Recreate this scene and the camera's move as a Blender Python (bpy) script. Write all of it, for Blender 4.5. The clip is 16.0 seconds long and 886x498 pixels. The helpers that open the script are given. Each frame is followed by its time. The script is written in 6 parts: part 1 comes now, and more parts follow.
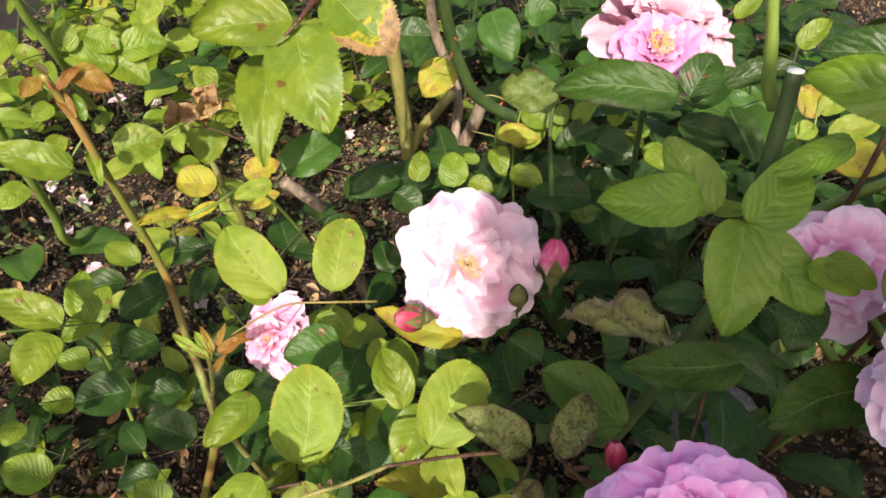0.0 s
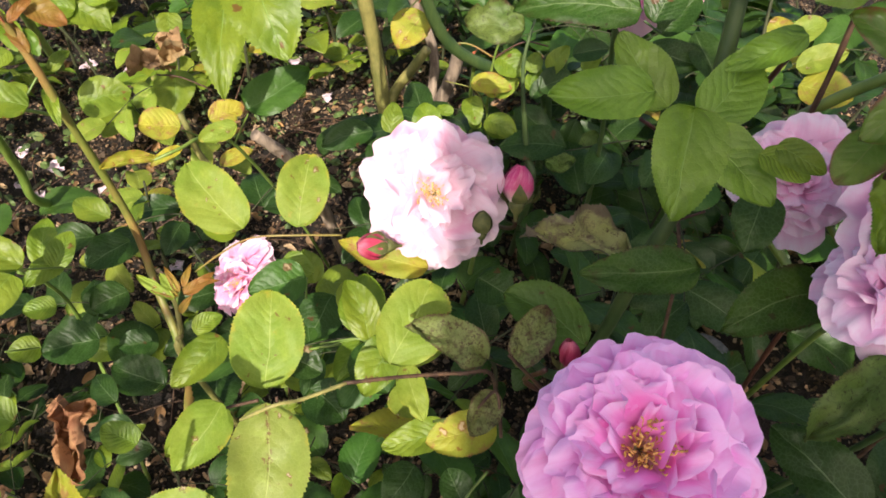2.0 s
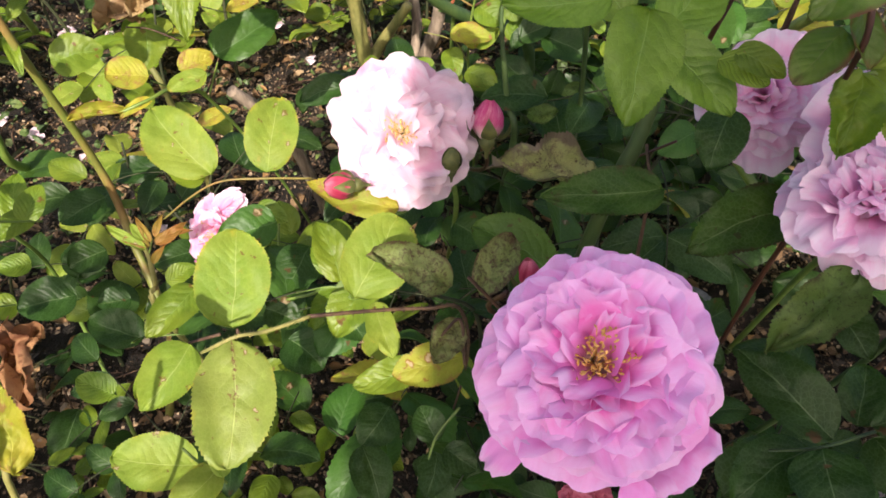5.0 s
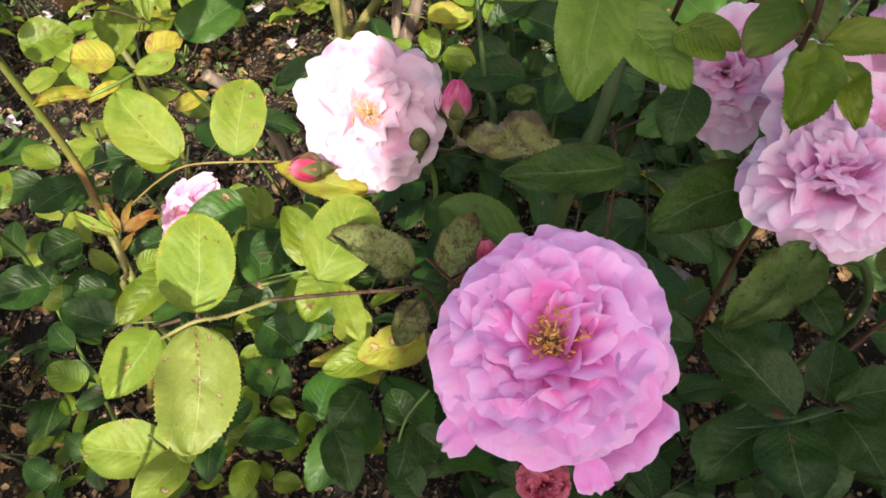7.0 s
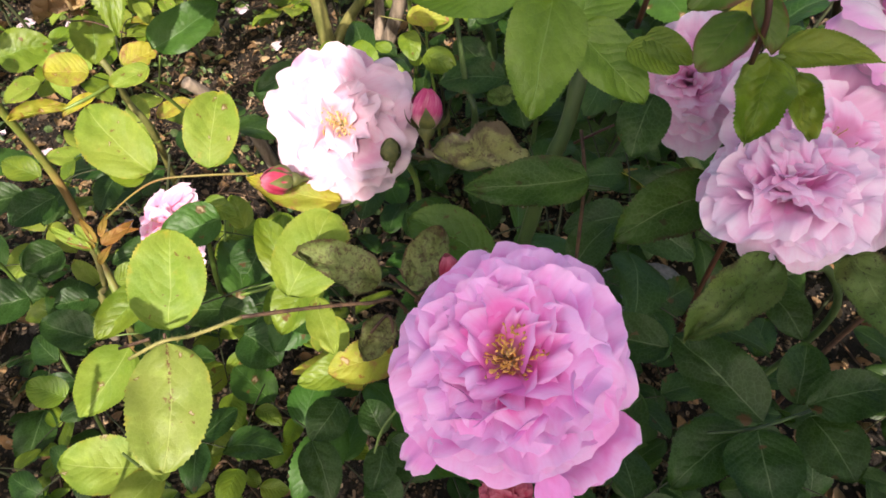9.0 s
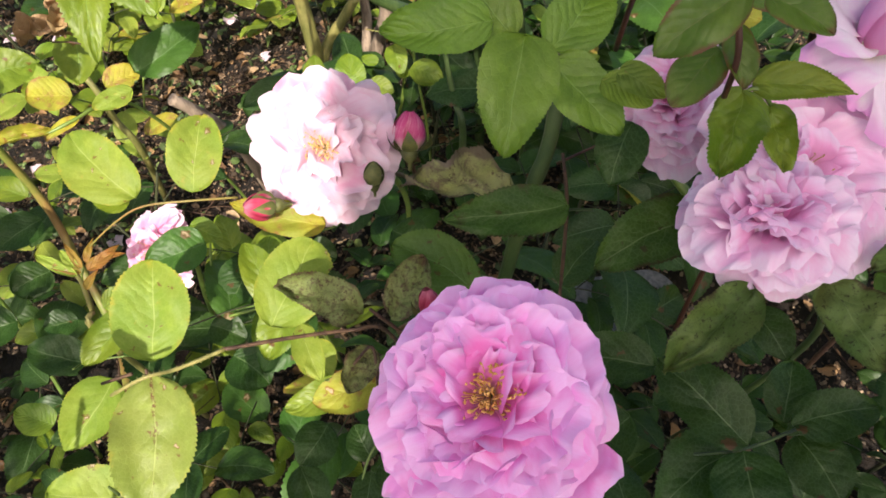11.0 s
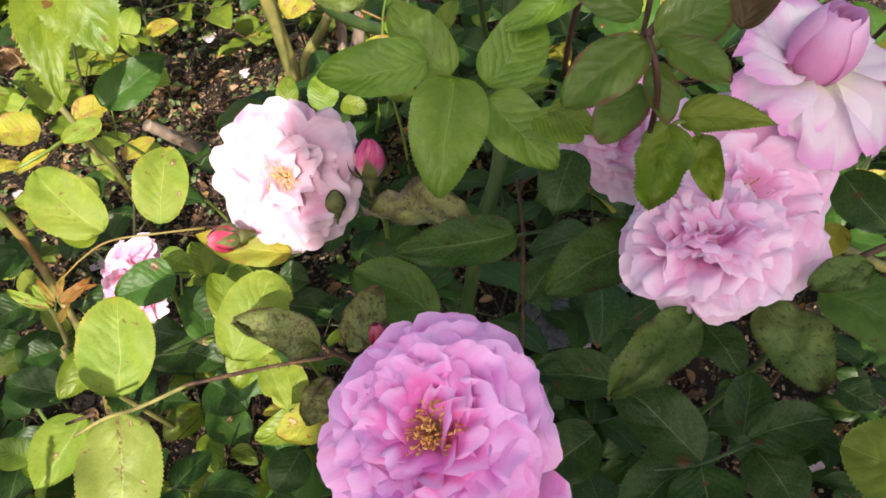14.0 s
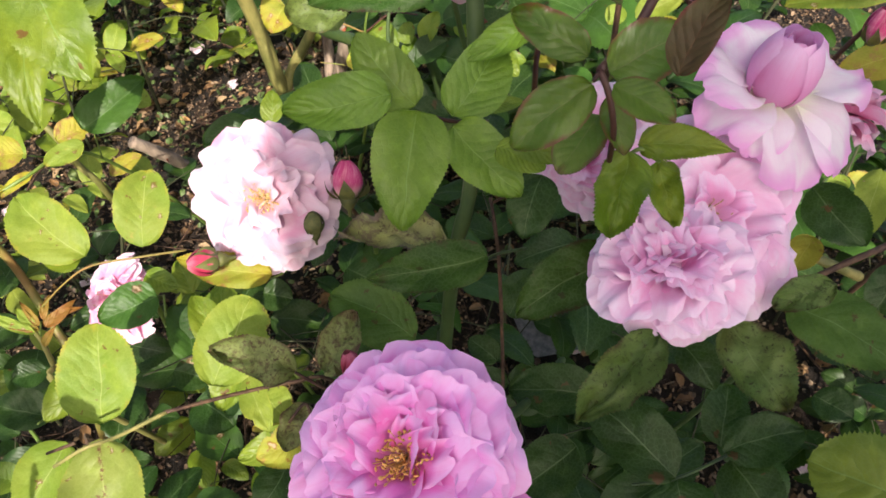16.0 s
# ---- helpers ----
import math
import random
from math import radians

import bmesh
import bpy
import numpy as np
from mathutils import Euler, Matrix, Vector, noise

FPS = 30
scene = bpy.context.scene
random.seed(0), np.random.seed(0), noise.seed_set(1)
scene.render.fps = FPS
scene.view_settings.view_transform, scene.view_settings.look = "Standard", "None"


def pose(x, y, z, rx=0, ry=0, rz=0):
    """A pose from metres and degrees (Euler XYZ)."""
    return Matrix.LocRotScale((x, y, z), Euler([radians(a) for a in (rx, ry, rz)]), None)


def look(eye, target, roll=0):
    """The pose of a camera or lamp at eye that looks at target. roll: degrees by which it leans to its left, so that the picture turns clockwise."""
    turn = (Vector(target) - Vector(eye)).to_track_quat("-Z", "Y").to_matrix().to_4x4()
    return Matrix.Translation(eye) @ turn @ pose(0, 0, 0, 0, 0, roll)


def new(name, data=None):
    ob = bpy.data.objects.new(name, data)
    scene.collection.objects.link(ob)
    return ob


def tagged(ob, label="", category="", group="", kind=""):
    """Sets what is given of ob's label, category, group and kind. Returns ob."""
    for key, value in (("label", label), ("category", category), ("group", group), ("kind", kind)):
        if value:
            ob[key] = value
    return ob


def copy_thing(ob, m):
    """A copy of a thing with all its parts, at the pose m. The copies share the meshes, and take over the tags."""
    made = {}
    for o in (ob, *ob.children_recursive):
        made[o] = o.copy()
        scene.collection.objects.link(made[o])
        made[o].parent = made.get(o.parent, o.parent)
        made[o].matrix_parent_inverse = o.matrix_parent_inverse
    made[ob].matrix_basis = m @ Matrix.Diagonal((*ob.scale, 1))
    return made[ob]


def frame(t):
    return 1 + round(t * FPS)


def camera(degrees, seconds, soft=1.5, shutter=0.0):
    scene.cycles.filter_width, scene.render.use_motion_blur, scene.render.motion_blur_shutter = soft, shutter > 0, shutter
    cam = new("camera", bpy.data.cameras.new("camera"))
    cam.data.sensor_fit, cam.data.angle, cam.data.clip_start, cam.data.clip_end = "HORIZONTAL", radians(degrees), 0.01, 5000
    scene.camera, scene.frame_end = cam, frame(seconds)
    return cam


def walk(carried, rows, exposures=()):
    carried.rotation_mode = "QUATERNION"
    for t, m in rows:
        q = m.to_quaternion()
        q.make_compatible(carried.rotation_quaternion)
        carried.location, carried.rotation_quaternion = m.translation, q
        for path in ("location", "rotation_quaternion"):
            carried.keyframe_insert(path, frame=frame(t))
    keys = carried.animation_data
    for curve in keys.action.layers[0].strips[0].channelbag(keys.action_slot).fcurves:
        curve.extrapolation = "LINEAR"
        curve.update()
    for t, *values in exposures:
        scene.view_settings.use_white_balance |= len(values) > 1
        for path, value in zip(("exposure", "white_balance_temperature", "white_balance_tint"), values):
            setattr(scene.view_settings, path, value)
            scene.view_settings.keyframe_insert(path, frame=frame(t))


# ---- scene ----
cam = camera(69.80, 16.0, 1.7)
PATH = [
    (0.0, (0.05241, 0.05916, 0.63703), (0.0233, 1.4679, -0.7823), 0.552),
    (0.5, (0.05671, 0.05526, 0.62796), (0.0495, 1.4547, -0.8008), 0.974),
    (1.0, (0.05909, 0.05299, 0.62244), (0.0607, 1.4371, -0.8213), 1.006),
    (1.5, (0.06446, 0.04766, 0.61787), (0.0712, 1.4183, -0.8386), 0.874),
    (2.0, (0.06672, 0.04082, 0.61381), (0.0749, 1.4070, -0.8468), 0.838),
    (2.5, (0.06889, 0.03881, 0.61212), (0.0772, 1.3960, -0.8569), 0.745),
    (3.0, (0.07110, 0.03634, 0.60840), (0.0802, 1.3869, -0.8667), 0.572),
    (3.5, (0.07513, 0.03323, 0.60323), (0.0837, 1.3728, -0.8819), 0.437),
    (4.0, (0.07950, 0.03184, 0.60329), (0.0892, 1.3596, -0.8924), 0.235),
    (4.5, (0.08068, 0.02952, 0.60010), (0.0920, 1.3463, -0.9052), 0.038),
    (7.0, (0.09502, 0.03003, 0.59370), (0.1296, 1.2992, -0.9516), -0.130),
    (7.5, (0.09894, 0.03189, 0.59450), (0.1363, 1.2936, -0.9568), -0.329),
    (8.0, (0.10114, 0.03361, 0.59432), (0.1448, 1.2926, -0.9591), -0.397),
    (8.5, (0.10479, 0.03296, 0.59599), (0.1507, 1.2909, -0.9582), -0.612),
    (9.0, (0.10794, 0.03548, 0.59847), (0.1509, 1.2924, -0.9566), -1.033),
    (11.5, (0.11944, 0.04521, 0.60837), (0.1749, 1.3015, -0.9468), -2.063),
    (12.0, (0.12470, 0.04479, 0.61168), (0.1791, 1.3026, -0.9424), -2.540),
    (12.5, (0.12556, 0.04423, 0.61270), (0.1820, 1.3045, -0.9392), -2.842),
    (13.0, (0.12731, 0.04606, 0.61261), (0.1840, 1.3072, -0.9386), -3.126),
    (13.5, (0.13032, 0.04782, 0.61406), (0.1920, 1.3098, -0.9363), -3.248),
    (14.0, (0.13365, 0.04897, 0.61590), (0.1990, 1.3112, -0.9341), -3.436),
    (14.5, (0.13718, 0.05039, 0.61735), (0.2038, 1.3132, -0.9322), -3.771),
    (15.0, (0.13915, 0.05202, 0.61859), (0.2085, 1.3144, -0.9311), -3.997),
    (15.5, (0.14071, 0.05173, 0.62029), (0.2119, 1.3135, -0.9299), -4.199),
    (16.0, (0.14504, 0.05352, 0.62390), (0.2180, 1.3159, -0.9256), -4.373),
]
walk(cam, [(t, look(eye, target, roll)) for t, eye, target, roll in PATH], [(0.0, 0.59, 7000, 12), (1.5, 0.61, 6750, 12), (7.0, 0.68, 6700, 12), (16.0, 0.71, 6700, 12)])

# ---- light ----
SUN_TO = Vector((-0.03, -0.72, 0.69)).normalized()
world = bpy.data.worlds.new("sky")
scene.world = world
world.use_nodes = True
wn = world.node_tree.nodes
sky = wn.new("ShaderNodeTexSky")
sky.sky_type, sky.sun_disc = "NISHITA", False
sky.sun_elevation = math.asin(SUN_TO.z)
sky.sun_rotation = math.atan2(SUN_TO.x, SUN_TO.y)
sky.air_density, sky.dust_density, sky.ozone_density = 0.8, 4.0, 0.4
wn["Background"].inputs["Strength"].default_value = 0.137
world.node_tree.links.new(sky.outputs["Color"], wn["Background"].inputs["Color"])
sun = new("sun", bpy.data.lights.new("sun", "SUN"))
sun.data.energy, sun.data.angle, sun.data.color = 4.7, radians(0.53), (1.0, 0.93, 0.83)
sun.matrix_basis = look(SUN_TO * 10, (0, 0, 0))


# ---- materials ----
class Tree:
    """Short writing for shader nodes."""

    def __init__(self, name):
        self.mat = bpy.data.materials.new(name)
        self.mat.use_nodes = True
        self.t = self.mat.node_tree
        self.bsdf = self.t.nodes["Principled BSDF"]
        self.out = self.t.nodes["Material Output"]

    def put(self, socket, value):
        if isinstance(value, bpy.types.NodeSocket):
            self.t.links.new(value, socket)
        elif isinstance(value, tuple) and len(value) == 3 and socket.type == "RGBA":
            socket.default_value = (*value, 1)
        else:
            socket.default_value = value

    def node(self, kind, out=0, **put):
        n = self.t.nodes.new(kind)
        for key, value in put.items():
            self.put(n.inputs[int(key[1:])] if key[0] == "i" and key[1:].isdigit() else n.inputs[key], value)
        return n.outputs[out]

    def math(self, op, a, b=0.0, c=0.0, clamp=False):
        n = self.t.nodes.new("ShaderNodeMath")
        n.operation, n.use_clamp = op, clamp
        for k, v in enumerate((a, b, c)):
            self.put(n.inputs[k], v)
        return n.outputs[0]

    def ramp(self, x, low, high):
        n = self.t.nodes.new("ShaderNodeMapRange")
        n.interpolation_type = "SMOOTHSTEP"
        self.put(n.inputs[0], x)
        n.inputs[1].default_value, n.inputs[2].default_value = low, high
        return n.outputs[0]

    def mix(self, f, a, b, blend="MIX"):
        n = self.t.nodes.new("ShaderNodeMix")
        n.data_type, n.blend_type = "RGBA", blend
        self.put(n.inputs[0], f), self.put(n.inputs[6], a), self.put(n.inputs[7], b)
        return n.outputs[2]

    def noise(self, vector, scale, detail=4.0, rough=0.55):
        return self.node("ShaderNodeTexNoise", 0, Vector=vector, Scale=scale, Detail=detail, Roughness=rough)

    def coords(self):
        return self.node("ShaderNodeTexCoord", 3)

    def shifted(self, vector):
        """The vector moved by each object's own random number."""
        r = self.node("ShaderNodeObjectInfo", 5)
        v = self.t.nodes.new("ShaderNodeVectorMath")
        v.operation = "MULTIPLY_ADD"
        self.put(v.inputs[0], r)
        v.inputs[1].default_value = (37.0, 53.0, 71.0)
        self.put(v.inputs[2], vector)
        return v.outputs[0]

    def bump(self, height, strength, distance):
        n = self.t.nodes.new("ShaderNodeBump")
        n.inputs["Strength"].default_value, n.inputs["Distance"].default_value = strength, distance
        self.put(n.inputs["Height"], height)
        return n.outputs[0]

    def thin(self, colour, share):
        """Lets some light through a thin sheet."""
        tr = self.t.nodes.new("ShaderNodeBsdfTranslucent")
        self.put(tr.inputs["Color"], colour)
        m = self.t.nodes.new("ShaderNodeMixShader")
        self.put(m.inputs[0], share)
        self.t.links.new(self.bsdf.outputs[0], m.inputs[1])
        self.t.links.new(tr.outputs[0], m.inputs[2])
        self.t.links.new(m.outputs[0], self.out.inputs["Surface"])


def leaf_material(name, base, alt, vein, glow, edge=None, edge_at=0.92, tip=None, spots=0.0, spot=(0.09, 0.03, 0.012), blotch=0.0,
                  blotch_colour=(0.03, 0.012, 0.01), blotch_scale=210.0, spot_scale=120.0, ring=None, scar=0.0, sheen=0.24, gloss=0.40, thin=0.3, relief=0.36, margin=None):
    k = Tree(name)
    obj = k.shifted(k.coords())
    uv = k.node("ShaderNodeUVMap")
    sep = k.t.nodes.new("ShaderNodeSeparateXYZ")
    k.put(sep.inputs[0], uv)
    across = k.math("ABSOLUTE", k.math("MULTIPLY_ADD", sep.outputs[0], 2.0, -1.0))
    along = sep.outputs[1]
    rnd = k.node("ShaderNodeObjectInfo", 5)
    broad = k.ramp(k.noise(obj, 38.0, 3.0), 0.3, 0.7)
    colour = k.mix(broad, base, alt)
    fine = k.noise(obj, 420.0, 3.0, 0.6)
    colour = k.mix(k.math("MULTIPLY", fine, 0.45), colour, tuple(c * 0.45 for c in base))
    hue = k.t.nodes.new("ShaderNodeHueSaturation")
    k.put(hue.inputs["Hue"], k.math("MULTIPLY_ADD", rnd, 0.02, 0.49))
    k.put(hue.inputs["Value"], k.math("MULTIPLY_ADD", rnd, 0.18, 0.92))
    k.put(hue.inputs["Color"], colour)
    colour = hue.outputs[0]
    # side veins run forward from the midrib
    wob = k.math("MULTIPLY", k.noise(obj, 60.0, 4.0, 0.6), 0.30)
    phase = k.math("ADD", k.math("MULTIPLY_ADD", across, -0.34, along), wob)
    saw = k.math("ABSOLUTE", k.math("SUBTRACT", k.math("FRACT", k.math("MULTIPLY", phase, k.math("MULTIPLY_ADD", rnd, 2.5, 6.0))), 0.5))
    side = k.math("MULTIPLY", k.math("SUBTRACT", 1.0, k.ramp(saw, 0.0, 0.085)), k.math("SUBTRACT", 1.0, across))
    rib = k.math("SUBTRACT", 1.0, k.ramp(across, 0.008, 0.032))
    veins = k.math("MAXIMUM", k.math("MULTIPLY", side, 0.20), k.math("MULTIPLY", rib, 0.6))
    colour = k.mix(veins, colour, vein)
    net = k.t.nodes.new("ShaderNodeTexVoronoi")
    net.feature = "DISTANCE_TO_EDGE"
    k.put(net.inputs["Vector"], obj)
    net.inputs["Scale"].default_value = 480.0
    mesh = k.math("SUBTRACT", 1.0, k.ramp(net.outputs["Distance"], 0.0, 0.16))
    colour = k.mix(k.math("MULTIPLY", mesh, 0.13), colour, vein)
    pale = k.ramp(k.noise(obj, 130.0, 4.0, 0.6), 0.5, 0.75)
    colour = k.mix(k.math("MULTIPLY", pale, 0.28), colour, tuple(min(0.6, c * 1.55 + 0.01) for c in alt))
    if edge:
        ragged = k.math("ADD", k.math("MAXIMUM", across, k.math("MULTIPLY", along, 0.97)), k.math("MULTIPLY_ADD", k.noise(obj, 110.0, 5.0, 0.65), 0.9, -0.45))
        colour = k.mix(k.ramp(ragged, edge_at - 0.12, edge_at + 0.1), colour, edge)
        if margin:
            nick = k.math("ADD", k.math("MAXIMUM", across, along), k.math("MULTIPLY_ADD", k.noise(obj, 190.0, 4.0, 0.7), 0.5, -0.25))
            colour = k.mix(k.ramp(nick, 1.04, 1.09), colour, margin)
    if tip:
        burn = k.math('ADD', k.math('MULTIPLY_ADD', across, 0.25, along), k.math('MULTIPLY_ADD', k.noise(obj, 75.0, 5.0, 0.65), 1.1, -0.55))
        colour = k.mix(k.ramp(burn, 0.66, 0.74), colour, (0.40, 0.34, 0.03))
        colour = k.mix(k.ramp(burn, 0.76, 0.79), colour, k.mix(k.ramp(k.noise(obj, 160.0, 5.0, 0.7), 0.35, 0.65), tip, tuple(c * 0.4 for c in tip)))
    if blotch:
        mask = k.ramp(k.noise(obj, blotch_scale, 7.0, 0.8), 0.62 - 0.22 * blotch, 0.70 - 0.16 * blotch)
        colour = k.mix(k.math("MULTIPLY", mask, 0.85), colour, blotch_colour)
    if spots:
        # scattered round spots, one in some of the cells, each of its own size
        warp = k.mix(0.006, obj, k.node("ShaderNodeTexNoise", 1, Vector=obj, Scale=400.0))
        vor = k.t.nodes.new("ShaderNodeTexVoronoi")
        vor.voronoi_dimensions = "2D"
        k.put(vor.inputs["Vector"], warp)
        vor.inputs["Scale"].default_value = spot_scale
        cell = k.t.nodes.new("ShaderNodeSeparateColor")
        k.put(cell.inputs[0], vor.outputs["Color"])
        chosen = k.math("LESS_THAN", cell.outputs[0], spots)
        size = k.math("MULTIPLY_ADD", k.math("MULTIPLY", cell.outputs[1], cell.outputs[1]), 0.24, 0.10)
        near = k.math("MULTIPLY", k.math("SUBTRACT", 1.0, k.ramp(k.math("DIVIDE", vor.outputs["Distance"], size), 0.7, 1.05)), chosen)
        colour = k.mix(k.math("MULTIPLY", near, 0.9), colour, spot)
        if ring:
            pale = k.math("MULTIPLY", k.math("SUBTRACT", 1.0, k.ramp(k.math("DIVIDE", vor.outputs["Distance"], size), 0.35, 0.6)), k.math("MULTIPLY", chosen, k.math("GREATER_THAN", cell.outputs[1], 0.55)))
            colour = k.mix(pale, colour, ring)
    if scar:
        # brown decay that creeps along the midrib
        band = k.math("SUBTRACT", 1.0, k.ramp(across, 0.03, 0.11))
        decay = k.math("MULTIPLY", band, k.ramp(k.math("MULTIPLY_ADD", along, -0.12, k.noise(obj, 330.0, 5.0, 0.75)), 0.60 - 0.12 * scar, 0.66 - 0.12 * scar))
        colour = k.mix(decay, colour, (0.15, 0.055, 0.03))
    k.put(k.bsdf.inputs["Base Color"], colour)
    k.put(k.bsdf.inputs["Roughness"], k.math("MULTIPLY_ADD", fine, 0.25, gloss - 0.1))
    k.put(k.bsdf.inputs["Specular IOR Level"], sheen)
    puff = k.math("MULTIPLY", k.ramp(saw, 0.0, 0.42), k.math("SUBTRACT", 1.0, k.math("MULTIPLY", across, 0.6)))
    height = k.math("ADD", k.math("ADD", k.math("MULTIPLY", puff, 0.8), k.math("MULTIPLY", veins, -0.9)), k.math("MULTIPLY_ADD", k.noise(obj, 100.0, 3.0, 0.5), 0.4, k.math("MULTIPLY", mesh, -0.14)))
    k.put(k.bsdf.inputs["Normal"], k.bump(height, relief, 0.0008))
    k.thin(k.mix(0.6, colour, glow), thin)
    return k.mat


def petal_material(name, heart, body, rim, deep, thin=0.3, streak=0.22):
    k = Tree(name)
    uv = k.node("ShaderNodeUVMap")
    sep = k.t.nodes.new("ShaderNodeSeparateXYZ")
    k.put(sep.inputs[0], uv)
    along = sep.outputs[1]
    rnd = k.node("ShaderNodeObjectInfo", 5)
    colour = k.mix(k.ramp(along, 0.02, 0.42), heart, body)
    colour = k.mix(k.ramp(k.math("ADD", along, k.math("MULTIPLY", k.noise(uv, 5.0, 2.0), 0.24)), 0.78, 1.10), colour, rim)
    streaks = k.node("ShaderNodeTexNoise", 0, Vector=k.node("ShaderNodeMapping", 0, Vector=uv, Scale=(30.0, 2.0, 1.0)), Scale=1.0, Detail=5.0, Roughness=0.6)
    colour = k.mix(k.math("MULTIPLY", k.ramp(streaks, 0.45, 0.75), streak), colour, deep)
    blush = k.ramp(k.noise(k.shifted(uv), 2.6, 3.0), 0.42, 0.72)
    colour = k.mix(k.math("MULTIPLY", blush, k.math("MULTIPLY_ADD", rnd, 0.5, 0.15)), colour, deep)
    k.put(k.bsdf.inputs["Base Color"], colour)
    k.put(k.bsdf.inputs["Roughness"], 0.62)
    k.put(k.bsdf.inputs["Specular IOR Level"], 0.22)
    height = k.math("ADD", k.math("MULTIPLY", streaks, 0.8), k.math("MULTIPLY", k.noise(k.shifted(uv), 9.0, 4.0), 1.5))
    k.put(k.bsdf.inputs["Normal"], k.bump(height, 0.16, 0.0006))
    k.thin(colour, thin)
    return k.mat


def bark_material(name, low, high, scale=120.0, rough=0.55, streak=3.0, depth=0.001):
    k = Tree(name)
    obj = k.coords()
    n = k.noise(k.node("ShaderNodeMapping", 0, Vector=obj, Scale=(1.0, 1.0, 1.0 / streak)), scale, 5.0, 0.65)
    patch = k.noise(obj, 28.0, 3.0)
    colour = k.mix(k.ramp(n, 0.32, 0.68), low, high)
    colour = k.mix(k.math("MULTIPLY", k.ramp(patch, 0.55, 0.75), 0.6), colour, tuple(c * 0.45 for c in low))
    k.put(k.bsdf.inputs["Base Color"], colour)
    k.put(k.bsdf.inputs["Roughness"], rough)
    k.put(k.bsdf.inputs["Normal"], k.bump(n, 0.6, depth))
    return k.mat


def plain_material(name, low, high, scale, rough=0.6, bump=0.4, distance=0.0006, thin=0.0):
    k = Tree(name)
    obj = k.shifted(k.coords())
    n = k.noise(obj, scale, 5.0, 0.6)
    colour = k.mix(k.ramp(n, 0.3, 0.7), low, high)
    k.put(k.bsdf.inputs["Base Color"], colour)
    k.put(k.bsdf.inputs["Roughness"], rough)
    k.put(k.bsdf.inputs["Normal"], k.bump(n, bump, distance))
    if thin:
        k.thin(colour, thin)
    return k.mat


def litter_material(name, tones, rough=0.75, scale=300.0):
    """Loose bits, each one of its own tone."""
    k = Tree(name)
    r = k.node("ShaderNodeNewGeometry", 8)
    ramp = k.t.nodes.new("ShaderNodeValToRGB")
    k.put(ramp.inputs[0], r)
    stops = ramp.color_ramp.elements
    while len(stops) < len(tones):
        stops.new(0.5)
    for n, tone in enumerate(tones):
        stops[n].position, stops[n].color = n / (len(tones) - 1), (*tone, 1)
    fine = k.noise(k.coords(), scale, 4.0)
    colour = k.mix(k.math("MULTIPLY", fine, 0.6), ramp.outputs[0], (0.03, 0.018, 0.01))
    k.put(k.bsdf.inputs["Base Color"], colour)
    k.put(k.bsdf.inputs["Roughness"], rough)
    k.put(k.bsdf.inputs["Normal"], k.bump(fine, 0.5, 0.001))
    return k.mat


def soil_material():
    k = Tree("soil")
    obj = k.coords()
    big, mid, fine = k.noise(obj, 9.0, 4.0), k.noise(obj, 55.0, 6.0, 0.65), k.noise(obj, 320.0, 5.0, 0.7)
    # near-black base: dark soil, with shade between the chips put into the colour
    colour = k.mix(k.ramp(mid, 0.35, 0.7), (0.006, 0.004, 0.0025), (0.022, 0.013, 0.007))
    colour = k.mix(k.math("MULTIPLY", k.ramp(fine, 0.55, 0.75), 0.7), colour, (0.07, 0.042, 0.022))
    colour = k.mix(k.math("MULTIPLY", k.ramp(big, 0.5, 0.7), 0.5), colour, (0.05, 0.026, 0.014))
    k.put(k.bsdf.inputs["Base Color"], colour)
    k.put(k.bsdf.inputs["Roughness"], 0.9)
    k.put(k.bsdf.inputs["Normal"], k.bump(k.math("ADD", mid, fine), 0.9, 0.006))
    return k.mat


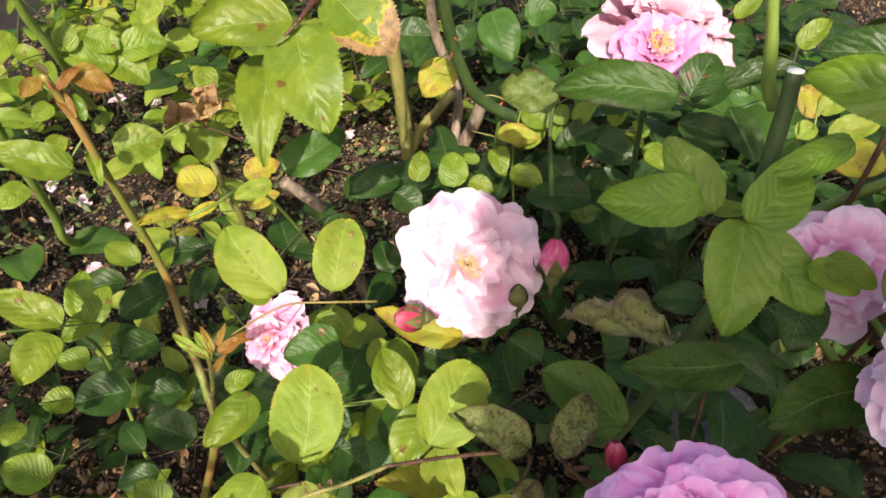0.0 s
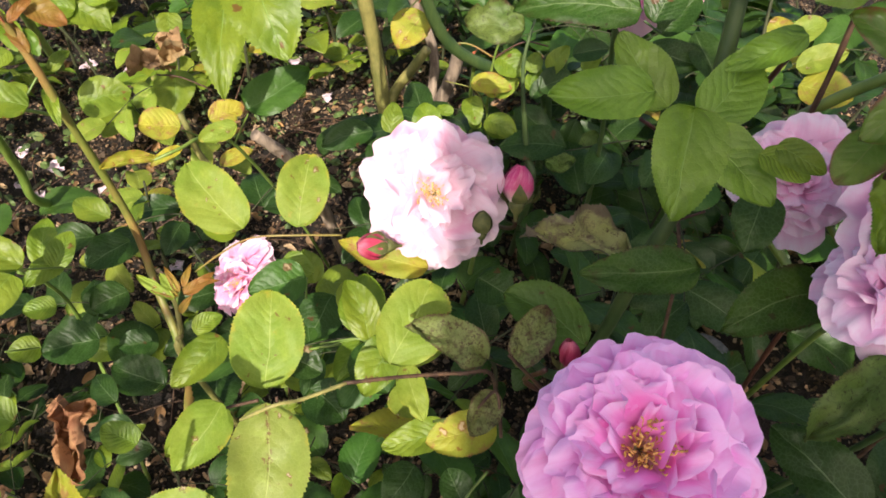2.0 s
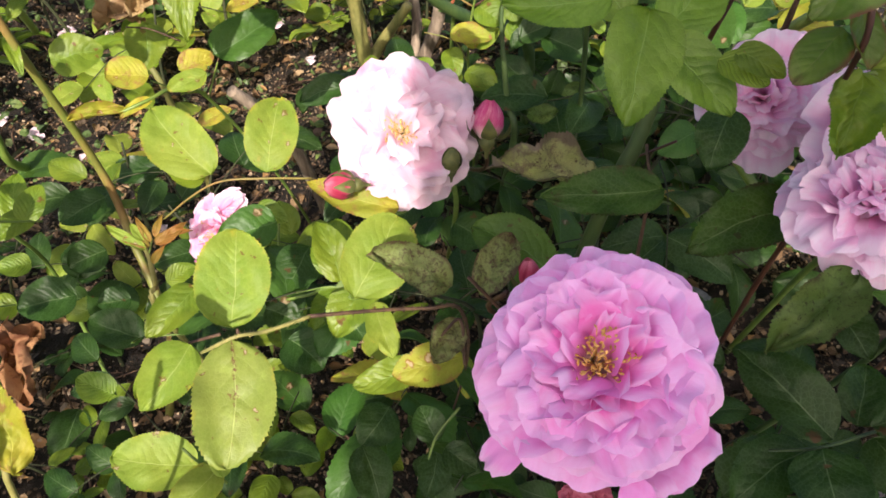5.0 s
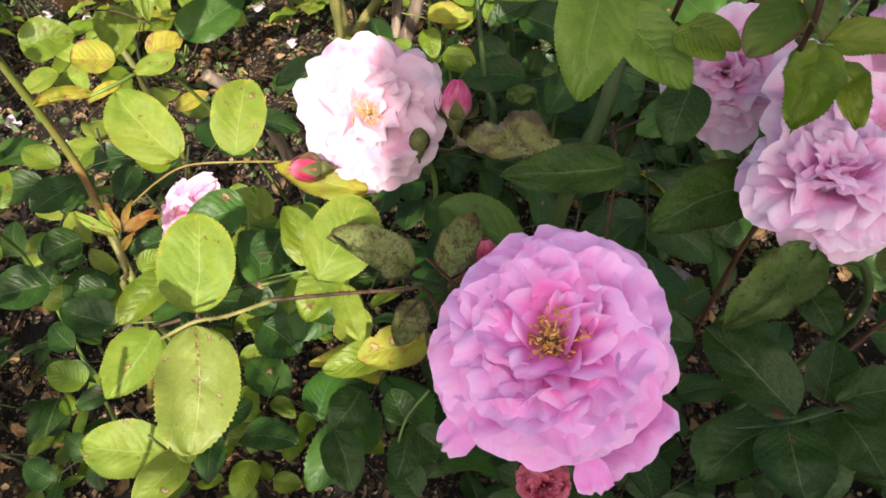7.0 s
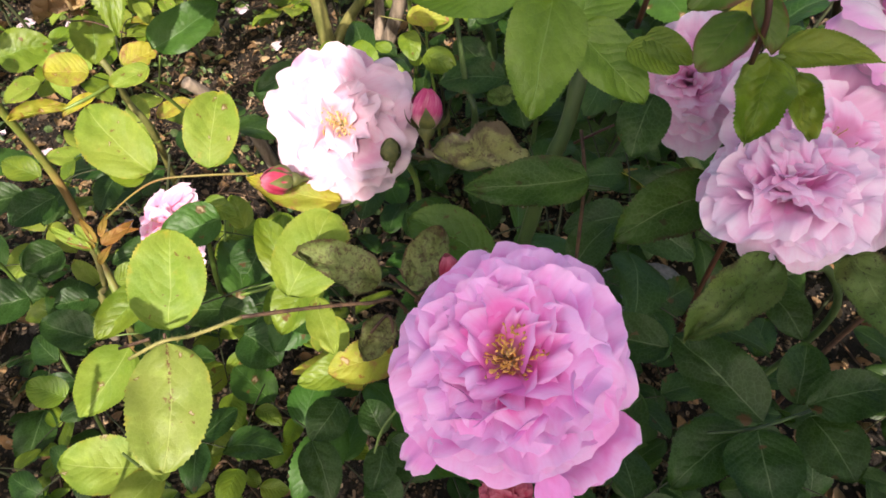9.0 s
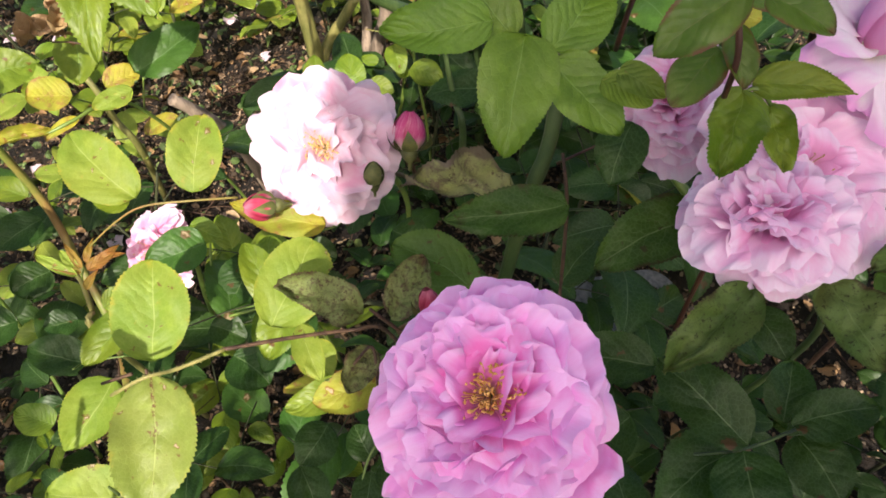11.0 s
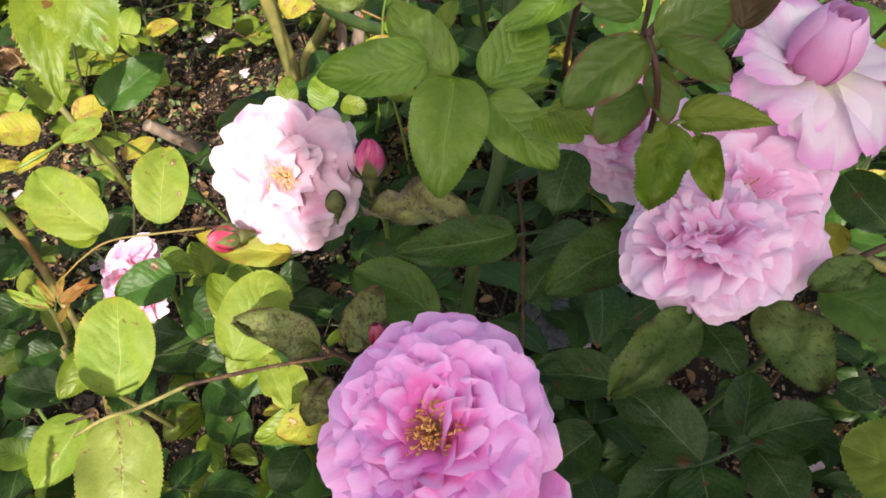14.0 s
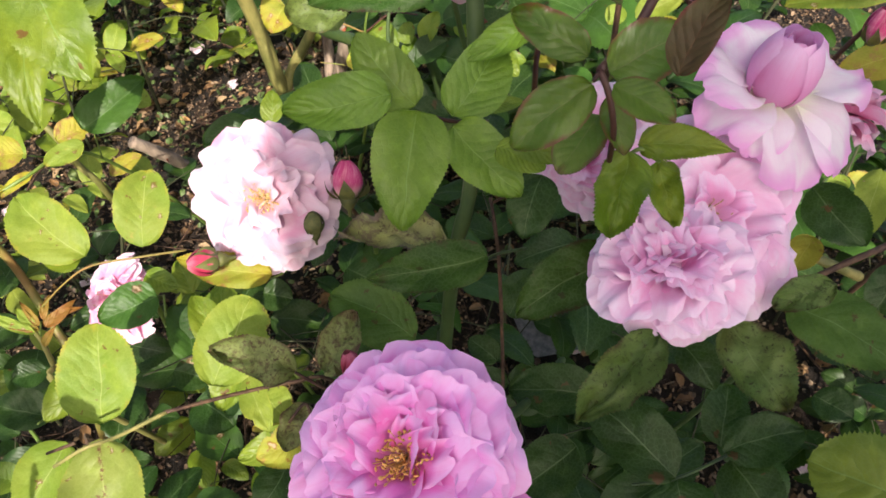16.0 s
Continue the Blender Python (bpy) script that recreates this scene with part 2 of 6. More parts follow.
LEAF = {
    "green": leaf_material("leaf_green", (0.115, 0.190, 0.012), (0.205, 0.270, 0.020), (0.20, 0.32, 0.07), (0.26, 0.44, 0.03), spots=0.08, spot=(0.14, 0.05, 0.015), sheen=0.36, gloss=0.38, relief=0.42),
    # dark green leaf, lowered further so that shade sits in its colour
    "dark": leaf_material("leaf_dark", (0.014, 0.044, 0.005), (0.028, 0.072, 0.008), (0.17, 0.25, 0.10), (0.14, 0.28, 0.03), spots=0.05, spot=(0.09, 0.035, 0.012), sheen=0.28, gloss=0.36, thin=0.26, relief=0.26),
    "blue": leaf_material("leaf_blue_green", (0.036, 0.10, 0.012), (0.060, 0.145, 0.018), (0.13, 0.22, 0.08), (0.16, 0.32, 0.04), spots=0.10, spot=(0.12, 0.05, 0.02), ring=(0.34, 0.26, 0.14), sheen=0.3, relief=0.3),
    "young": leaf_material("leaf_young", (0.120, 0.220, 0.015), (0.180, 0.300, 0.026), (0.22, 0.36, 0.08), (0.26, 0.46, 0.05), edge=(0.10, 0.11, 0.03), edge_at=1.10, sheen=0.4, gloss=0.34, thin=0.24, relief=0.4),
    "red": leaf_material("leaf_red", (0.065, 0.15, 0.010), (0.11, 0.18, 0.016), (0.14, 0.16, 0.05), (0.2, 0.26, 0.03), edge=(0.13, 0.05, 0.025), edge_at=0.94, sheen=0.34, gloss=0.32, thin=0.22, relief=0.22),
    "plum": leaf_material("leaf_plum", (0.075, 0.050, 0.020), (0.085, 0.085, 0.022), (0.13, 0.06, 0.03), (0.2, 0.12, 0.04), edge=(0.12, 0.03, 0.022), edge_at=0.95, thin=0.2),
    "lime": leaf_material("leaf_lime", (0.175, 0.265, 0.026), (0.255, 0.315, 0.040), (0.36, 0.42, 0.12), (0.40, 0.53, 0.05), edge=(0.36, 0.32, 0.04), edge_at=1.04, margin=(0.20, 0.08, 0.03), spots=0.17, spot_scale=170.0, spot=(0.14, 0.055, 0.02), ring=(0.42, 0.34, 0.20), blotch=0.10, blotch_scale=90.0, blotch_colour=(0.34, 0.26, 0.05), gloss=0.5, sheen=0.26, relief=0.26),
    "scarred": leaf_material("leaf_scarred", (0.21, 0.30, 0.045), (0.29, 0.36, 0.07), (0.38, 0.42, 0.13), (0.42, 0.54, 0.06), edge=(0.36, 0.33, 0.05), edge_at=1.06, margin=(0.20, 0.08, 0.03), spots=0.16, spot_scale=170.0, spot=(0.15, 0.055, 0.02), ring=(0.46, 0.36, 0.22), scar=1.0, gloss=0.44, sheen=0.36, relief=0.34),
    "yellow": leaf_material("leaf_yellow", (0.41, 0.36, 0.035), (0.25, 0.31, 0.035), (0.5, 0.48, 0.10), (0.7, 0.6, 0.04), edge=(0.27, 0.10, 0.04), edge_at=1.0, spots=0.25, spot=(0.20, 0.07, 0.02), ring=(0.45, 0.33, 0.18), blotch=0.50, blotch_scale=110.0, blotch_colour=(0.30, 0.14, 0.06), gloss=0.5),
    "burnt": leaf_material("leaf_burnt", (0.10, 0.18, 0.014), (0.15, 0.23, 0.02), (0.24, 0.32, 0.08), (0.3, 0.42, 0.03), tip=(0.42, 0.25, 0.12), spots=0.12, spot=(0.15, 0.06, 0.02)),
    "bronze": leaf_material("leaf_bronze", (0.30, 0.13, 0.035), (0.24, 0.19, 0.03), (0.24, 0.12, 0.04), (0.36, 0.18, 0.02), edge=(0.24, 0.06, 0.03), edge_at=1.0, thin=0.3),
    "mottled": leaf_material("leaf_mottled", (0.15, 0.20, 0.055), (0.23, 0.255, 0.085), (0.2, 0.22, 0.09), (0.24, 0.28, 0.07), edge=(0.09, 0.04, 0.03), edge_at=0.95, spots=0.7, spot=(0.060, 0.026, 0.020), spot_scale=520.0, blotch=0.60, blotch_scale=420.0, blotch_colour=(0.080, 0.040, 0.030), gloss=0.55, thin=0.2),
    "peppered": leaf_material("leaf_peppered", (0.080, 0.150, 0.030), (0.140, 0.195, 0.045), (0.15, 0.22, 0.07), (0.2, 0.3, 0.05), edge=(0.05, 0.025, 0.012), edge_at=0.98, spots=0.5, spot=(0.018, 0.010, 0.006), spot_scale=820.0, blotch=0.34, blotch_scale=420.0, blotch_colour=(0.02, 0.01, 0.008), gloss=0.45, thin=0.24),
    "blighted": leaf_material("leaf_blighted", (0.022, 0.064, 0.008), (0.046, 0.100, 0.012), (0.20, 0.28, 0.11), (0.16, 0.3, 0.04), edge=(0.045, 0.022, 0.012), edge_at=1.0, spots=0.16, spot=(0.030, 0.014, 0.008), spot_scale=200.0, blotch=0.18, blotch_scale=260.0, blotch_colour=(0.04, 0.02, 0.01), sheen=0.2, thin=0.24),
    "sage": leaf_material("leaf_sage", (0.052, 0.115, 0.014), (0.090, 0.165, 0.022), (0.14, 0.24, 0.08), (0.2, 0.34, 0.05), edge=(0.10, 0.06, 0.02), edge_at=1.08, margin=(0.06, 0.03, 0.015), spots=0.16, spot=(0.07, 0.04, 0.015), spot_scale=260.0, thin=0.26),
    "withered": leaf_material("leaf_withered", (0.44, 0.46, 0.20), (0.32, 0.38, 0.12), (0.2, 0.18, 0.08), (0.4, 0.4, 0.14), edge=(0.17, 0.13, 0.10), edge_at=0.86, spots=0.5, spot=(0.09, 0.055, 0.035), spot_scale=300.0, blotch=0.62, blotch_scale=170.0, blotch_colour=(0.16, 0.12, 0.085), gloss=0.7, thin=0.15),
    "curled": leaf_material("leaf_curled", (0.34, 0.15, 0.08), (0.46, 0.27, 0.12), (0.16, 0.07, 0.03), (0.4, 0.2, 0.08), blotch=0.4, blotch_scale=200.0, blotch_colour=(0.10, 0.035, 0.02), gloss=0.7, sheen=0.15, thin=0.25),
    "dry": leaf_material("leaf_dry", (0.52, 0.37, 0.20), (0.38, 0.24, 0.11), (0.20, 0.10, 0.04), (0.42, 0.24, 0.08), blotch=0.28, blotch_scale=330.0, blotch_colour=(0.20, 0.10, 0.05), gloss=0.75, sheen=0.1, thin=0.22),
}
PETAL = {
    # pale rim is the petal's own; deepened base paints shade between petal rows
    "orchid": petal_material("petal_orchid", (0.92, 0.30, 0.66), (0.95, 0.37, 0.81), (0.97, 0.59, 0.92), (0.89, 0.18, 0.61), thin=0.18),
    "orchid_heart": petal_material("petal_orchid_heart", (0.97, 0.78, 0.70), (0.92, 0.27, 0.68), (0.97, 0.58, 0.90), (0.86, 0.09, 0.46), thin=0.18),
    "rose_heart": petal_material("petal_rose_heart", (0.93, 0.62, 0.68), (0.92, 0.48, 0.76), (0.95, 0.74, 0.92), (0.86, 0.25, 0.54), thin=0.3),
    "cup": petal_material("petal_cup", (0.93, 0.70, 0.78), (0.88, 0.42, 0.72), (0.92, 0.62, 0.86), (0.84, 0.28, 0.58)),
    "pale": petal_material("petal_pale", (0.84, 0.66, 0.62), (0.71, 0.50, 0.60), (0.75, 0.60, 0.69), (0.66, 0.22, 0.38), thin=0.2),
    "blown": petal_material("petal_blown", (0.80, 0.62, 0.56), (0.66, 0.38, 0.46), (0.72, 0.48, 0.56), (0.70, 0.24, 0.36), thin=0.2),
    "sunlit": petal_material("petal_sunlit", (0.84, 0.66, 0.40), (0.64, 0.24, 0.46), (0.70, 0.38, 0.58), (0.58, 0.12, 0.34), thin=0.2),
    "rose": petal_material("petal_rose", (0.93, 0.56, 0.68), (0.95, 0.61, 0.82), (0.97, 0.79, 0.92), (0.90, 0.38, 0.66), thin=0.26),
    "candy": petal_material("petal_candy", (0.92, 0.78, 0.76), (0.84, 0.40, 0.60), (0.90, 0.66, 0.78), (0.76, 0.12, 0.36)),
    "white": petal_material("petal_white", (0.88, 0.92, 0.70), (0.94, 0.86, 0.92), (0.92, 0.46, 0.82), (0.91, 0.58, 0.82), thin=0.35),
    "bud": petal_material("petal_bud", (0.92, 0.74, 0.70), (0.62, 0.06, 0.22), (0.56, 0.04, 0.17), (0.86, 0.44, 0.50), thin=0.15, streak=0.65),
    "wine": petal_material("petal_wine", (0.60, 0.30, 0.28), (0.42, 0.04, 0.09), (0.56, 0.16, 0.22), (0.26, 0.012, 0.035), thin=0.12, streak=0.6),
    "fallen": petal_material("petal_fallen", (0.92, 0.84, 0.82), (0.84, 0.66, 0.76), (0.88, 0.74, 0.82), (0.78, 0.50, 0.62), thin=0.3),
}
STEM = {
    "green": bark_material("stem_green", (0.10, 0.17, 0.03), (0.17, 0.24, 0.045), 90.0, 0.45, 4.0, 0.0004),
    "dark": bark_material("stem_dark_green", (0.035, 0.07, 0.02), (0.07, 0.11, 0.03), 90.0, 0.5, 4.0, 0.0004),
    # darkened copy of the green stem: shade among low leaves put into colour
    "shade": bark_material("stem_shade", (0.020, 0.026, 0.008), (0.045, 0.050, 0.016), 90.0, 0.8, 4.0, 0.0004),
    "red": bark_material("stem_red", (0.04, 0.012, 0.009), (0.085, 0.032, 0.016), 140.0, 0.5, 3.0, 0.0005),
    "olive": bark_material("stem_olive", (0.11, 0.12, 0.03), (0.32, 0.28, 0.09), 48.0, 0.55, 4.0, 0.0008),
    "rusty": bark_material("stem_rusty", (0.15, 0.21, 0.035), (0.27, 0.15, 0.05), 26.0, 0.5, 3.0, 0.0006),
    "brown": bark_material("stem_brown", (0.040, 0.017, 0.010), (0.11, 0.06, 0.03), 200.0, 0.7, 2.0, 0.001),
    "wood": bark_material("stem_wood", (0.12, 0.085, 0.06), (0.34, 0.26, 0.19), 110.0, 0.85, 5.0, 0.003),
}
THORN = plain_material("thorn", (0.22, 0.04, 0.02), (0.34, 0.10, 0.04), 200.0, 0.5)
CALYX = plain_material("calyx", (0.085, 0.10, 0.03), (0.15, 0.15, 0.04), 260.0, 0.6, 0.4, 0.0004, 0.2)
STAMEN = plain_material("stamen", (0.62, 0.30, 0.05), (0.88, 0.58, 0.20), 300.0, 0.7)
SPENT = plain_material("stamen_spent", (0.50, 0.28, 0.08), (0.72, 0.52, 0.22), 900.0, 0.8)
SOIL = soil_material()
CHIPS = litter_material("mulch_chips", [(0.016, 0.010, 0.006), (0.07, 0.040, 0.020), (0.030, 0.018, 0.010), (0.15, 0.085, 0.042), (0.040, 0.022, 0.012), (0.42, 0.27, 0.15), (0.06, 0.034, 0.018), (0.22, 0.13, 0.065), (0.026, 0.015, 0.009), (0.55, 0.39, 0.25), (0.10, 0.055, 0.028)])
DEAD = litter_material("dead_leaf", [(0.14, 0.07, 0.03), (0.42, 0.25, 0.11), (0.24, 0.13, 0.055), (0.56, 0.39, 0.22), (0.18, 0.09, 0.04), (0.50, 0.28, 0.10)], 0.8, 260.0)
GRIT = litter_material("grit", [(0.04, 0.03, 0.02), (0.16, 0.12, 0.085), (0.09, 0.055, 0.035), (0.34, 0.27, 0.2)], 0.85, 600.0)
WEED = litter_material("weed_leaf", [(0.07, 0.13, 0.03), (0.12, 0.20, 0.045), (0.05, 0.10, 0.03), (0.17, 0.24, 0.05)], 0.55, 300.0)
STONE_PALE = plain_material("cut_wood", (0.62, 0.62, 0.58), (0.82, 0.82, 0.80), 700.0, 0.7)
STONE = plain_material("grey_stone", (0.15, 0.165, 0.19), (0.30, 0.31, 0.33), 160.0, 0.8, 0.5, 0.0015)

# ---- building ----
PLACED = {}


def thing(name, at, label, category, group="", kind=""):
    """An empty at a thing's base, under which its parts hang."""
    ob = new(name)
    ob.empty_display_size = 0.02
    ob.matrix_basis = Matrix.Translation(at)
    PLACED[ob.name] = Matrix.Translation(at)
    return tagged(ob, label, category, group, kind)


def hang(name, mesh, parent, m=None, label=""):
    """A mesh as a part; m is its pose in the world."""
    ob = new(name, mesh)
    m = m or Matrix()
    ob.parent = parent
    ob.matrix_parent_inverse = PLACED[parent.name].inverted()
    ob.matrix_basis = m
    PLACED[ob.name] = m.copy()
    if label:
        ob["label"] = label
    return ob


def mesh_of(name, verts, faces, mats, uvs=None, smooth=True, index=None):
    me = bpy.data.meshes.new(name)
    me.from_pydata([tuple(v) for v in verts], [], faces)
    for m in mats if isinstance(mats, (list, tuple)) else [mats]:
        me.materials.append(m)
    if uvs is not None:
        layer = me.uv_layers.new(name="UVMap")
        for loop in me.loops:
            layer.data[loop.index].uv = uvs[loop.vertex_index]
    if smooth:
        me.polygons.foreach_set("use_smooth", [True] * len(me.polygons))
    if index:
        me.polygons.foreach_set("material_index", index)
    me.update()
    return me


def grid_faces(rows, cols):
    return [(r * cols + c, r * cols + c + 1, (r + 1) * cols + c + 1, (r + 1) * cols + c) for r in range(rows - 1) for c in range(cols - 1)]


def leaf_mesh(length, width, mat, arch=0.06, fold=0.16, seed=0, rows=57, cols=11, teeth=0.020, ripple=0.02, point=0.65, bite=0.0, name="leaflet", crumple=0.0, foot=0.52):
    """A toothed leaf blade along +y, folded at the midrib, with raised fields between its veins."""
    rng = random.Random(seed)
    a, b, twist, bend = rng.uniform(0, 9), rng.uniform(0, 9), rng.uniform(-0.25, 0.25), rng.uniform(-0.05, 0.05)
    droop, uneven, fields = rng.uniform(-0.05, 0.22), rng.uniform(-0.07, 0.07), rng.uniform(6.5, 8.5)
    peak = foot / (foot + point)
    norm = peak ** foot * (1 - peak) ** point
    verts, uvs = [], []
    for r in range(rows):
        v = r / (rows - 1)
        half = width / 2 * (v ** foot * (1 - v) ** point) / norm
        notch = bite * max(0.0, 1 - abs(v - 0.72) / 0.09)
        for c in range(cols):
            u = 2 * c / (cols - 1) - 1
            w, y = half * (1 + uneven * (1 if u > 0 else -1)), v * length
            if abs(u) == 1 and 0 < r < rows - 1:
                tooth = teeth * width * (1 + 1.6 * noise.noise((r * 0.45, u, seed)))
                w += (tooth if r % 2 else -tooth * 0.6) * min(1, 5 * (1 - v))
                y += (0.008 if r % 2 else -0.003) * length
            if u > 0.4 and notch:
                w *= 1 - notch
            x = u * w + bend * length * 4 * v * (1 - v)
            t = abs(u)
            z = fold * t * w * (1 - 0.35 * t) + arch * length * 4 * v * (1 - v) - droop * length * max(0, v - 0.62) ** 1.6
            f = (fields * (v - 0.34 * t + 0.02 * noise.noise((v * 5, u * 2 + a, 0)))) % 1.0
            z += (0.0034 + 0.0012 * noise.noise((a, v * 2, u))) * length * (1 - (2 * f - 1) ** 2) ** 0.7 * min(1, 2.6 * t) * (1 - 0.75 * t) * min(1, 4 * (1 - v))
            z += ripple * length * math.sin(6 * v + a + 3 * u) * t * t + 0.022 * length * noise.noise((u * 1.6 + a, v * 3 + b, seed))
            z += twist * x * (v - 0.3)
            if crumple:
                g = (u * 1.3 + a, v * 3.2 + b, seed * 0.7)
                x += crumple * length * (noise.noise(g) * 0.9 + 0.35 * noise.noise((g[0] * 3, g[1] * 2.2, g[2])))
                y += crumple * length * noise.noise((g[1], g[0], g[2])) * 0.9
                z += crumple * length * (noise.noise((g[0] * 1.6, g[1] * 1.4, 5.0)) * 1.7 + 1.6 * t ** 2 * (0.5 + v))
            verts.append((x, y, z))
            uvs.append((u * 0.5 + 0.5, v))
    return mesh_of(name, verts, grid_faces(rows, cols), mat, uvs)


def frame_of(base, tip, normal):
    """The pose whose y runs from base to tip and whose z is as near the normal as it can be."""
    y = (Vector(tip) - Vector(base)).normalized()
    z = Vector(normal)
    z = (z - y * z.dot(y)).normalized()
    x = y.cross(z)
    m = Matrix((x, y, z)).transposed().to_4x4()
    m.translation = base
    return m


LEAF_COUNT = [0]
TEETH = {"young": 0.009, "red": 0.009, "plum": 0.007, "lime": 0.012, "scarred": 0.013, "green": 0.019, "burnt": 0.019}


def leaflet(parent, base, tip, normal, width, mat="green", arch=0.05, fold=0.25, point=0.65, bite=0.0, ripple=0.028, label="", crumple=0.0):
    """One leaflet from base to tip, under a leaf's stalk."""
    LEAF_COUNT[0] += 1
    length = (Vector(tip) - Vector(base)).length
    me = leaf_mesh(length, width, LEAF[mat], arch, fold, 100 + LEAF_COUNT[0], point=point, bite=bite, ripple=ripple, teeth=TEETH.get(mat, 0.016), foot=0.40 if mat in ("young", "green", "blue", "blighted") else 0.50, crumple=crumple or 0.2 if mat in ("dry", "curled") or crumple else 0.12 if mat == "withered" else 0.06 if mat in ("mottled", "peppered") else 0.018)
    return hang("leaflet", me, parent, frame_of(base, tip, normal), label)


def curve_points(points, steps=6):
    """A smooth line through the points (Catmull-Rom)."""
    p = [Vector(q) for q in points]
    if len(p) == 2:
        return [p[0].lerp(p[1], k / 4) for k in range(5)]
    ext = [2 * p[0] - p[1], *p, 2 * p[-1] - p[-2]]
    out = []
    for n in range(1, len(ext) - 2):
        a, b, c, d = ext[n - 1 : n + 3]
        for k in range(steps):
            t = k / steps
            out.append(0.5 * (2 * b + (c - a) * t + (2 * a - 5 * b + 4 * c - d) * t * t + (3 * b - a - 3 * c + d) * t ** 3))
    return [*out, p[-1]]


def tube_data(points, r0, r1, sides=8, lumps=0.08, seed=0):
    line = curve_points(points)
    verts, faces = [], []
    side = Vector((0.31, 0.87, 0.39))
    for n, q in enumerate(line):
        ahead = (line[min(n + 1, len(line) - 1)] - line[max(n - 1, 0)]).normalized()
        a = ahead.cross(side).normalized()
        b = ahead.cross(a)
        f = n / (len(line) - 1)
        r = (r0 + (r1 - r0) * f) * (1 + lumps * noise.noise((n * 0.9, seed, 0.3)) * 2)
        for k in range(sides):
            w = 2 * math.pi * k / sides
            verts.append(q + (a * math.cos(w) + b * math.sin(w)) * r)
    n = len(line)
    for i in range(n - 1):
        for k in range(sides):
            faces.append((i * sides + k, i * sides + (k + 1) % sides, (i + 1) * sides + (k + 1) % sides, (i + 1) * sides + k))
    faces += [tuple(range(sides))[::-1], tuple((n - 1) * sides + k for k in range(sides))]
    return verts, faces, line


def stem(parent, points, r0, r1, mat="green", thorns=0, name="stem", label="", bristle=0):
    """A tapered stem through the points, with its thorns."""
    seed = len(PLACED)
    verts, faces, line = tube_data(points, r0, r1, 9, seed=seed)
    ob = hang(name, mesh_of(name, verts, faces, STEM[mat]), parent, None, label)
    rng = random.Random(seed)
    deep = parent.parent is None
    for n in range(thorns):
        i = rng.randrange(1, len(line) - 1)
        ahead = (line[i + 1] - line[i - 1]).normalized()
        out = ahead.cross(Vector((rng.uniform(-1, 1), rng.uniform(-1, 1), rng.uniform(-1, 1)))).normalized()
        size = rng.uniform(1.1, 1.7) * max(min(r0, 0.005), 0.0014)
        foot = line[i] + out * r0 * 0.6
        tip = foot + out * size - ahead * size * 0.35
        tv = [foot + ahead * size * 0.45, foot - ahead * size * 0.35, foot + ahead.cross(out) * size * 0.16, foot - ahead.cross(out) * size * 0.16, tip]
        tf = [(0, 2, 4), (2, 1, 4), (1, 3, 4), (3, 0, 4)]
        if deep:
            hang("thorn", mesh_of("thorn", tv, tf, THORN, smooth=False), ob, None)
    if bristle:
        bv, bf = [], []
        for n in range(bristle):
            i = rng.randrange(1, len(line) - 1)
            ahead = (line[i + 1] - line[i - 1]).normalized()
            out = ahead.cross(Vector((rng.uniform(-1, 1), rng.uniform(-1, 1), rng.uniform(-1, 1)))).normalized()
            foot, s, q = line[i] + out * r1 * 0.8, rng.uniform(0.0008, 0.0021), len(bv)
            bv += [foot + ahead * 0.00018, foot - ahead * 0.00018, foot + ahead.cross(out) * 0.0003, foot + out * s]
            bf += [(q, q + 1, q + 3), (q + 1, q + 2, q + 3), (q + 2, q, q + 3)]
        hang("bristles", mesh_of("bristles", bv, bf, STEM[mat]), ob, None)["kind"] = "stuff"
    return ob


def cut_face(parent, at, axis, radius):
    """The pale flat wood where a cane was cut."""
    n = 12
    m = axis_pose(at, axis)
    verts = [m @ Vector((radius * k * math.cos(2 * math.pi * j / n), radius * k * math.sin(2 * math.pi * j / n), h)) for k, h in ((1.02, -0.0005), (1.0, 0.0008), (0.3, 0.0005)) for j in range(n)]
    faces = [(r * n + j, r * n + (j + 1) % n, (r + 1) * n + (j + 1) % n, (r + 1) * n + j) for r in range(2) for j in range(n)] + [tuple(2 * n + j for j in range(n))]
    return hang("cut_face", mesh_of("cut_face", verts, faces, STONE_PALE), parent, None, "pale cut wood")


def leaf(parent, points, radius=0.0008, mat="green"):
    """A compound leaf's stalk; its leaflets hang under it."""
    verts, faces, _ = tube_data(points, radius, radius * 0.8, 6, 0.05, len(PLACED))
    return hang("leaf", mesh_of("leaf", verts, faces, STEM[mat]), parent)


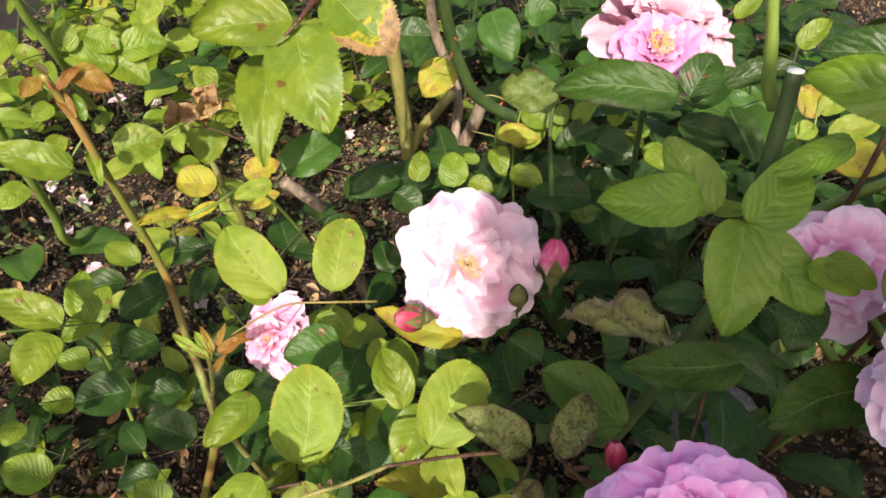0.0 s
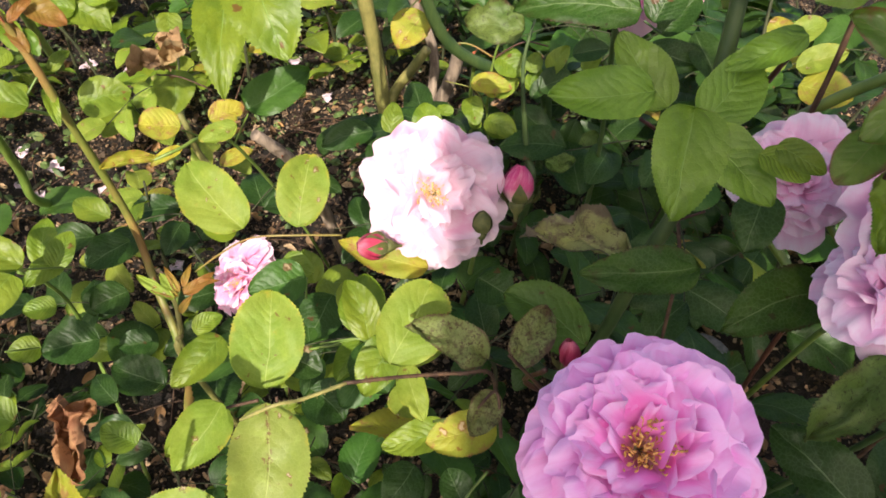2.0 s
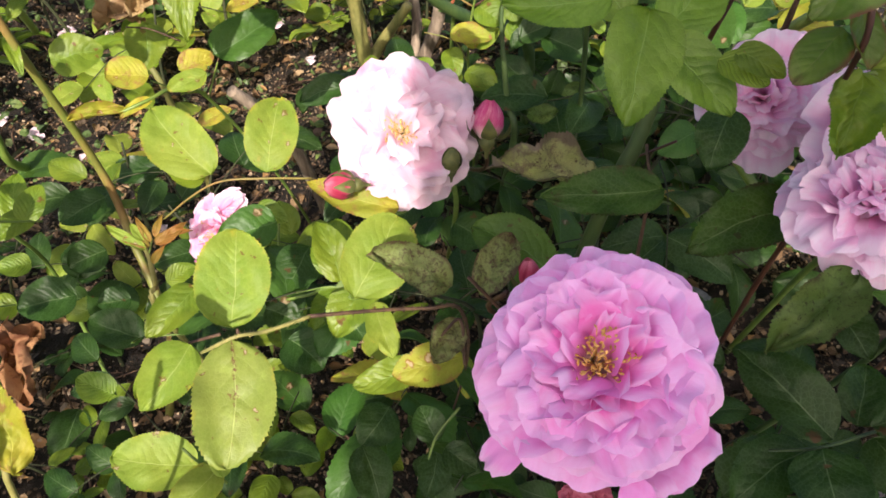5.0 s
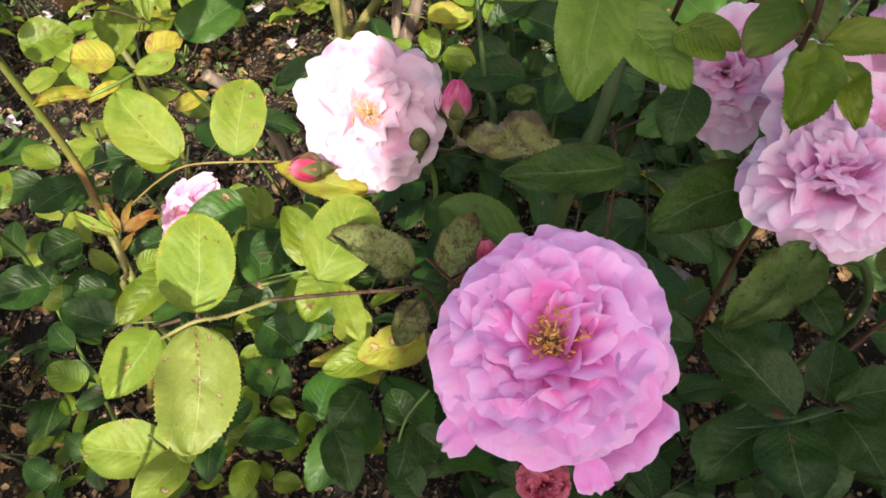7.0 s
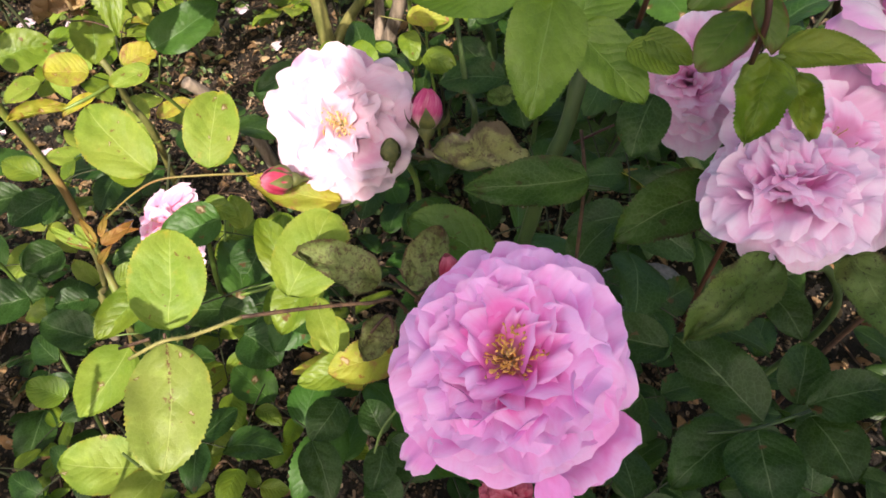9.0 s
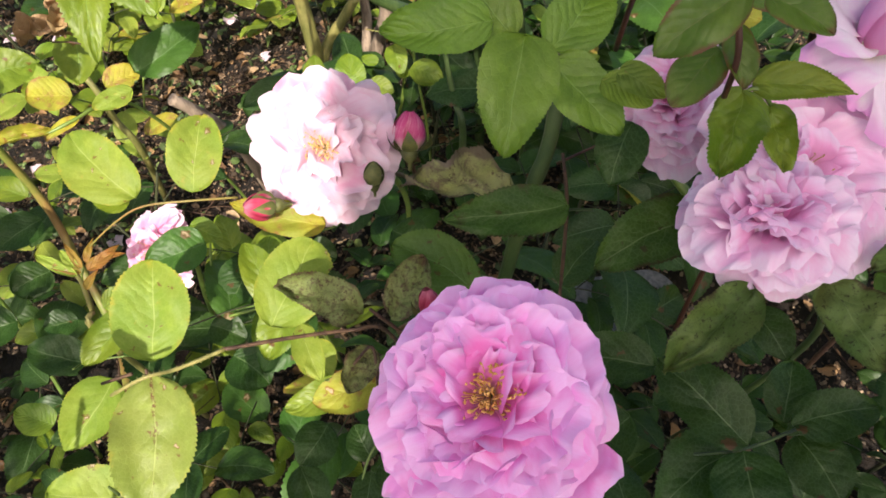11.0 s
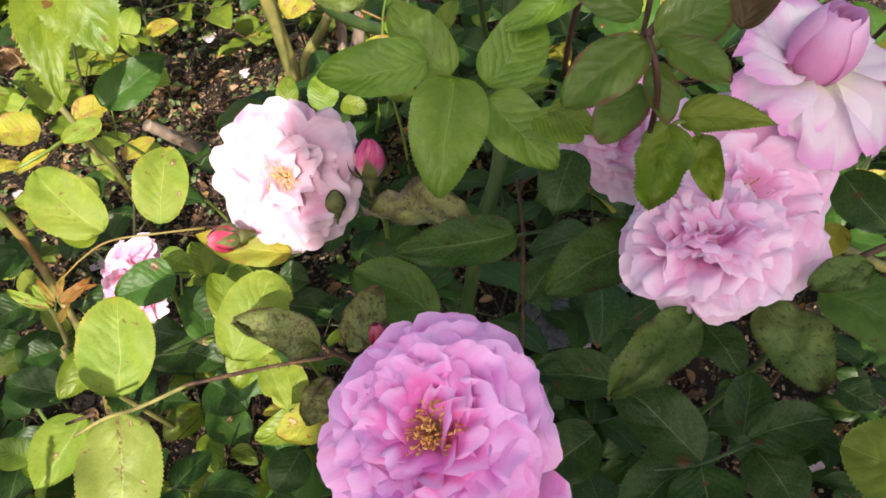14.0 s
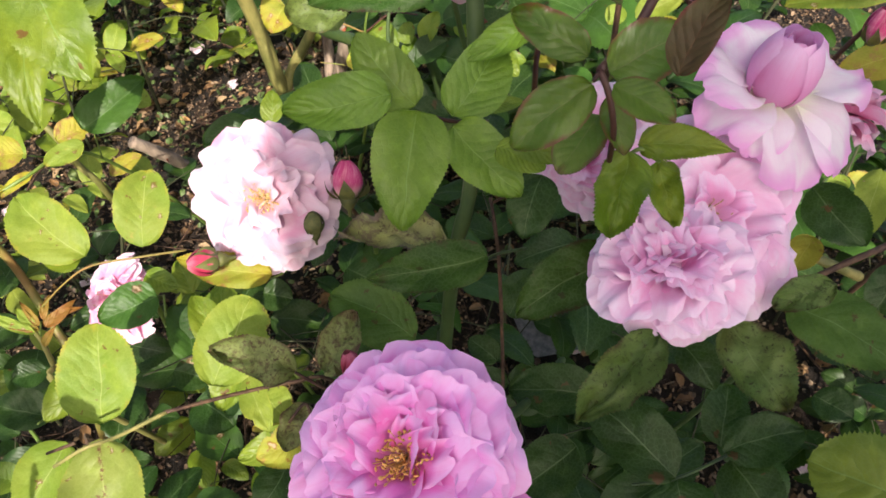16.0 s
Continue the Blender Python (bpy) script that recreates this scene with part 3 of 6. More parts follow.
def petal_mesh(seed, mat, wide=1.0, cup=0.25, bend=40.0, ruffle=0.05, crumple=0.0, notch=0.05, rows=14, cols=15, frill=0.10, crease=0.0, roll=0.0):
    """A petal of length 1 along +y whose upper part bends back; its inner face looks to +z. A crease folds it along its middle, a roll turns its rim."""
    rng = random.Random(seed)
    a, b, lean, slip = rng.uniform(0, 9), rng.uniform(0, 9), rng.uniform(-0.09, 0.09), rng.uniform(-0.3, 0.3)
    verts, uvs = [], []
    line, y, z = [(0.0, 0.0)], 0.0, 0.0
    for r in range(1, rows):
        v = (r - 0.5) / (rows - 1)
        w = radians(14) - radians(bend + 14) * min(1, max(0, (v - 0.3) / 0.6)) ** 1.3
        y, z = y + math.cos(w) / (rows - 1), z + math.sin(w) / (rows - 1)
        line.append((y, z))
    for r in range(rows):
        v = r / (rows - 1)
        half = wide * 0.5 * (0.16 + 0.84 * math.sin(min(1.0, v / 0.62) * math.pi / 2) ** 1.2)
        for c in range(cols):
            u = 2 * c / (cols - 1) - 1
            top = 1 - 0.26 * abs(u) ** 3.0 - notch * math.exp(-((u - lean * 3) / 0.16) ** 2) + 0.05 * noise.noise((u * 2.2 + a, b, 1.0)) + 0.030 * noise.noise((u * 6.5 + b, a, 2.0))
            p = min(v * top, 1.0) * (rows - 1)
            i, f = min(int(p), rows - 2), p - min(int(p), rows - 2)
            y = line[i][0] * (1 - f) + line[i + 1][0] * f
            z = line[i][1] * (1 - f) + line[i + 1][1] * f
            x = u * half * (1 - 0.3 * crease) + lean * v * v
            z += cup * u * u * (1 - 1.5 * v * v) * wide * 0.5
            z += crease * half * (abs(u - slip) ** 1.2 - 0.3) * math.sin(min(1.0, v * 1.15) * math.pi * 0.62)
            z += ruffle * v * v * noise.noise((u * 1.6 + a, v * 1.7 + b, seed * 0.37)) * 1.8
            z += crumple * v * noise.noise((u * 2.3 + b, v * 2.1 + a, seed * 0.71)) * 1.6
            x += crumple * v * noise.noise((u * 2.2 + a, v * 2.0, seed * 0.53)) * 0.8
            z += frill * v ** 4 * noise.noise((u * 3.6 + b, a, seed * 0.3)) * 1.5
            z += roll * max(0.0, v - 0.84) * (0.6 + noise.noise((u * 1.4 + a, b, 4.0)))
            verts.append((x, y, z))
            uvs.append((u * 0.5 + 0.5, v))
    return mesh_of("petal", verts, grid_faces(rows, cols), mat, uvs)


PETAL_POOL = {}


def pool(mat):
    """Petal shapes of one colour: inner folded ones, middle ones, broad outer ones."""
    if mat not in PETAL_POOL:
        m, h, s = PETAL[mat], PETAL.get(mat + "_heart", PETAL[mat]), 11 * (1 + len(PETAL_POOL))
        PETAL_POOL[mat] = (
            [petal_mesh(s + k, h, 1.0, 0.30, 4.0 + 9 * k, 0.10, 0.10, 0.06, 18, 19, 0.08, 0.16 + 0.07 * k, 0.3 - 0.1 * k) for k in range(8)],
            [petal_mesh(s + 20 + k, m, 1.0, 0.16 - 0.05 * k, 8.0 + 6 * k, 0.12, 0.09, 0.06, 16, 19, 0.10, 0.14 * (k % 4), 0.45 - 0.14 * k) for k in range(8)],
            [petal_mesh(s + 40 + k, m, 1.0, 0.12 - 0.04 * k, 14.0 + 6 * k, 0.10, 0.04, 0.05, 16, 21, 0.09, 0.08 * (k % 3), 0.35 - 0.13 * k) for k in range(8)],
        )
    return PETAL_POOL[mat]


def axis_pose(at, axis, turn=0.0):
    m = Vector(axis).normalized().to_track_quat("Z", "Y").to_matrix().to_4x4()
    m.translation = at
    return m @ Matrix.Rotation(turn, 4, "Z")


def calyx_data(r, length):
    """The green cup and the start of the stalk below a flower, along -z."""
    rings = [(0.05, 0.10), (0.30, 0.02), (0.26, -0.16), (0.17, -0.30), (0.08, -0.38), (0.06, -0.42 - length)]
    verts, faces, sides = [], [], 10
    for rad, z in rings:
        verts += [(r * rad * math.cos(2 * math.pi * k / sides), r * rad * math.sin(2 * math.pi * k / sides), r * z) for k in range(sides)]
    for i in range(len(rings) - 1):
        faces += [(i * sides + k, (i + 1) * sides + k, (i + 1) * sides + (k + 1) % sides, i * sides + (k + 1) % sides) for k in range(sides)]
    return verts, faces


def stamen_mesh(r, count, seed, mat):
    rng = random.Random(seed)
    verts, faces = [], []
    for n in range(count):
        w, d, h = rng.uniform(0, 6.28), 0.27 * math.sqrt(rng.random()) * r, rng.uniform(0.30, 0.50) * r
        foot, top = Vector((d * 0.4 * math.cos(w), d * 0.4 * math.sin(w), 0.05 * r)), Vector((d * math.cos(w) * 1.25, d * math.sin(w), h))
        tip = top + Vector((rng.uniform(-1, 1), rng.uniform(-1, 1), rng.uniform(-0.3, 0.4))).normalized() * rng.uniform(0.03, 0.06) * r
        for a, b, s0, s1 in ((foot, top, 0.005 * r, 0.005 * r), (top, top.lerp(tip, 0.5), 0.006 * r, 0.015 * r), (top.lerp(tip, 0.5), tip, 0.015 * r, 0.004 * r)):
            q = len(verts)
            ahead = (b - a).normalized()
            x = ahead.cross(Vector((0.3, 0.9, 0.2))).normalized()
            y = ahead.cross(x)
            for p, s in ((a, s0), (b, s1)):
                verts += [p + x * s, p + y * s, p - x * s, p - y * s]
            faces += [(q + k, q + (k + 1) % 4, q + 4 + (k + 1) % 4, q + 4 + k) for k in range(4)] + [(q + 4, q + 5, q + 6, q + 7)]
    return mesh_of("stamen_tuft", verts, faces, mat)


# rows of petals from the rim to the heart: reach and height of their tips, how many, how wide (all but the number in radii), and which shape
ROSETTE = ((1.0, -0.14, 8, 0.92, 2), (0.98, 0.04, 9, 0.88, 2), (0.91, 0.17, 9, 0.80, 2), (0.81, 0.29, 9, 0.74, 2), (0.71, 0.38, 8, 0.72, 1), (0.61, 0.45, 7, 0.70, 1), (0.53, 0.50, 6, 0.62, 0), (0.44, 0.52, 5, 0.54, 0), (0.36, 0.48, 2, 0.42, 0))
OPEN = ((1.0, -0.16, 6, 0.86, 2), (0.97, 0.06, 7, 0.82, 2), (0.86, 0.22, 8, 0.74, 2), (0.70, 0.35, 7, 0.66, 1), (0.53, 0.43, 6, 0.54, 0), (0.36, 0.44, 4, 0.36, 0))
QUARTERED = ((1.0, -0.06, 9, 0.78, 2), (0.93, 0.14, 9, 0.72, 2), (0.80, 0.30, 8, 0.66, 1), (0.64, 0.44, 8, 0.60, 0), (0.47, 0.56, 6, 0.56, 0), (0.30, 0.62, 5, 0.46, 0), (0.15, 0.60, 3, 0.36, 0))
BROAD = ((1.0, -0.05, 6, 1.05, 2), (0.94, 0.10, 6, 1.0, 2), (0.78, 0.22, 6, 0.86, 2), (0.55, 0.32, 5, 0.60, 1), (0.30, 0.32, 4, 0.34, 0))
LOOSE = ((1.0, -0.12, 7, 0.80, 2), (0.92, 0.14, 7, 0.70, 1), (0.74, 0.34, 7, 0.60, 0), (0.52, 0.48, 6, 0.50, 0), (0.30, 0.52, 5, 0.42, 0))


def flower(parent, at, axis, radius, mat, rings, seed=1, stamens=46, spent=False, label="", wild=7.0, stagger=0.12, tuft=1.0):
    """A double rose at the foot of its petals: upright folded petals in the heart, broad ones lying over each other towards the rim."""
    rng = random.Random(seed)
    m = axis_pose(at, axis, rng.uniform(0, 6))
    cv, cf = calyx_data(radius, 0.5)
    head = hang("flower", mesh_of("flower", cv, cf, CALYX), parent, m, label)
    shapes = pool(mat)
    up = Vector((0, 0, 1))
    for k, (reach, rise, around, broad, shape) in enumerate(rings):
        for j in range(around):
            w = (j + rng.uniform(-0.3, 0.3)) * 2 * math.pi / around + k * 2.4
            radial = Vector((math.cos(w), math.sin(w), 0))
            tip = (radial * reach + up * rise) * radius
            foot = radial * radius * 0.05
            d = (tip - foot).normalized()
            tilt = radians(rng.uniform(-wild, wild))
            face = up * d.dot(radial) - radial * d.z
            d, face = d * math.cos(tilt) + face * math.sin(tilt), face * math.cos(tilt) - d * math.sin(tilt)
            length = (tip - foot).length * rng.uniform(1.08 - stagger, 1.08)
            loose = 0.40 if shape == 0 else 0.014 * wild
            face = (face + Vector((rng.uniform(-1, 1), rng.uniform(-1, 1), rng.uniform(-0.5, 0.5))) * loose).normalized()
            wide = radius * broad * rng.uniform(0.85, 1.18)
            hang("petal", shapes[shape][rng.randrange(8)], head, m @ frame_of(foot, foot + d, face) @ Matrix.Diagonal((wide, length, min(length, wide * 1.1), 1)))
    if stamens:
        hang("stamen_tuft", stamen_mesh(radius * tuft, stamens, seed, SPENT if spent else STAMEN), head, m, "golden stamens" if not spent else "withered brown stamens")["kind"] = "stuff"
    return head


def loose_petal(head, foot, tip, face, wide):
    """A petal that sticks out below the rest."""
    length = (Vector(tip) - Vector(foot)).length
    me = petal_mesh(700 + int(wide * 1e4), PETAL["orchid"], 1.0, 0.12, 30.0, 0.06, 0.03, 0.08)
    hang("petal", me, head, frame_of(foot, tip, face) @ Matrix.Diagonal((wide, length, length, 1)), "loose lower petal")


def sepal_mesh(length, width):
    return leaf_mesh(length, width, CALYX, 0.12, 0.25, 5, 9, 5, 0.0, 0.0, 1.2, name="sepal")


def bud(parent, at, axis, length, width, mat="bud", seed=3, open_sepals=0.3, name="bud", label="", wrap=0.6):
    """A pointed bud of wrapped petals in its green sepals; at is the foot, just above the hip."""
    rng = random.Random(seed)
    m = axis_pose(at, axis, rng.uniform(0, 6))
    cv, cf = calyx_data(width * 1.05, 0.2)
    head = hang(name, mesh_of(name, cv, cf, CALYX), parent, m, label)
    for k in range(7):
        verts, uvs = [], []
        w0, grow = k * 2.4, 1 - 0.06 * (6 - k)
        for r in range(12):
            v = r / 11
            prof = (0.42 + 0.58 * math.sin(math.pi * min(0.5, v * 1.25))) * (1 - max(0, (v - 0.4) / 0.6) ** 2.6 * 0.80)
            for c in range(7):
                w = w0 + (c / 6 - 0.5) * 2.4 * (1 - 0.2 * v) + v * 0.9
                rad = width / 2 * prof * grow * (1 + 0.07 * (c / 6)) + 0.00015 * k
                verts.append((rad * math.cos(w), rad * math.sin(w), v * length * (0.9 + 0.1 * grow) - 0.04 * length * abs(c / 3 - 1) ** 2 * v))
                uvs.append((c / 6, v))
        hang("petal", mesh_of("petal", verts, grid_faces(12, 7), PETAL.get(mat) or CALYX, uvs), head, m)
    sm = sepal_mesh(length * wrap, width * 0.55)
    for k in range(5):
        w = 2 * math.pi * k / 5 + rng.uniform(-0.2, 0.2)
        tilt = open_sepals + rng.uniform(-0.12, 0.2)
        radial = Vector((math.cos(w), math.sin(w), 0))
        d = radial * math.sin(tilt) + Vector((0, 0, math.cos(tilt)))
        foot = radial * width * 0.30
        hang("sepal", sm, head, m @ frame_of(foot, foot + d, radial * math.cos(tilt) - Vector((0, 0, math.sin(tilt)))))
    return head


def half_open(parent, at, axis):
    """A flower half open: a wrapped heart, and broad white-based petals folded back round it."""
    m = axis_pose(at, axis)
    cv, cf = calyx_data(0.03, 0.9)
    head = hang("flower", mesh_of("flower", cv, cf, CALYX), parent, m, "half-open pink rose with white-based outer petals")
    for k in range(8):
        verts, uvs = [], []
        w0, grow = k * 2.4 + 4.0, 1 - 0.075 * (7 - k)
        for r in range(12):
            v = r / 11
            prof = (0.25 + 0.75 * math.sin(math.pi * min(1, v * 0.80 + 0.12)) ** 0.9)
            for c in range(9):
                w = w0 + (c / 8 - 0.5) * 2.5
                edge = 1 + 0.10 * v * abs(c / 4 - 1) ** 2
                rad = 0.0111 * prof * grow * edge + 0.0002 * k
                verts.append((rad * math.cos(w), rad * math.sin(w), v * 0.0285 * (0.9 + 0.1 * grow) - 0.004 * v * abs(c / 4 - 1) ** 3))
                uvs.append((c / 8, 0.3 + 0.7 * v))
        hang("petal", mesh_of("petal", verts, grid_faces(12, 9), PETAL["cup"], uvs), head, m)
    for k, (turn, tilt, length, wide) in enumerate(((196, 84, 0.036, 0.028), (166, 66, 0.034, 0.028), (228, 102, 0.028, 0.022), (262, 112, 0.040, 0.027), (306, 108, 0.041, 0.030), (352, 84, 0.040, 0.027), (90, 58, 0.034, 0.030), (40, 66, 0.034, 0.026), (128, 62, 0.034, 0.028))):
        w, t = radians(turn), radians(tilt)
        radial = Vector((math.cos(w), math.sin(w), 0))
        d = radial * math.sin(t) + Vector((0, 0, math.cos(t)))
        up = radial * -math.cos(t) + Vector((0, 0, math.sin(t)))
        foot = radial * 0.005
        me = petal_mesh(500 + k, PETAL["white"], 1.0, 0.34, 38.0, 0.10, 0.04, -0.16)
        hang("petal", me, head, m @ frame_of(foot, foot + d, up) @ Matrix.Diagonal((wide * 0.95, length * 0.84, length * 0.84, 1)), "broad petal, white at its base")
    return head

# ---- the ground ----
def ground_height(x, y):
    return 0.012 * noise.noise((x * 5, y * 5, 0)) + 0.006 * noise.noise((x * 19, y * 19, 3)) - 0.006


def ground():
    """One sheet: fine near the roses, coarse out to the horizon."""
    near = [-0.9 + 0.015 * k for k in range(161)]
    far = [-60, -20, -8, -4, -2, -1.2]
    xs = far + near + [1.9, 3, 6, 12, 30, 60]
    ys = [-60, -20, -8, -3, -1.4] + [-0.6 + 0.015 * k for k in range(181)] + [2.4, 3, 5, 9, 20, 60]
    verts = [(x, y, ground_height(x, y) if abs(x) < 2 and abs(y) < 3 else -0.006) for y in ys for x in xs]
    return tagged(new("ground", mesh_of("ground", verts, grid_faces(len(ys), len(xs)), SOIL)), "dark brown crumbly soil of a rose bed", "ground", "", "structure")


GROUND = ground()


def litter(name, label, category, mat, count, size, seed, box, lift=0.004, thin=0.5, rounded=False):
    """Loose bits lying on the soil, in one mesh."""
    rng = random.Random(seed)
    verts, faces = [], []
    for n in range(count):
        x, y = rng.uniform(box[0], box[1]), rng.uniform(box[2], box[3])
        if noise.noise((x * 6, y * 6, seed)) < -0.25:
            continue
        s = size * rng.uniform(0.4, 1.5) * (1 + 0.8 * (rng.random() > 0.93))
        m = Matrix.Translation((x, y, ground_height(x, y) + lift * rng.uniform(0.4, 1.6))) @ Euler((rng.gauss(0, 0.5), rng.gauss(0, 0.5), rng.uniform(0, 6.3))).to_matrix().to_4x4()
        w, q, bend = s * thin * rng.uniform(0.6, 1.4), len(verts), rng.uniform(-0.25, 0.35) * s
        if rounded:
            outline = [(-0.5, 0), (-0.2, 0.42), (0.25, 0.5), (0.5, 0.05), (0.3, -0.4), (-0.2, -0.48)]
            verts += [m @ Vector((a * s, b * w * 2, bend * (abs(a) + abs(b)))) for a, b in outline] + [m @ Vector((0, 0, s * 0.25))]
            faces += [(q + k, q + (k + 1) % 6, q + 6) for k in range(6)]
        else:
            verts += [m @ Vector(p) for p in ((-s / 2, -w / 2, 0), (-s / 6, -w * 0.6, bend), (s / 2, -w / 3, 0), (s * 0.45, w / 2, bend * 0.4), (-s / 9, w * 0.55, bend * 1.2), (-s * 0.48, w / 3, 0.2 * bend))]
            faces += [(q, q + 1, q + 4, q + 5), (q + 1, q + 2, q + 3, q + 4)]
    return tagged(new(name, mesh_of(name, verts, faces, mat, smooth=False)), label, category, "", "stuff")


# ---- undergrowth ----
def small_leaf_pool(mat, seed):
    return [leaf_mesh(0.036, 0.036 * wide, LEAF[mat], 0.09, 0.30, seed + k, 31, 9, 0.02, 0.05, 0.72) for k, wide in enumerate((0.56, 0.66, 0.74, 0.60))]


def sprig(name, seed, mat, height, leaves, size, label):
    """A low side shoot: a bent stem with compound leaves of five leaflets."""
    rng = random.Random(seed)
    top = thing(name, (0, 0, 0), label, "rose shoot", "low rose shoots")
    bend = Vector((rng.uniform(-0.4, 0.4), rng.uniform(-0.4, 0.4), 0)) * height
    line = [Vector((0, 0, -0.01)), bend * 0.25 + Vector((0, 0, height * 0.5)), bend + Vector((0, 0, height))]
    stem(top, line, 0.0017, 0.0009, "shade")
    shapes = small_leaf_pool(mat, seed)
    sick = small_leaf_pool("yellow", seed + 9)[:2] + small_leaf_pool("lime", seed + 13)[:2]
    for k in range(leaves):
        f = 0.35 + 0.65 * (k + 0.5) / leaves
        at = curve_points(line)[min(int(f * 12), 12)]
        w = k * 2.4 + rng.uniform(-0.4, 0.4)
        out = Vector((math.cos(w), math.sin(w), rng.uniform(-0.1, 0.45))).normalized()
        reach = size * rng.uniform(2.0, 2.7)
        end = at + out * reach + Vector((0, 0, -0.15 * reach))
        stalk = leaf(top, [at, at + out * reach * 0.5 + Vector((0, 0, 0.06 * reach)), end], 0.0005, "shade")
        flat = (Vector((0, -0.25, 1)) + Vector((rng.uniform(-0.45, 0.45), rng.uniform(-0.45, 0.45), 0))).normalized()
        side = out.cross(flat).normalized()
        for d, s, along in ((out, 1.1, 1.0), (side, 0.95, 0.72), (-side, 0.95, 0.72), (side, 0.75, 0.38), (-side, 0.75, 0.38)):
            if rng.random() < 0.12:
                continue
            foot = at.lerp(end, along) + Vector((0, 0, 0.03 * reach))
            way = (d + out * 0.45 * (d != out) + Vector((0, 0, rng.uniform(-0.35, 0.15)))).normalized()
            m = frame_of(foot, foot + way, (flat + Vector((rng.uniform(-0.3, 0.3), rng.uniform(-0.3, 0.3), 0))).normalized())
            hang("leaflet", rng.choice(sick) if rng.random() < 0.09 and mat != "dark" else shapes[rng.randrange(4)], stalk, m @ Matrix.Scale(size / 0.036 * s * rng.uniform(0.85, 1.1), 4))
    return top


def fallen_petal(x, y, size, seed, lift=0.006):
    rng = random.Random(seed)
    me = petal_mesh(300 + seed, PETAL["fallen"], 1.0, 0.5, -0.1, 0.08, 0.05)
    ob = new("fallen_petal", me)
    ob.matrix_basis = pose(x, y, ground_height(x, y) + lift, rng.uniform(-20, 20), rng.uniform(-20, 20), rng.uniform(0, 360)) @ Matrix.Scale(size, 4)
    return tagged(ob, "pale pink rose petal fallen on the soil", "petal", "fallen petals")


def slab(at):
    """A flat grey plate with a round hole near its rounded end."""
    bm = bmesh.new()
    ring = [bm.verts.new((0.011 * math.cos(2 * math.pi * k / 20), 0.011 * math.sin(2 * math.pi * k / 20), 0)) for k in range(20)]
    rim = []
    for k in range(20):
        w = 2 * math.pi * k / 20
        c, s = math.cos(w), math.sin(w)
        x = 0.03 * c if c > 0 else -0.12 * min(1, abs(c) * 1.6)
        rim.append(bm.verts.new((x, 0.032 * s * (1 if c > -0.2 else 1.15), 0)))
    for k in range(20):
        bm.faces.new((ring[k], rim[k], rim[(k + 1) % 20], ring[(k + 1) % 20]))
    me = bpy.data.meshes.new("plate")
    bmesh.ops.solidify(bm, geom=bm.faces[:], thickness=-0.008)
    bm.to_mesh(me)
    bm.free()
    me.materials.append(STONE)
    ob = new("plate", me)
    ob.matrix_basis = pose(at[0], at[1], 0.034, 8, 4, 12)
    return tagged(ob, "grey weathered plate with a round hole on the soil", "plate")


def dry_leaves(name, label, mat, count, size, seed, box):
    """Crumpled dead leaves lying on the soil, in one mesh."""
    rng = random.Random(seed)
    verts, faces = [], []
    for n in range(count):
        x, y = rng.uniform(box[0], box[1]), rng.uniform(box[2], box[3])
        s = size * rng.uniform(0.5, 1.4)
        m = Matrix.Translation((x, y, ground_height(x, y) + 0.3 * s)) @ Euler((rng.gauss(0, 0.5), rng.gauss(0, 0.5), rng.uniform(0, 6.3))).to_matrix().to_4x4()
        q, curl, k = len(verts), rng.uniform(0.2, 1.0), rng.uniform(0, 50)
        for r in range(7):
            v = r / 6
            half = 0.34 * math.sin(math.pi * min(0.97, v * 0.94 + 0.05)) ** 0.7
            for c in range(5):
                u = c / 2 - 1
                w = u * half * (1 + 0.3 * noise.noise((v * 4, u * 2, k)))
                z = curl * abs(u) ** 1.5 * half * 0.8 - 0.4 * curl * (v - 0.5) ** 2 + 0.16 * noise.noise((u * 1.7 + k, v * 4, k))
                verts.append(m @ (Vector((w * (1 - 0.3 * curl), v - 0.5, z)) * s))
        faces += [tuple(q + i for i in f) for f in grid_faces(7, 5)]
    return tagged(new(name, mesh_of(name, verts, faces, mat)), label, "dry leaves", "", "stuff")


def dry_twigs(name, label, mat, count, seed, box):
    """Thin dead twigs lying and leaning between the shoots, in one mesh."""
    rng = random.Random(seed)
    verts, faces = [], []
    for n in range(count):
        x, y = rng.uniform(box[0], box[1]), rng.uniform(box[2], box[3])
        w, rise, length = rng.uniform(0, 6.3), rng.uniform(0.0, 0.7), rng.uniform(0.04, 0.14)
        d = Vector((math.cos(w), math.sin(w), rise)).normalized() * length
        a = Vector((x, y, ground_height(x, y) + 0.002))
        b = a + d * 0.5 + Vector((rng.uniform(-1, 1), rng.uniform(-1, 1), rng.uniform(0, 1))) * 0.012
        r = rng.uniform(0.0006, 0.0016)
        tv, tf, _ = tube_data([a, b, a + d], r, r * 0.6, 5, 0.1, n)
        q = len(verts)
        verts += tv
        faces += [tuple(q + i for i in f) for f in tf]
    return tagged(new(name, mesh_of(name, verts, faces, mat)), label, "twigs", "", "stuff")


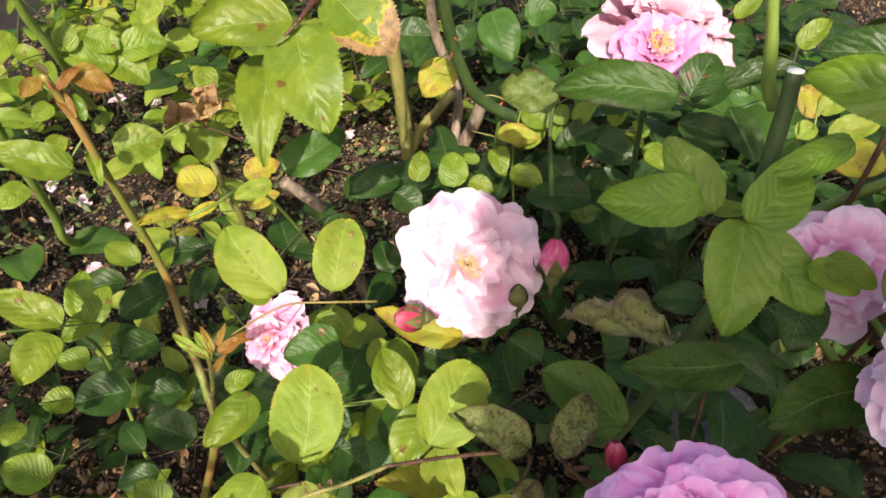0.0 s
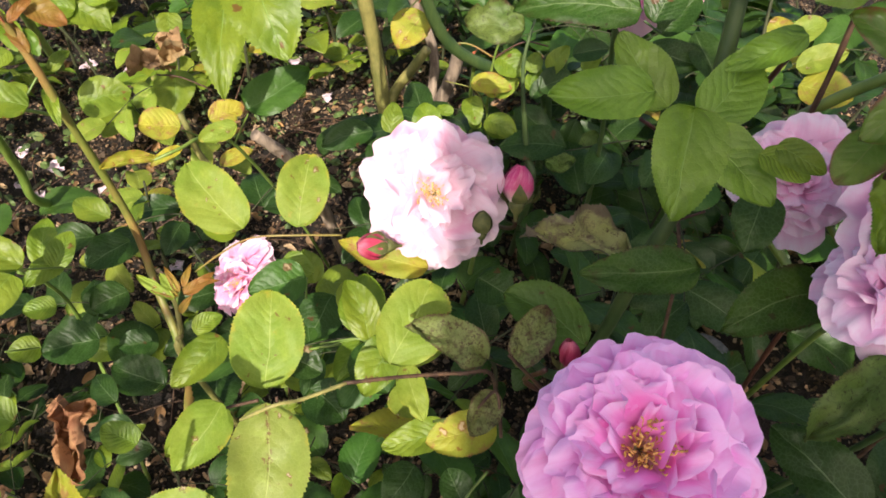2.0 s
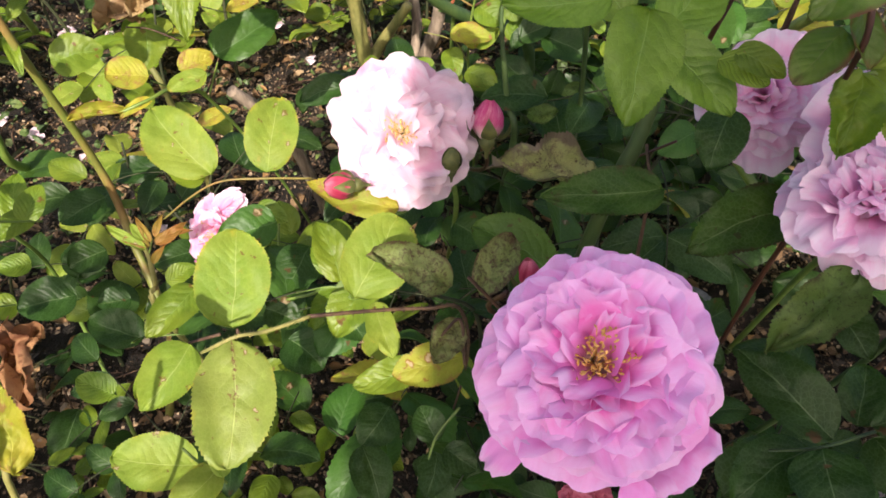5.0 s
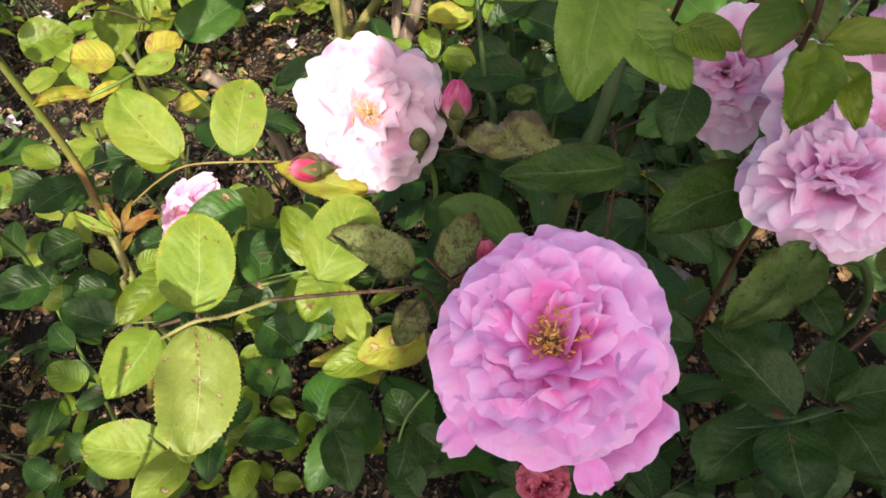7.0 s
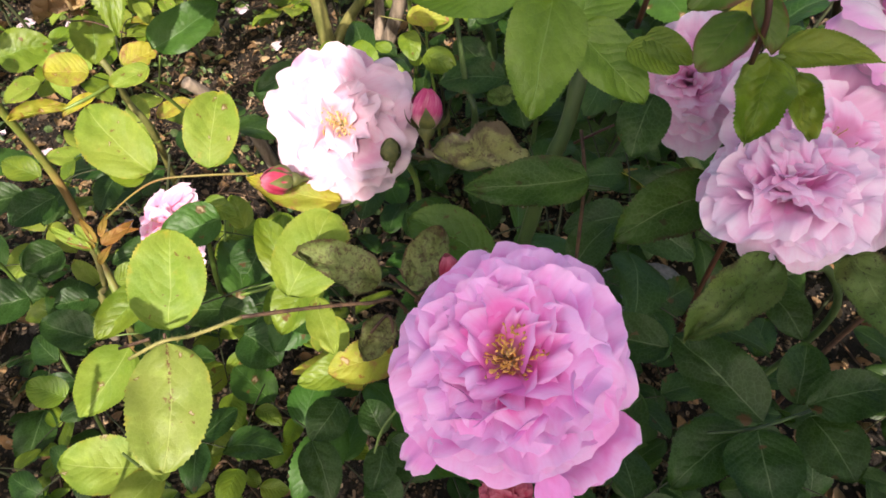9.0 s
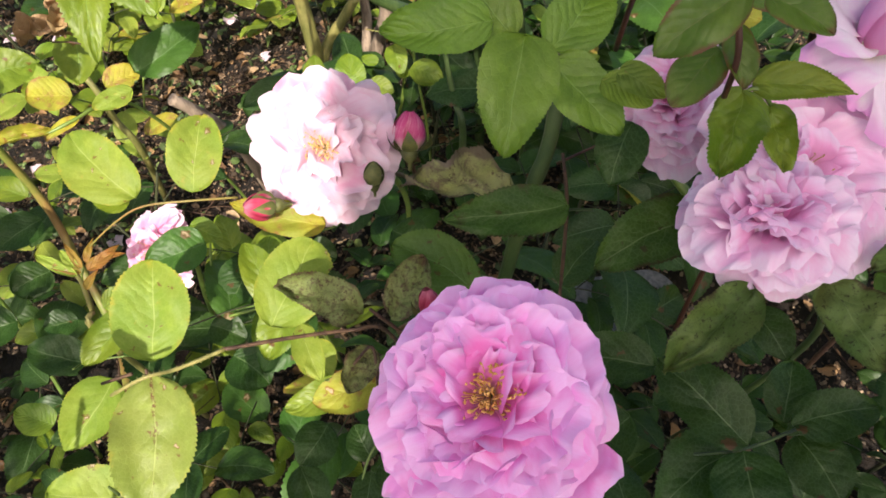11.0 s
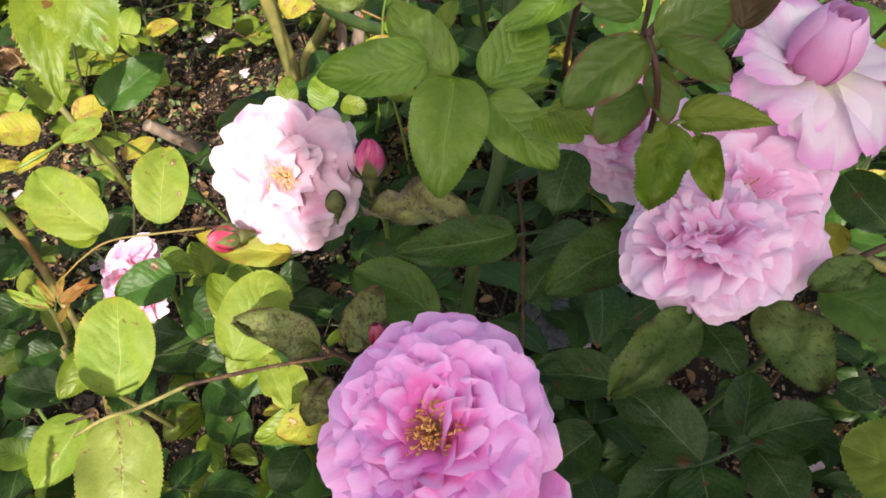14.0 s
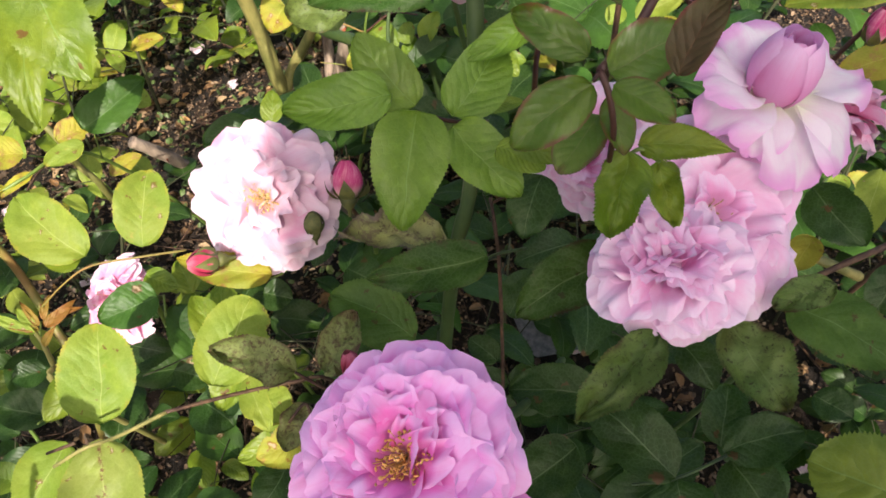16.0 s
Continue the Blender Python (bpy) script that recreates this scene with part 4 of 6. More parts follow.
def clipped_tree(at, boxes, seed):
    """An added, unseen tree shape that only casts shade: a straight trunk and dense crowns of small leaves."""
    rng = random.Random(seed)
    tree = thing("clipped_tree", at, "unseen tree-shaped shade caster added to shade the bed", "tree")
    top = boxes[0][0][2]
    verts, faces, _ = tube_data([(at[0], at[1], -0.03), (at[0] + 0.01, at[1], top * 0.5), (at[0], at[1], top)], 0.03, 0.022, 10, 0.05, seed)
    hang("trunk", mesh_of("trunk", verts, faces, STEM["wood"]), tree)
    for middle, half, full in boxes:
        limb, limb_faces, _ = tube_data([(at[0], at[1], middle[2] - half[2] - 0.10), ((at[0] + middle[0]) / 2, at[1], middle[2] - half[2] * 0.5), middle], 0.012, 0.005, 8, 0.05, seed)
        hang("limb", mesh_of("limb", limb, limb_faces, STEM["wood"]), tree)
        verts, faces = [], []
        for n in range(int(150000 * (half[0] + 0.03) * (half[2] + 0.03))):
            q = Vector([rng.uniform(-1, 1) for h in half])
            if sum(abs(c) ** 6 for c in q) > 1.2 + 0.5 * noise.noise((q.x * 4, q.y * 3, q.z * 4)):
                continue
            p = Vector([c * h for c, h in zip(q, half)])
            # gaps run along the sun's direction so that flecks of light pass
            if full < 1 and noise.noise((p.x * 24 + 3, (p.z - 0.96 * p.y) * 24, 7.0)) > full - 0.5:
                continue
            d = Vector((rng.uniform(-1, 1), rng.uniform(-1, 1), rng.uniform(-1, 1))).normalized()
            side = d.cross(Vector((rng.uniform(-1, 1), rng.uniform(-1, 1), rng.uniform(-1, 1)))).normalized()
            s, q = rng.uniform(0.010, 0.017), len(verts)
            c = Vector(middle) + p
            verts += [c - d * s, c + side * s * 0.6, c + d * s, c - side * s * 0.6]
            faces += [(q, q + 1, q + 2, q + 3)]
        hang("crown", mesh_of("crown", verts, faces, WEED, smooth=False), tree)["kind"] = "stuff"
    return tree


# ---- the roses ----
near = thing('rose_cane', (0.2700, 0.3600, 0.0000), 'large open orchid-pink double rose on a thorny stem with mottled leaves', 'rose', 'rose canes')
stem(near, [(0.2700, 0.3600, -0.0200), (0.2500, 0.3000, 0.1600), (0.1850, 0.1900, 0.3200), (0.1415, 0.1485, 0.3969)], 0.0030, 0.0022, 'dark', thorns=5)
near_rose = flower(near, (0.1326, 0.1346, 0.4181), (-0.1733, -0.4282, 0.8869), 0.0402, 'orchid', ROSETTE, 5, 150, label='orchid-pink fully open double flower', tuft=0.85, wild=7.0)
loose_petal(near_rose, (0.1105, 0.1205, 0.4033), (0.0965, 0.1120, 0.3868), (-0.1733, -0.4282, 0.8869), 0.0125)
loose_petal(near_rose, (0.1400, 0.1061, 0.4018), (0.1462, 0.0950, 0.3890), (-0.1733, -0.4282, 0.8869), 0.0115)
loose_petal(near_rose, (0.1580, 0.1255, 0.3830), (0.1668, 0.1068, 0.3910), (-0.1733, -0.4282, 0.8869), 0.0290)
loose_petal(near_rose, (0.1530, 0.1200, 0.3830), (0.1590, 0.1030, 0.3850), (-0.1733, -0.4282, 0.8869), 0.0230)
bud(near, (0.1155, 0.1700, 0.4110), (-0.1, 0.35, 0.8), 0.0125, 0.0070, 'wine', 7, 0.7, label='small withered crimson bud', wrap=0.7)
stem(near, [(0.1850, 0.1900, 0.3200), (0.1076, 0.1834, 0.3750), (0.1076, 0.1734, 0.4050)], 0.0014, 0.0010, 'red')
flower(near, (0.1300, 0.1030, 0.3825), (-0.1, -0.6, 0.6), 0.0115, 'wine', QUARTERED[1:], 8, 0, label='dark red crumpled half-open bud', wild=14.0, stagger=0.2)
stem(near, [(0.1850, 0.1900, 0.3200), (0.1292, 0.1231, 0.3537), (0.1292, 0.1031, 0.3837)], 0.0014, 0.0010, 'red')
stalk = leaf(near, [(0.1137, 0.1720, 0.3833), (0.0993, 0.1738, 0.4038), (0.0930, 0.1753, 0.4118)], 0.0008, 'brown')
leaflet(stalk, (0.0866, 0.1904, 0.3855), (0.0532, 0.1987, 0.3976), (0.2162, -0.4161, 0.8832), 0.0180, 'mottled', fold=0.3, point=0.95, ripple=0.07)
leaflet(stalk, (0.0993, 0.1886, 0.3843), (0.1142, 0.2116, 0.3937), (0.0053, -0.3815, 0.9243), 0.0168, 'mottled')
stalk = leaf(near, [(0.0923, 0.1618, 0.3717), (0.0907, 0.1773, 0.3812), (0.0826, 0.1715, 0.3783)], 0.0008, 'brown')
leaflet(stalk, (0.0905, 0.1792, 0.3783), (0.0799, 0.1622, 0.3721), (0.0629, -0.3728, 0.9258), 0.0139, 'mottled')
stalk = leaf(near, [(0.1992, 0.2554, 0.3685), (0.1810, 0.2374, 0.3896), (0.1750, 0.2304, 0.3961)], 0.0008, 'dark')
leaflet(stalk, (0.1719, 0.2125, 0.4199), (0.1223, 0.2089, 0.4202), (0.0399, -0.4655, 0.8841), 0.0204, 'blighted', point=0.75)
leaflet(stalk, (0.1611, 0.2501, 0.3886), (0.1092, 0.2538, 0.3919), (0.0292, -0.4107, 0.9113), 0.0255, 'withered', ripple=0.12, bite=0.4, fold=0.05)
stalk = leaf(near, [(0.1380, 0.2208, 0.3395), (0.1334, 0.2299, 0.3452)], 0.0008, 'dark')
leaflet(stalk, (0.1377, 0.2163, 0.3581), (0.0988, 0.2406, 0.3702), (0.0496, -0.3823, 0.9227), 0.0304, 'sage', point=0.6)
stalk = leaf(near, [(0.0931, 0.1951, 0.3432), (0.0744, 0.1885, 0.3398), (0.0640, 0.1860, 0.3393)], 0.0008, 'green')
leaflet(stalk, (0.0488, 0.2222, 0.3326), (0.0592, 0.1949, 0.3224), (-0.0780, -0.3760, 0.9233), 0.0146, 'lime', bite=0.3)
leaflet(stalk, (0.0929, 0.1789, 0.3496), (0.0610, 0.1715, 0.3481), (0.0381, -0.3423, 0.9388), 0.0197, 'yellow', bite=0.2)
leaflet(stalk, (0.0715, 0.2024, 0.3008), (0.0367, 0.1920, 0.3002), (0.0811, -0.3300, 0.9405), 0.0179, 'green')
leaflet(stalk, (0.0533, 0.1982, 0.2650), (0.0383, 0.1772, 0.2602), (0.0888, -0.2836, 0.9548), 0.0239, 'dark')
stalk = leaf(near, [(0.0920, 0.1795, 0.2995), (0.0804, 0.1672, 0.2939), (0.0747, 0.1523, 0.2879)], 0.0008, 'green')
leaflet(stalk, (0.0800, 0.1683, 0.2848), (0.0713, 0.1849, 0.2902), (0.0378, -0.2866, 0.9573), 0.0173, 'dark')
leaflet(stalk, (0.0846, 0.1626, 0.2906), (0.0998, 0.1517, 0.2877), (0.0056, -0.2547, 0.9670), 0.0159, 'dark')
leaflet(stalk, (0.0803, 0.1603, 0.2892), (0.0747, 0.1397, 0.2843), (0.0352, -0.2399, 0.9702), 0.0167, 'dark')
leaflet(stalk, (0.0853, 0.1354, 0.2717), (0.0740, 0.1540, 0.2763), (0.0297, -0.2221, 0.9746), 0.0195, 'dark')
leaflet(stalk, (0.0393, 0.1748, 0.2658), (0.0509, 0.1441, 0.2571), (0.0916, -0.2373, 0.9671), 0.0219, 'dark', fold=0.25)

mid = thing('rose_cane', (0.0900, 0.5200, 0.0000), 'pale pink double rose in sun with buds beside it', 'rose', 'rose canes')
stem(mid, [(0.0900, 0.5200, -0.0200), (0.1000, 0.4700, 0.1500), (0.0850, 0.4000, 0.2700), (0.0608, 0.3403, 0.3417)], 0.0030, 0.0020, 'green', thorns=4)
flower(mid, (0.0617, 0.3153, 0.3654), (-0.1219, -0.6707, 0.7317), 0.0450, 'pale', OPEN, 9, 80, True, label='pale pink open double flower', wild=9.0, stagger=0.16, tuft=0.72)
bud(mid, (0.1094, 0.3029, 0.3718), (0.05, 0.6, 0.8), 0.0215, 0.0160, 'bud', 11, 0.55, label='rosy pink pointed bud in green sepals')
stem(mid, [(0.0850, 0.4000, 0.2700), (0.1094, 0.3229, 0.3318), (0.1094, 0.3029, 0.3658)], 0.0016, 0.0012, 'red')
bud(mid, (0.0373, 0.2787, 0.3616), (-0.95, -0.25, 0.25), 0.0165, 0.0135, 'wine', 12, 0.06, label='red bud turning sideways', wrap=0.78)
stem(mid, [(0.0850, 0.4000, 0.2700), (0.0550, 0.3200, 0.3200), (0.0373, 0.2787, 0.3616)], 0.0016, 0.0010, 'red')
bud(mid, (0.0894, 0.2871, 0.3637), (0.0, 0.5, 0.8), 0.0125, 0.0100, 'green', 13, 0.02, label='small green bud still closed')
stem(mid, [(0.0850, 0.4000, 0.2700), (0.0794, 0.3171, 0.3237), (0.0894, 0.2871, 0.3637)], 0.0014, 0.0010, 'dark')
stalk = leaf(mid, [(0.0734, 0.3204, 0.3194), (0.0617, 0.2879, 0.3305), (0.0317, 0.2785, 0.3410)], 0.0008, 'green')
leaflet(stalk, (0.0593, 0.2833, 0.3376), (0.0076, 0.2941, 0.3497), (0.1100, -0.4615, 0.8803), 0.0205, 'yellow', point=0.9, bite=0.25)
stalk = leaf(mid, [(0.0072, 0.3091, 0.3383), (-0.0177, 0.3013, 0.3458), (-0.0426, 0.2987, 0.3462), (-0.0608, 0.2960, 0.3375), (-0.0831, 0.2953, 0.3191)], 0.0007, 'rusty')
leaflet(stalk, (-0.0541, 0.3152, 0.3367), (-0.0910, 0.3456, 0.3628), (0.1542, -0.5283, 0.8349), 0.0352, 'lime', point=0.6)
leaflet(stalk, (-0.0223, 0.3192, 0.3347), (-0.0154, 0.3599, 0.3594), (0.2291, -0.5331, 0.8144), 0.0318, 'lime', point=0.55)
leaflet(stalk, (-0.0601, 0.3169, 0.3314), (-0.0815, 0.3203, 0.3401), (0.2572, -0.4907, 0.8325), 0.0195, 'green')
stalk = leaf(mid, [(0.0585, 0.2301, 0.3338), (0.0402, 0.2122, 0.3490), (0.0408, 0.2166, 0.3521)], 0.0008, 'green')
leaflet(stalk, (0.0439, 0.2006, 0.3658), (0.0628, 0.2367, 0.3803), (0.1463, -0.4329, 0.8895), 0.0328, 'lime', point=0.5, bite=0.2)
leaflet(stalk, (0.0266, 0.2498, 0.3145), (0.0122, 0.2807, 0.3303), (0.1314, -0.4028, 0.9058), 0.0194, 'green')
leaflet(stalk, (0.0423, 0.2521, 0.3109), (0.0247, 0.2218, 0.3002), (0.1167, -0.3913, 0.9128), 0.0252, 'green')

cluster = thing('rose_cane', (0.4000, 0.4000, 0.0000), 'cluster of soft pink open roses with one half-open flower', 'rose', 'rose canes')
stem(cluster, [(0.4000, 0.4000, -0.0200), (0.3700, 0.3400, 0.2000), (0.2900, 0.2400, 0.3600), (0.2369, 0.1982, 0.4137)], 0.0030, 0.0020, 'green', thorns=4)
flower(cluster, (0.2341, 0.1850, 0.4362), (-0.26, -0.16, 0.95), 0.0305, 'rose', QUARTERED, 21, 0, label='soft pink quartered double flower', wild=8.0)
flower(cluster, (0.2550, 0.2060, 0.4380), (0.20, -0.48, 0.85), 0.0435, 'rose', BROAD, 22, 26, True, label='soft pink flower with broad petals and brown stamens', wild=8.0, tuft=0.5)
stem(cluster, [(0.2900, 0.2400, 0.3600), (0.2612, 0.2125, 0.4204)], 0.0018, 0.0016, 'green')
flower(cluster, (0.2240, 0.2560, 0.4320), (-0.5077, -0.6092, 0.6092), 0.0315, 'rose', QUARTERED, 23, 0, label='crumpled fading pink flower', wild=18.0, stagger=0.4)
stem(cluster, [(0.2900, 0.2400, 0.3600), (0.2366, 0.2666, 0.4189)], 0.0018, 0.0016, 'green')
half_open(cluster, (0.2825, 0.2333, 0.4690), (0.0199, -0.1191, 0.9927))
stem(cluster, [(0.2900, 0.2400, 0.3600), (0.2788, 0.2347, 0.4491)], 0.0020, 0.0018, 'green')
flower(cluster, (0.3357, 0.2620, 0.4348), (0.5, 0.2, 0.8), 0.0300, 'candy', LOOSE, 24, 16, label='coral pink flower behind', wild=12.0, stagger=0.3)
stem(cluster, [(0.3000, 0.2600, 0.3400), (0.3257, 0.2620, 0.4148)], 0.0018, 0.0014, 'green')
bud(cluster, (0.3597, 0.2847, 0.4504), (0.0, 0.1, 1), 0.016, 0.009, 'bud', 25, label='slim red bud')
stem(cluster, [(0.3100, 0.3000, 0.3200), (0.3581, 0.2955, 0.4423), (0.3597, 0.2847, 0.4504)], 0.0015, 0.0010, 'red')
stalk = leaf(cluster, [(0.2315, 0.2014, 0.4704), (0.2217, 0.2017, 0.4805), (0.2166, 0.2022, 0.4784)], 0.0008, 'green')
leaflet(stalk, (0.2148, 0.1998, 0.4825), (0.2056, 0.1782, 0.4660), (-0.3813, -0.4523, 0.8062), 0.0170, 'green', ripple=0.13, fold=0.3, crumple=0.06)
leaflet(stalk, (0.2290, 0.2016, 0.4745), (0.2290, 0.1816, 0.4635), (-0.2847, -0.4607, 0.8406), 0.0110, 'green', ripple=0.05, fold=0.25, crumple=0.06)
leaflet(stalk, (0.2204, 0.2040, 0.4811), (0.2474, 0.1925, 0.4841), (-0.3056, -0.5101, 0.8040), 0.0121, 'green', ripple=0.04, fold=0.25, point=1.0)

shoot = thing('rose_cane', (0.1700, 0.5500, 0.0000), 'upright rose shoot with glossy fresh green leaves', 'rose shoot', 'rose canes')
stem(shoot, [(0.1700, 0.5500, -0.0200), (0.1560, 0.3800, 0.1000), (0.1530, 0.2700, 0.2450), (0.1555, 0.2450, 0.3250), (0.1620, 0.2400, 0.3950), (0.1690, 0.2430, 0.4250), (0.1735, 0.2530, 0.4620), (0.1755, 0.2640, 0.4950), (0.1757, 0.2711, 0.5193)], 0.0042, 0.0031, 'dark', thorns=3)
cut_face(shoot, (0.1757, 0.2711, 0.5193), (0.0, 0.12, 0.99), 0.0031)
stem(shoot, [(0.1783, 0.2787, 0.4997), (0.1730, 0.2806, 0.5085), (0.1684, 0.2824, 0.5261), (0.1598, 0.2870, 0.5545)], 0.0030, 0.0020, 'green', label='green side shoot with a red foot')
stalk = leaf(shoot, [(0.1843, 0.2892, 0.4264), (0.1660, 0.2725, 0.4427), (0.1508, 0.2649, 0.4561)], 0.0010, 'red')
leaflet(stalk, (0.1495, 0.2166, 0.4944), (0.1403, 0.1863, 0.4721), (0.0043, -0.5932, 0.8050), 0.0245, 'young', fold=0.42, point=0.75)
leaflet(stalk, (0.1417, 0.2350, 0.4890), (0.1040, 0.2340, 0.4870), (-0.0335, -0.6540, 0.7557), 0.0194, 'young', fold=0.2)
leaflet(stalk, (0.1497, 0.2385, 0.4799), (0.1317, 0.2586, 0.4981), (0.0586, -0.6390, 0.7669), 0.0201, 'young')
leaflet(stalk, (0.1625, 0.2356, 0.4753), (0.1834, 0.2572, 0.4918), (0.0333, -0.6263, 0.7788), 0.0225, 'young', fold=0.38)
leaflet(stalk, (0.1615, 0.2269, 0.4776), (0.1823, 0.2040, 0.4628), (-0.0498, -0.5758, 0.8161), 0.0207, 'young')
leaflet(stalk, (0.1750, 0.2124, 0.4794), (0.1896, 0.2028, 0.4757), (-0.1395, -0.5322, 0.8350), 0.0114, 'green')
leaflet(stalk, (0.1829, 0.3104, 0.4203), (0.2054, 0.3074, 0.4212), (-0.1066, -0.5538, 0.8258), 0.0099, 'green')
stalk = leaf(shoot, [(0.1866, 0.2860, 0.3724), (0.2028, 0.2788, 0.3898)], 0.0008, 'red')
leaflet(stalk, (0.1970, 0.2306, 0.4452), (0.1855, 0.2098, 0.4317), (-0.1289, -0.4880, 0.8633), 0.0195, 'dark')
stem(shoot, [(0.1822, 0.2157, 0.2383), (0.1837, 0.2227, 0.2858), (0.1837, 0.2393, 0.3539), (0.1828, 0.2477, 0.3852), (0.1821, 0.2645, 0.3998)], 0.0010, 0.0009, 'brown', label='thin dark brown twig')
stalk = leaf(shoot, [(0.2244, 0.2063, 0.4159), (0.2230, 0.2048, 0.4143)], 0.0008, 'dark')
leaflet(stalk, (0.2261, 0.2069, 0.4140), (0.1803, 0.1920, 0.4054), (-0.0483, -0.3833, 0.9224), 0.0259, 'blighted', point=0.7)
stem(cluster, [(0.2700, 0.2700, 0.3400), (0.2189, 0.3117, 0.3973), (0.2277, 0.3059, 0.4146), (0.2433, 0.3021, 0.4328), (0.2566, 0.2968, 0.4496), (0.2703, 0.2894, 0.4661)], 0.0030, 0.0027, 'green', label='thick green side stem')
stem(cluster, [(0.2402, 0.2924, 0.4301), (0.2426, 0.2961, 0.4580), (0.2426, 0.2991, 0.4865), (0.2409, 0.3006, 0.5006)], 0.0014, 0.0012, 'brown')
stem(cluster, [(0.2412, 0.3038, 0.4292), (0.2444, 0.2904, 0.4327), (0.2605, 0.2786, 0.4361), (0.2676, 0.2754, 0.4395)], 0.0007, 0.0006, 'brown', label='thin brown twig')
stalk = leaf(cluster, [(0.2393, 0.3117, 0.4209), (0.2320, 0.3054, 0.4211)], 0.0008, 'dark')
leaflet(stalk, (0.1802, 0.2135, 0.4824), (0.1931, 0.2020, 0.4793), (-0.3471, -0.5849, 0.7331), 0.0101, 'green')

reddish = thing('rose_cane', (0.3400, 0.3400, 0.0000), 'young rose shoot with reddish bronze-edged leaves', 'rose shoot', 'rose canes')
stem(reddish, [(0.3400, 0.3400, -0.0200), (0.3300, 0.3300, 0.2000), (0.3100, 0.3000, 0.4000), (0.2418, 0.2424, 0.5119), (0.2183, 0.2213, 0.5112), (0.2027, 0.2029, 0.5126)], 0.0022, 0.0013, 'red', thorns=2)
stem(reddish, [(0.2027, 0.2029, 0.5126), (0.2048, 0.1979, 0.5072), (0.2069, 0.1949, 0.4967), (0.2080, 0.1959, 0.4830)], 0.0011, 0.0009, 'red', label='dark red stalk')
stalk = leaf(reddish, [(0.2027, 0.2029, 0.5126), (0.2007, 0.2016, 0.5099)], 0.0008, 'red')
leaflet(stalk, (0.1904, 0.1745, 0.5300), (0.1704, 0.1690, 0.5179), (-0.2463, -0.6585, 0.7111), 0.0140, 'red')
leaflet(stalk, (0.1963, 0.1759, 0.5279), (0.2086, 0.1645, 0.5239), (-0.2636, -0.5535, 0.7900), 0.0097, 'red', fold=0.3)
leaflet(stalk, (0.2052, 0.2038, 0.4951), (0.1905, 0.1935, 0.4831), (-0.4298, -0.3548, 0.8303), 0.0157, 'red', fold=0.05)
leaflet(stalk, (0.2094, 0.2065, 0.5011), (0.2106, 0.1916, 0.4889), (0.0513, -0.6276, 0.7769), 0.0107, 'red')
leaflet(stalk, (0.2051, 0.2016, 0.5122), (0.2272, 0.2058, 0.5206), (-0.1715, -0.6187, 0.7667), 0.0181, 'red')
leaflet(stalk, (0.2034, 0.1600, 0.5409), (0.2126, 0.1668, 0.5557), (-0.5307, -0.5930, 0.6055), 0.0098, 'plum', fold=0.3)
leaflet(stalk, (0.1945, 0.1912, 0.5261), (0.1765, 0.2045, 0.5329), (-0.1849, -0.6366, 0.7487), 0.0114, 'red')
leaflet(stalk, (0.1993, 0.2554, 0.5002), (0.1684, 0.2487, 0.4893), (-0.1264, -0.6451, 0.7536), 0.0125, 'young')
stem(reddish, [(0.2002, 0.2599, 0.4941), (0.2012, 0.2701, 0.4728), (0.2070, 0.2921, 0.4360)], 0.0012, 0.0012, 'red')

spray = thing('rose_cane', (0.0600, 0.3400, 0.0000), 'bristly brown twig with sunlit yellow-green spotted leaves', 'rose shoot', 'rose canes')
stem(spray, [(0.0900, 0.3200, -0.0200), (0.1000, 0.2500, 0.2200), (0.0933, 0.2096, 0.3410), (0.0771, 0.2079, 0.3465), (0.0520, 0.1999, 0.3564), (0.0246, 0.1890, 0.3679)], 0.0010, 0.0009, 'brown', bristle=320)
stem(spray, [(0.0255, 0.1891, 0.3677), (0.0089, 0.1784, 0.3724), (-0.0007, 0.1720, 0.3785), (-0.0160, 0.1691, 0.3711)], 0.0009, 0.0007, 'olive', bristle=80)
stalk = leaf(spray, [(-0.0004, 0.1739, 0.3771), (-0.0008, 0.1759, 0.3786)], 0.0008, 'brown')
leaflet(stalk, (-0.0189, 0.2035, 0.3380), (-0.0186, 0.2441, 0.3649), (0.2190, -0.5390, 0.8133), 0.0361, 'lime', point=0.55)
leaflet(stalk, (-0.0144, 0.1909, 0.3460), (-0.0110, 0.1383, 0.3256), (0.16, -0.48, 0.86), 0.0359, 'scarred', point=0.55)
stalk = leaf(spray, [(-0.0109, 0.1794, 0.3693), (-0.0260, 0.1792, 0.3630)], 0.0008, 'brown')
leaflet(stalk, (-0.0424, 0.2022, 0.3256), (-0.0614, 0.1710, 0.3158), (0.25, -0.42, 0.87), 0.0262, 'lime', point=0.85, fold=0.5)
stalk = leaf(spray, [(-0.0199, 0.1441, 0.2947), (-0.0292, 0.1482, 0.3059), (-0.0382, 0.1539, 0.3124)], 0.0008, 'green')
leaflet(stalk, (-0.0450, 0.2010, 0.3170), (-0.0700, 0.1830, 0.3080), (0.2458, -0.3762, 0.8950), 0.0200, 'lime', point=0.7)
leaflet(stalk, (-0.0530, 0.1709, 0.2508), (-0.0965, 0.1709, 0.2633), (0.2699, -0.2233, 0.9366), 0.0310, 'lime', point=0.6)
leaflet(stalk, (-0.0207, 0.1474, 0.3074), (-0.0391, 0.1250, 0.3073), (0.2543, -0.2152, 0.9429), 0.0181, 'lime')
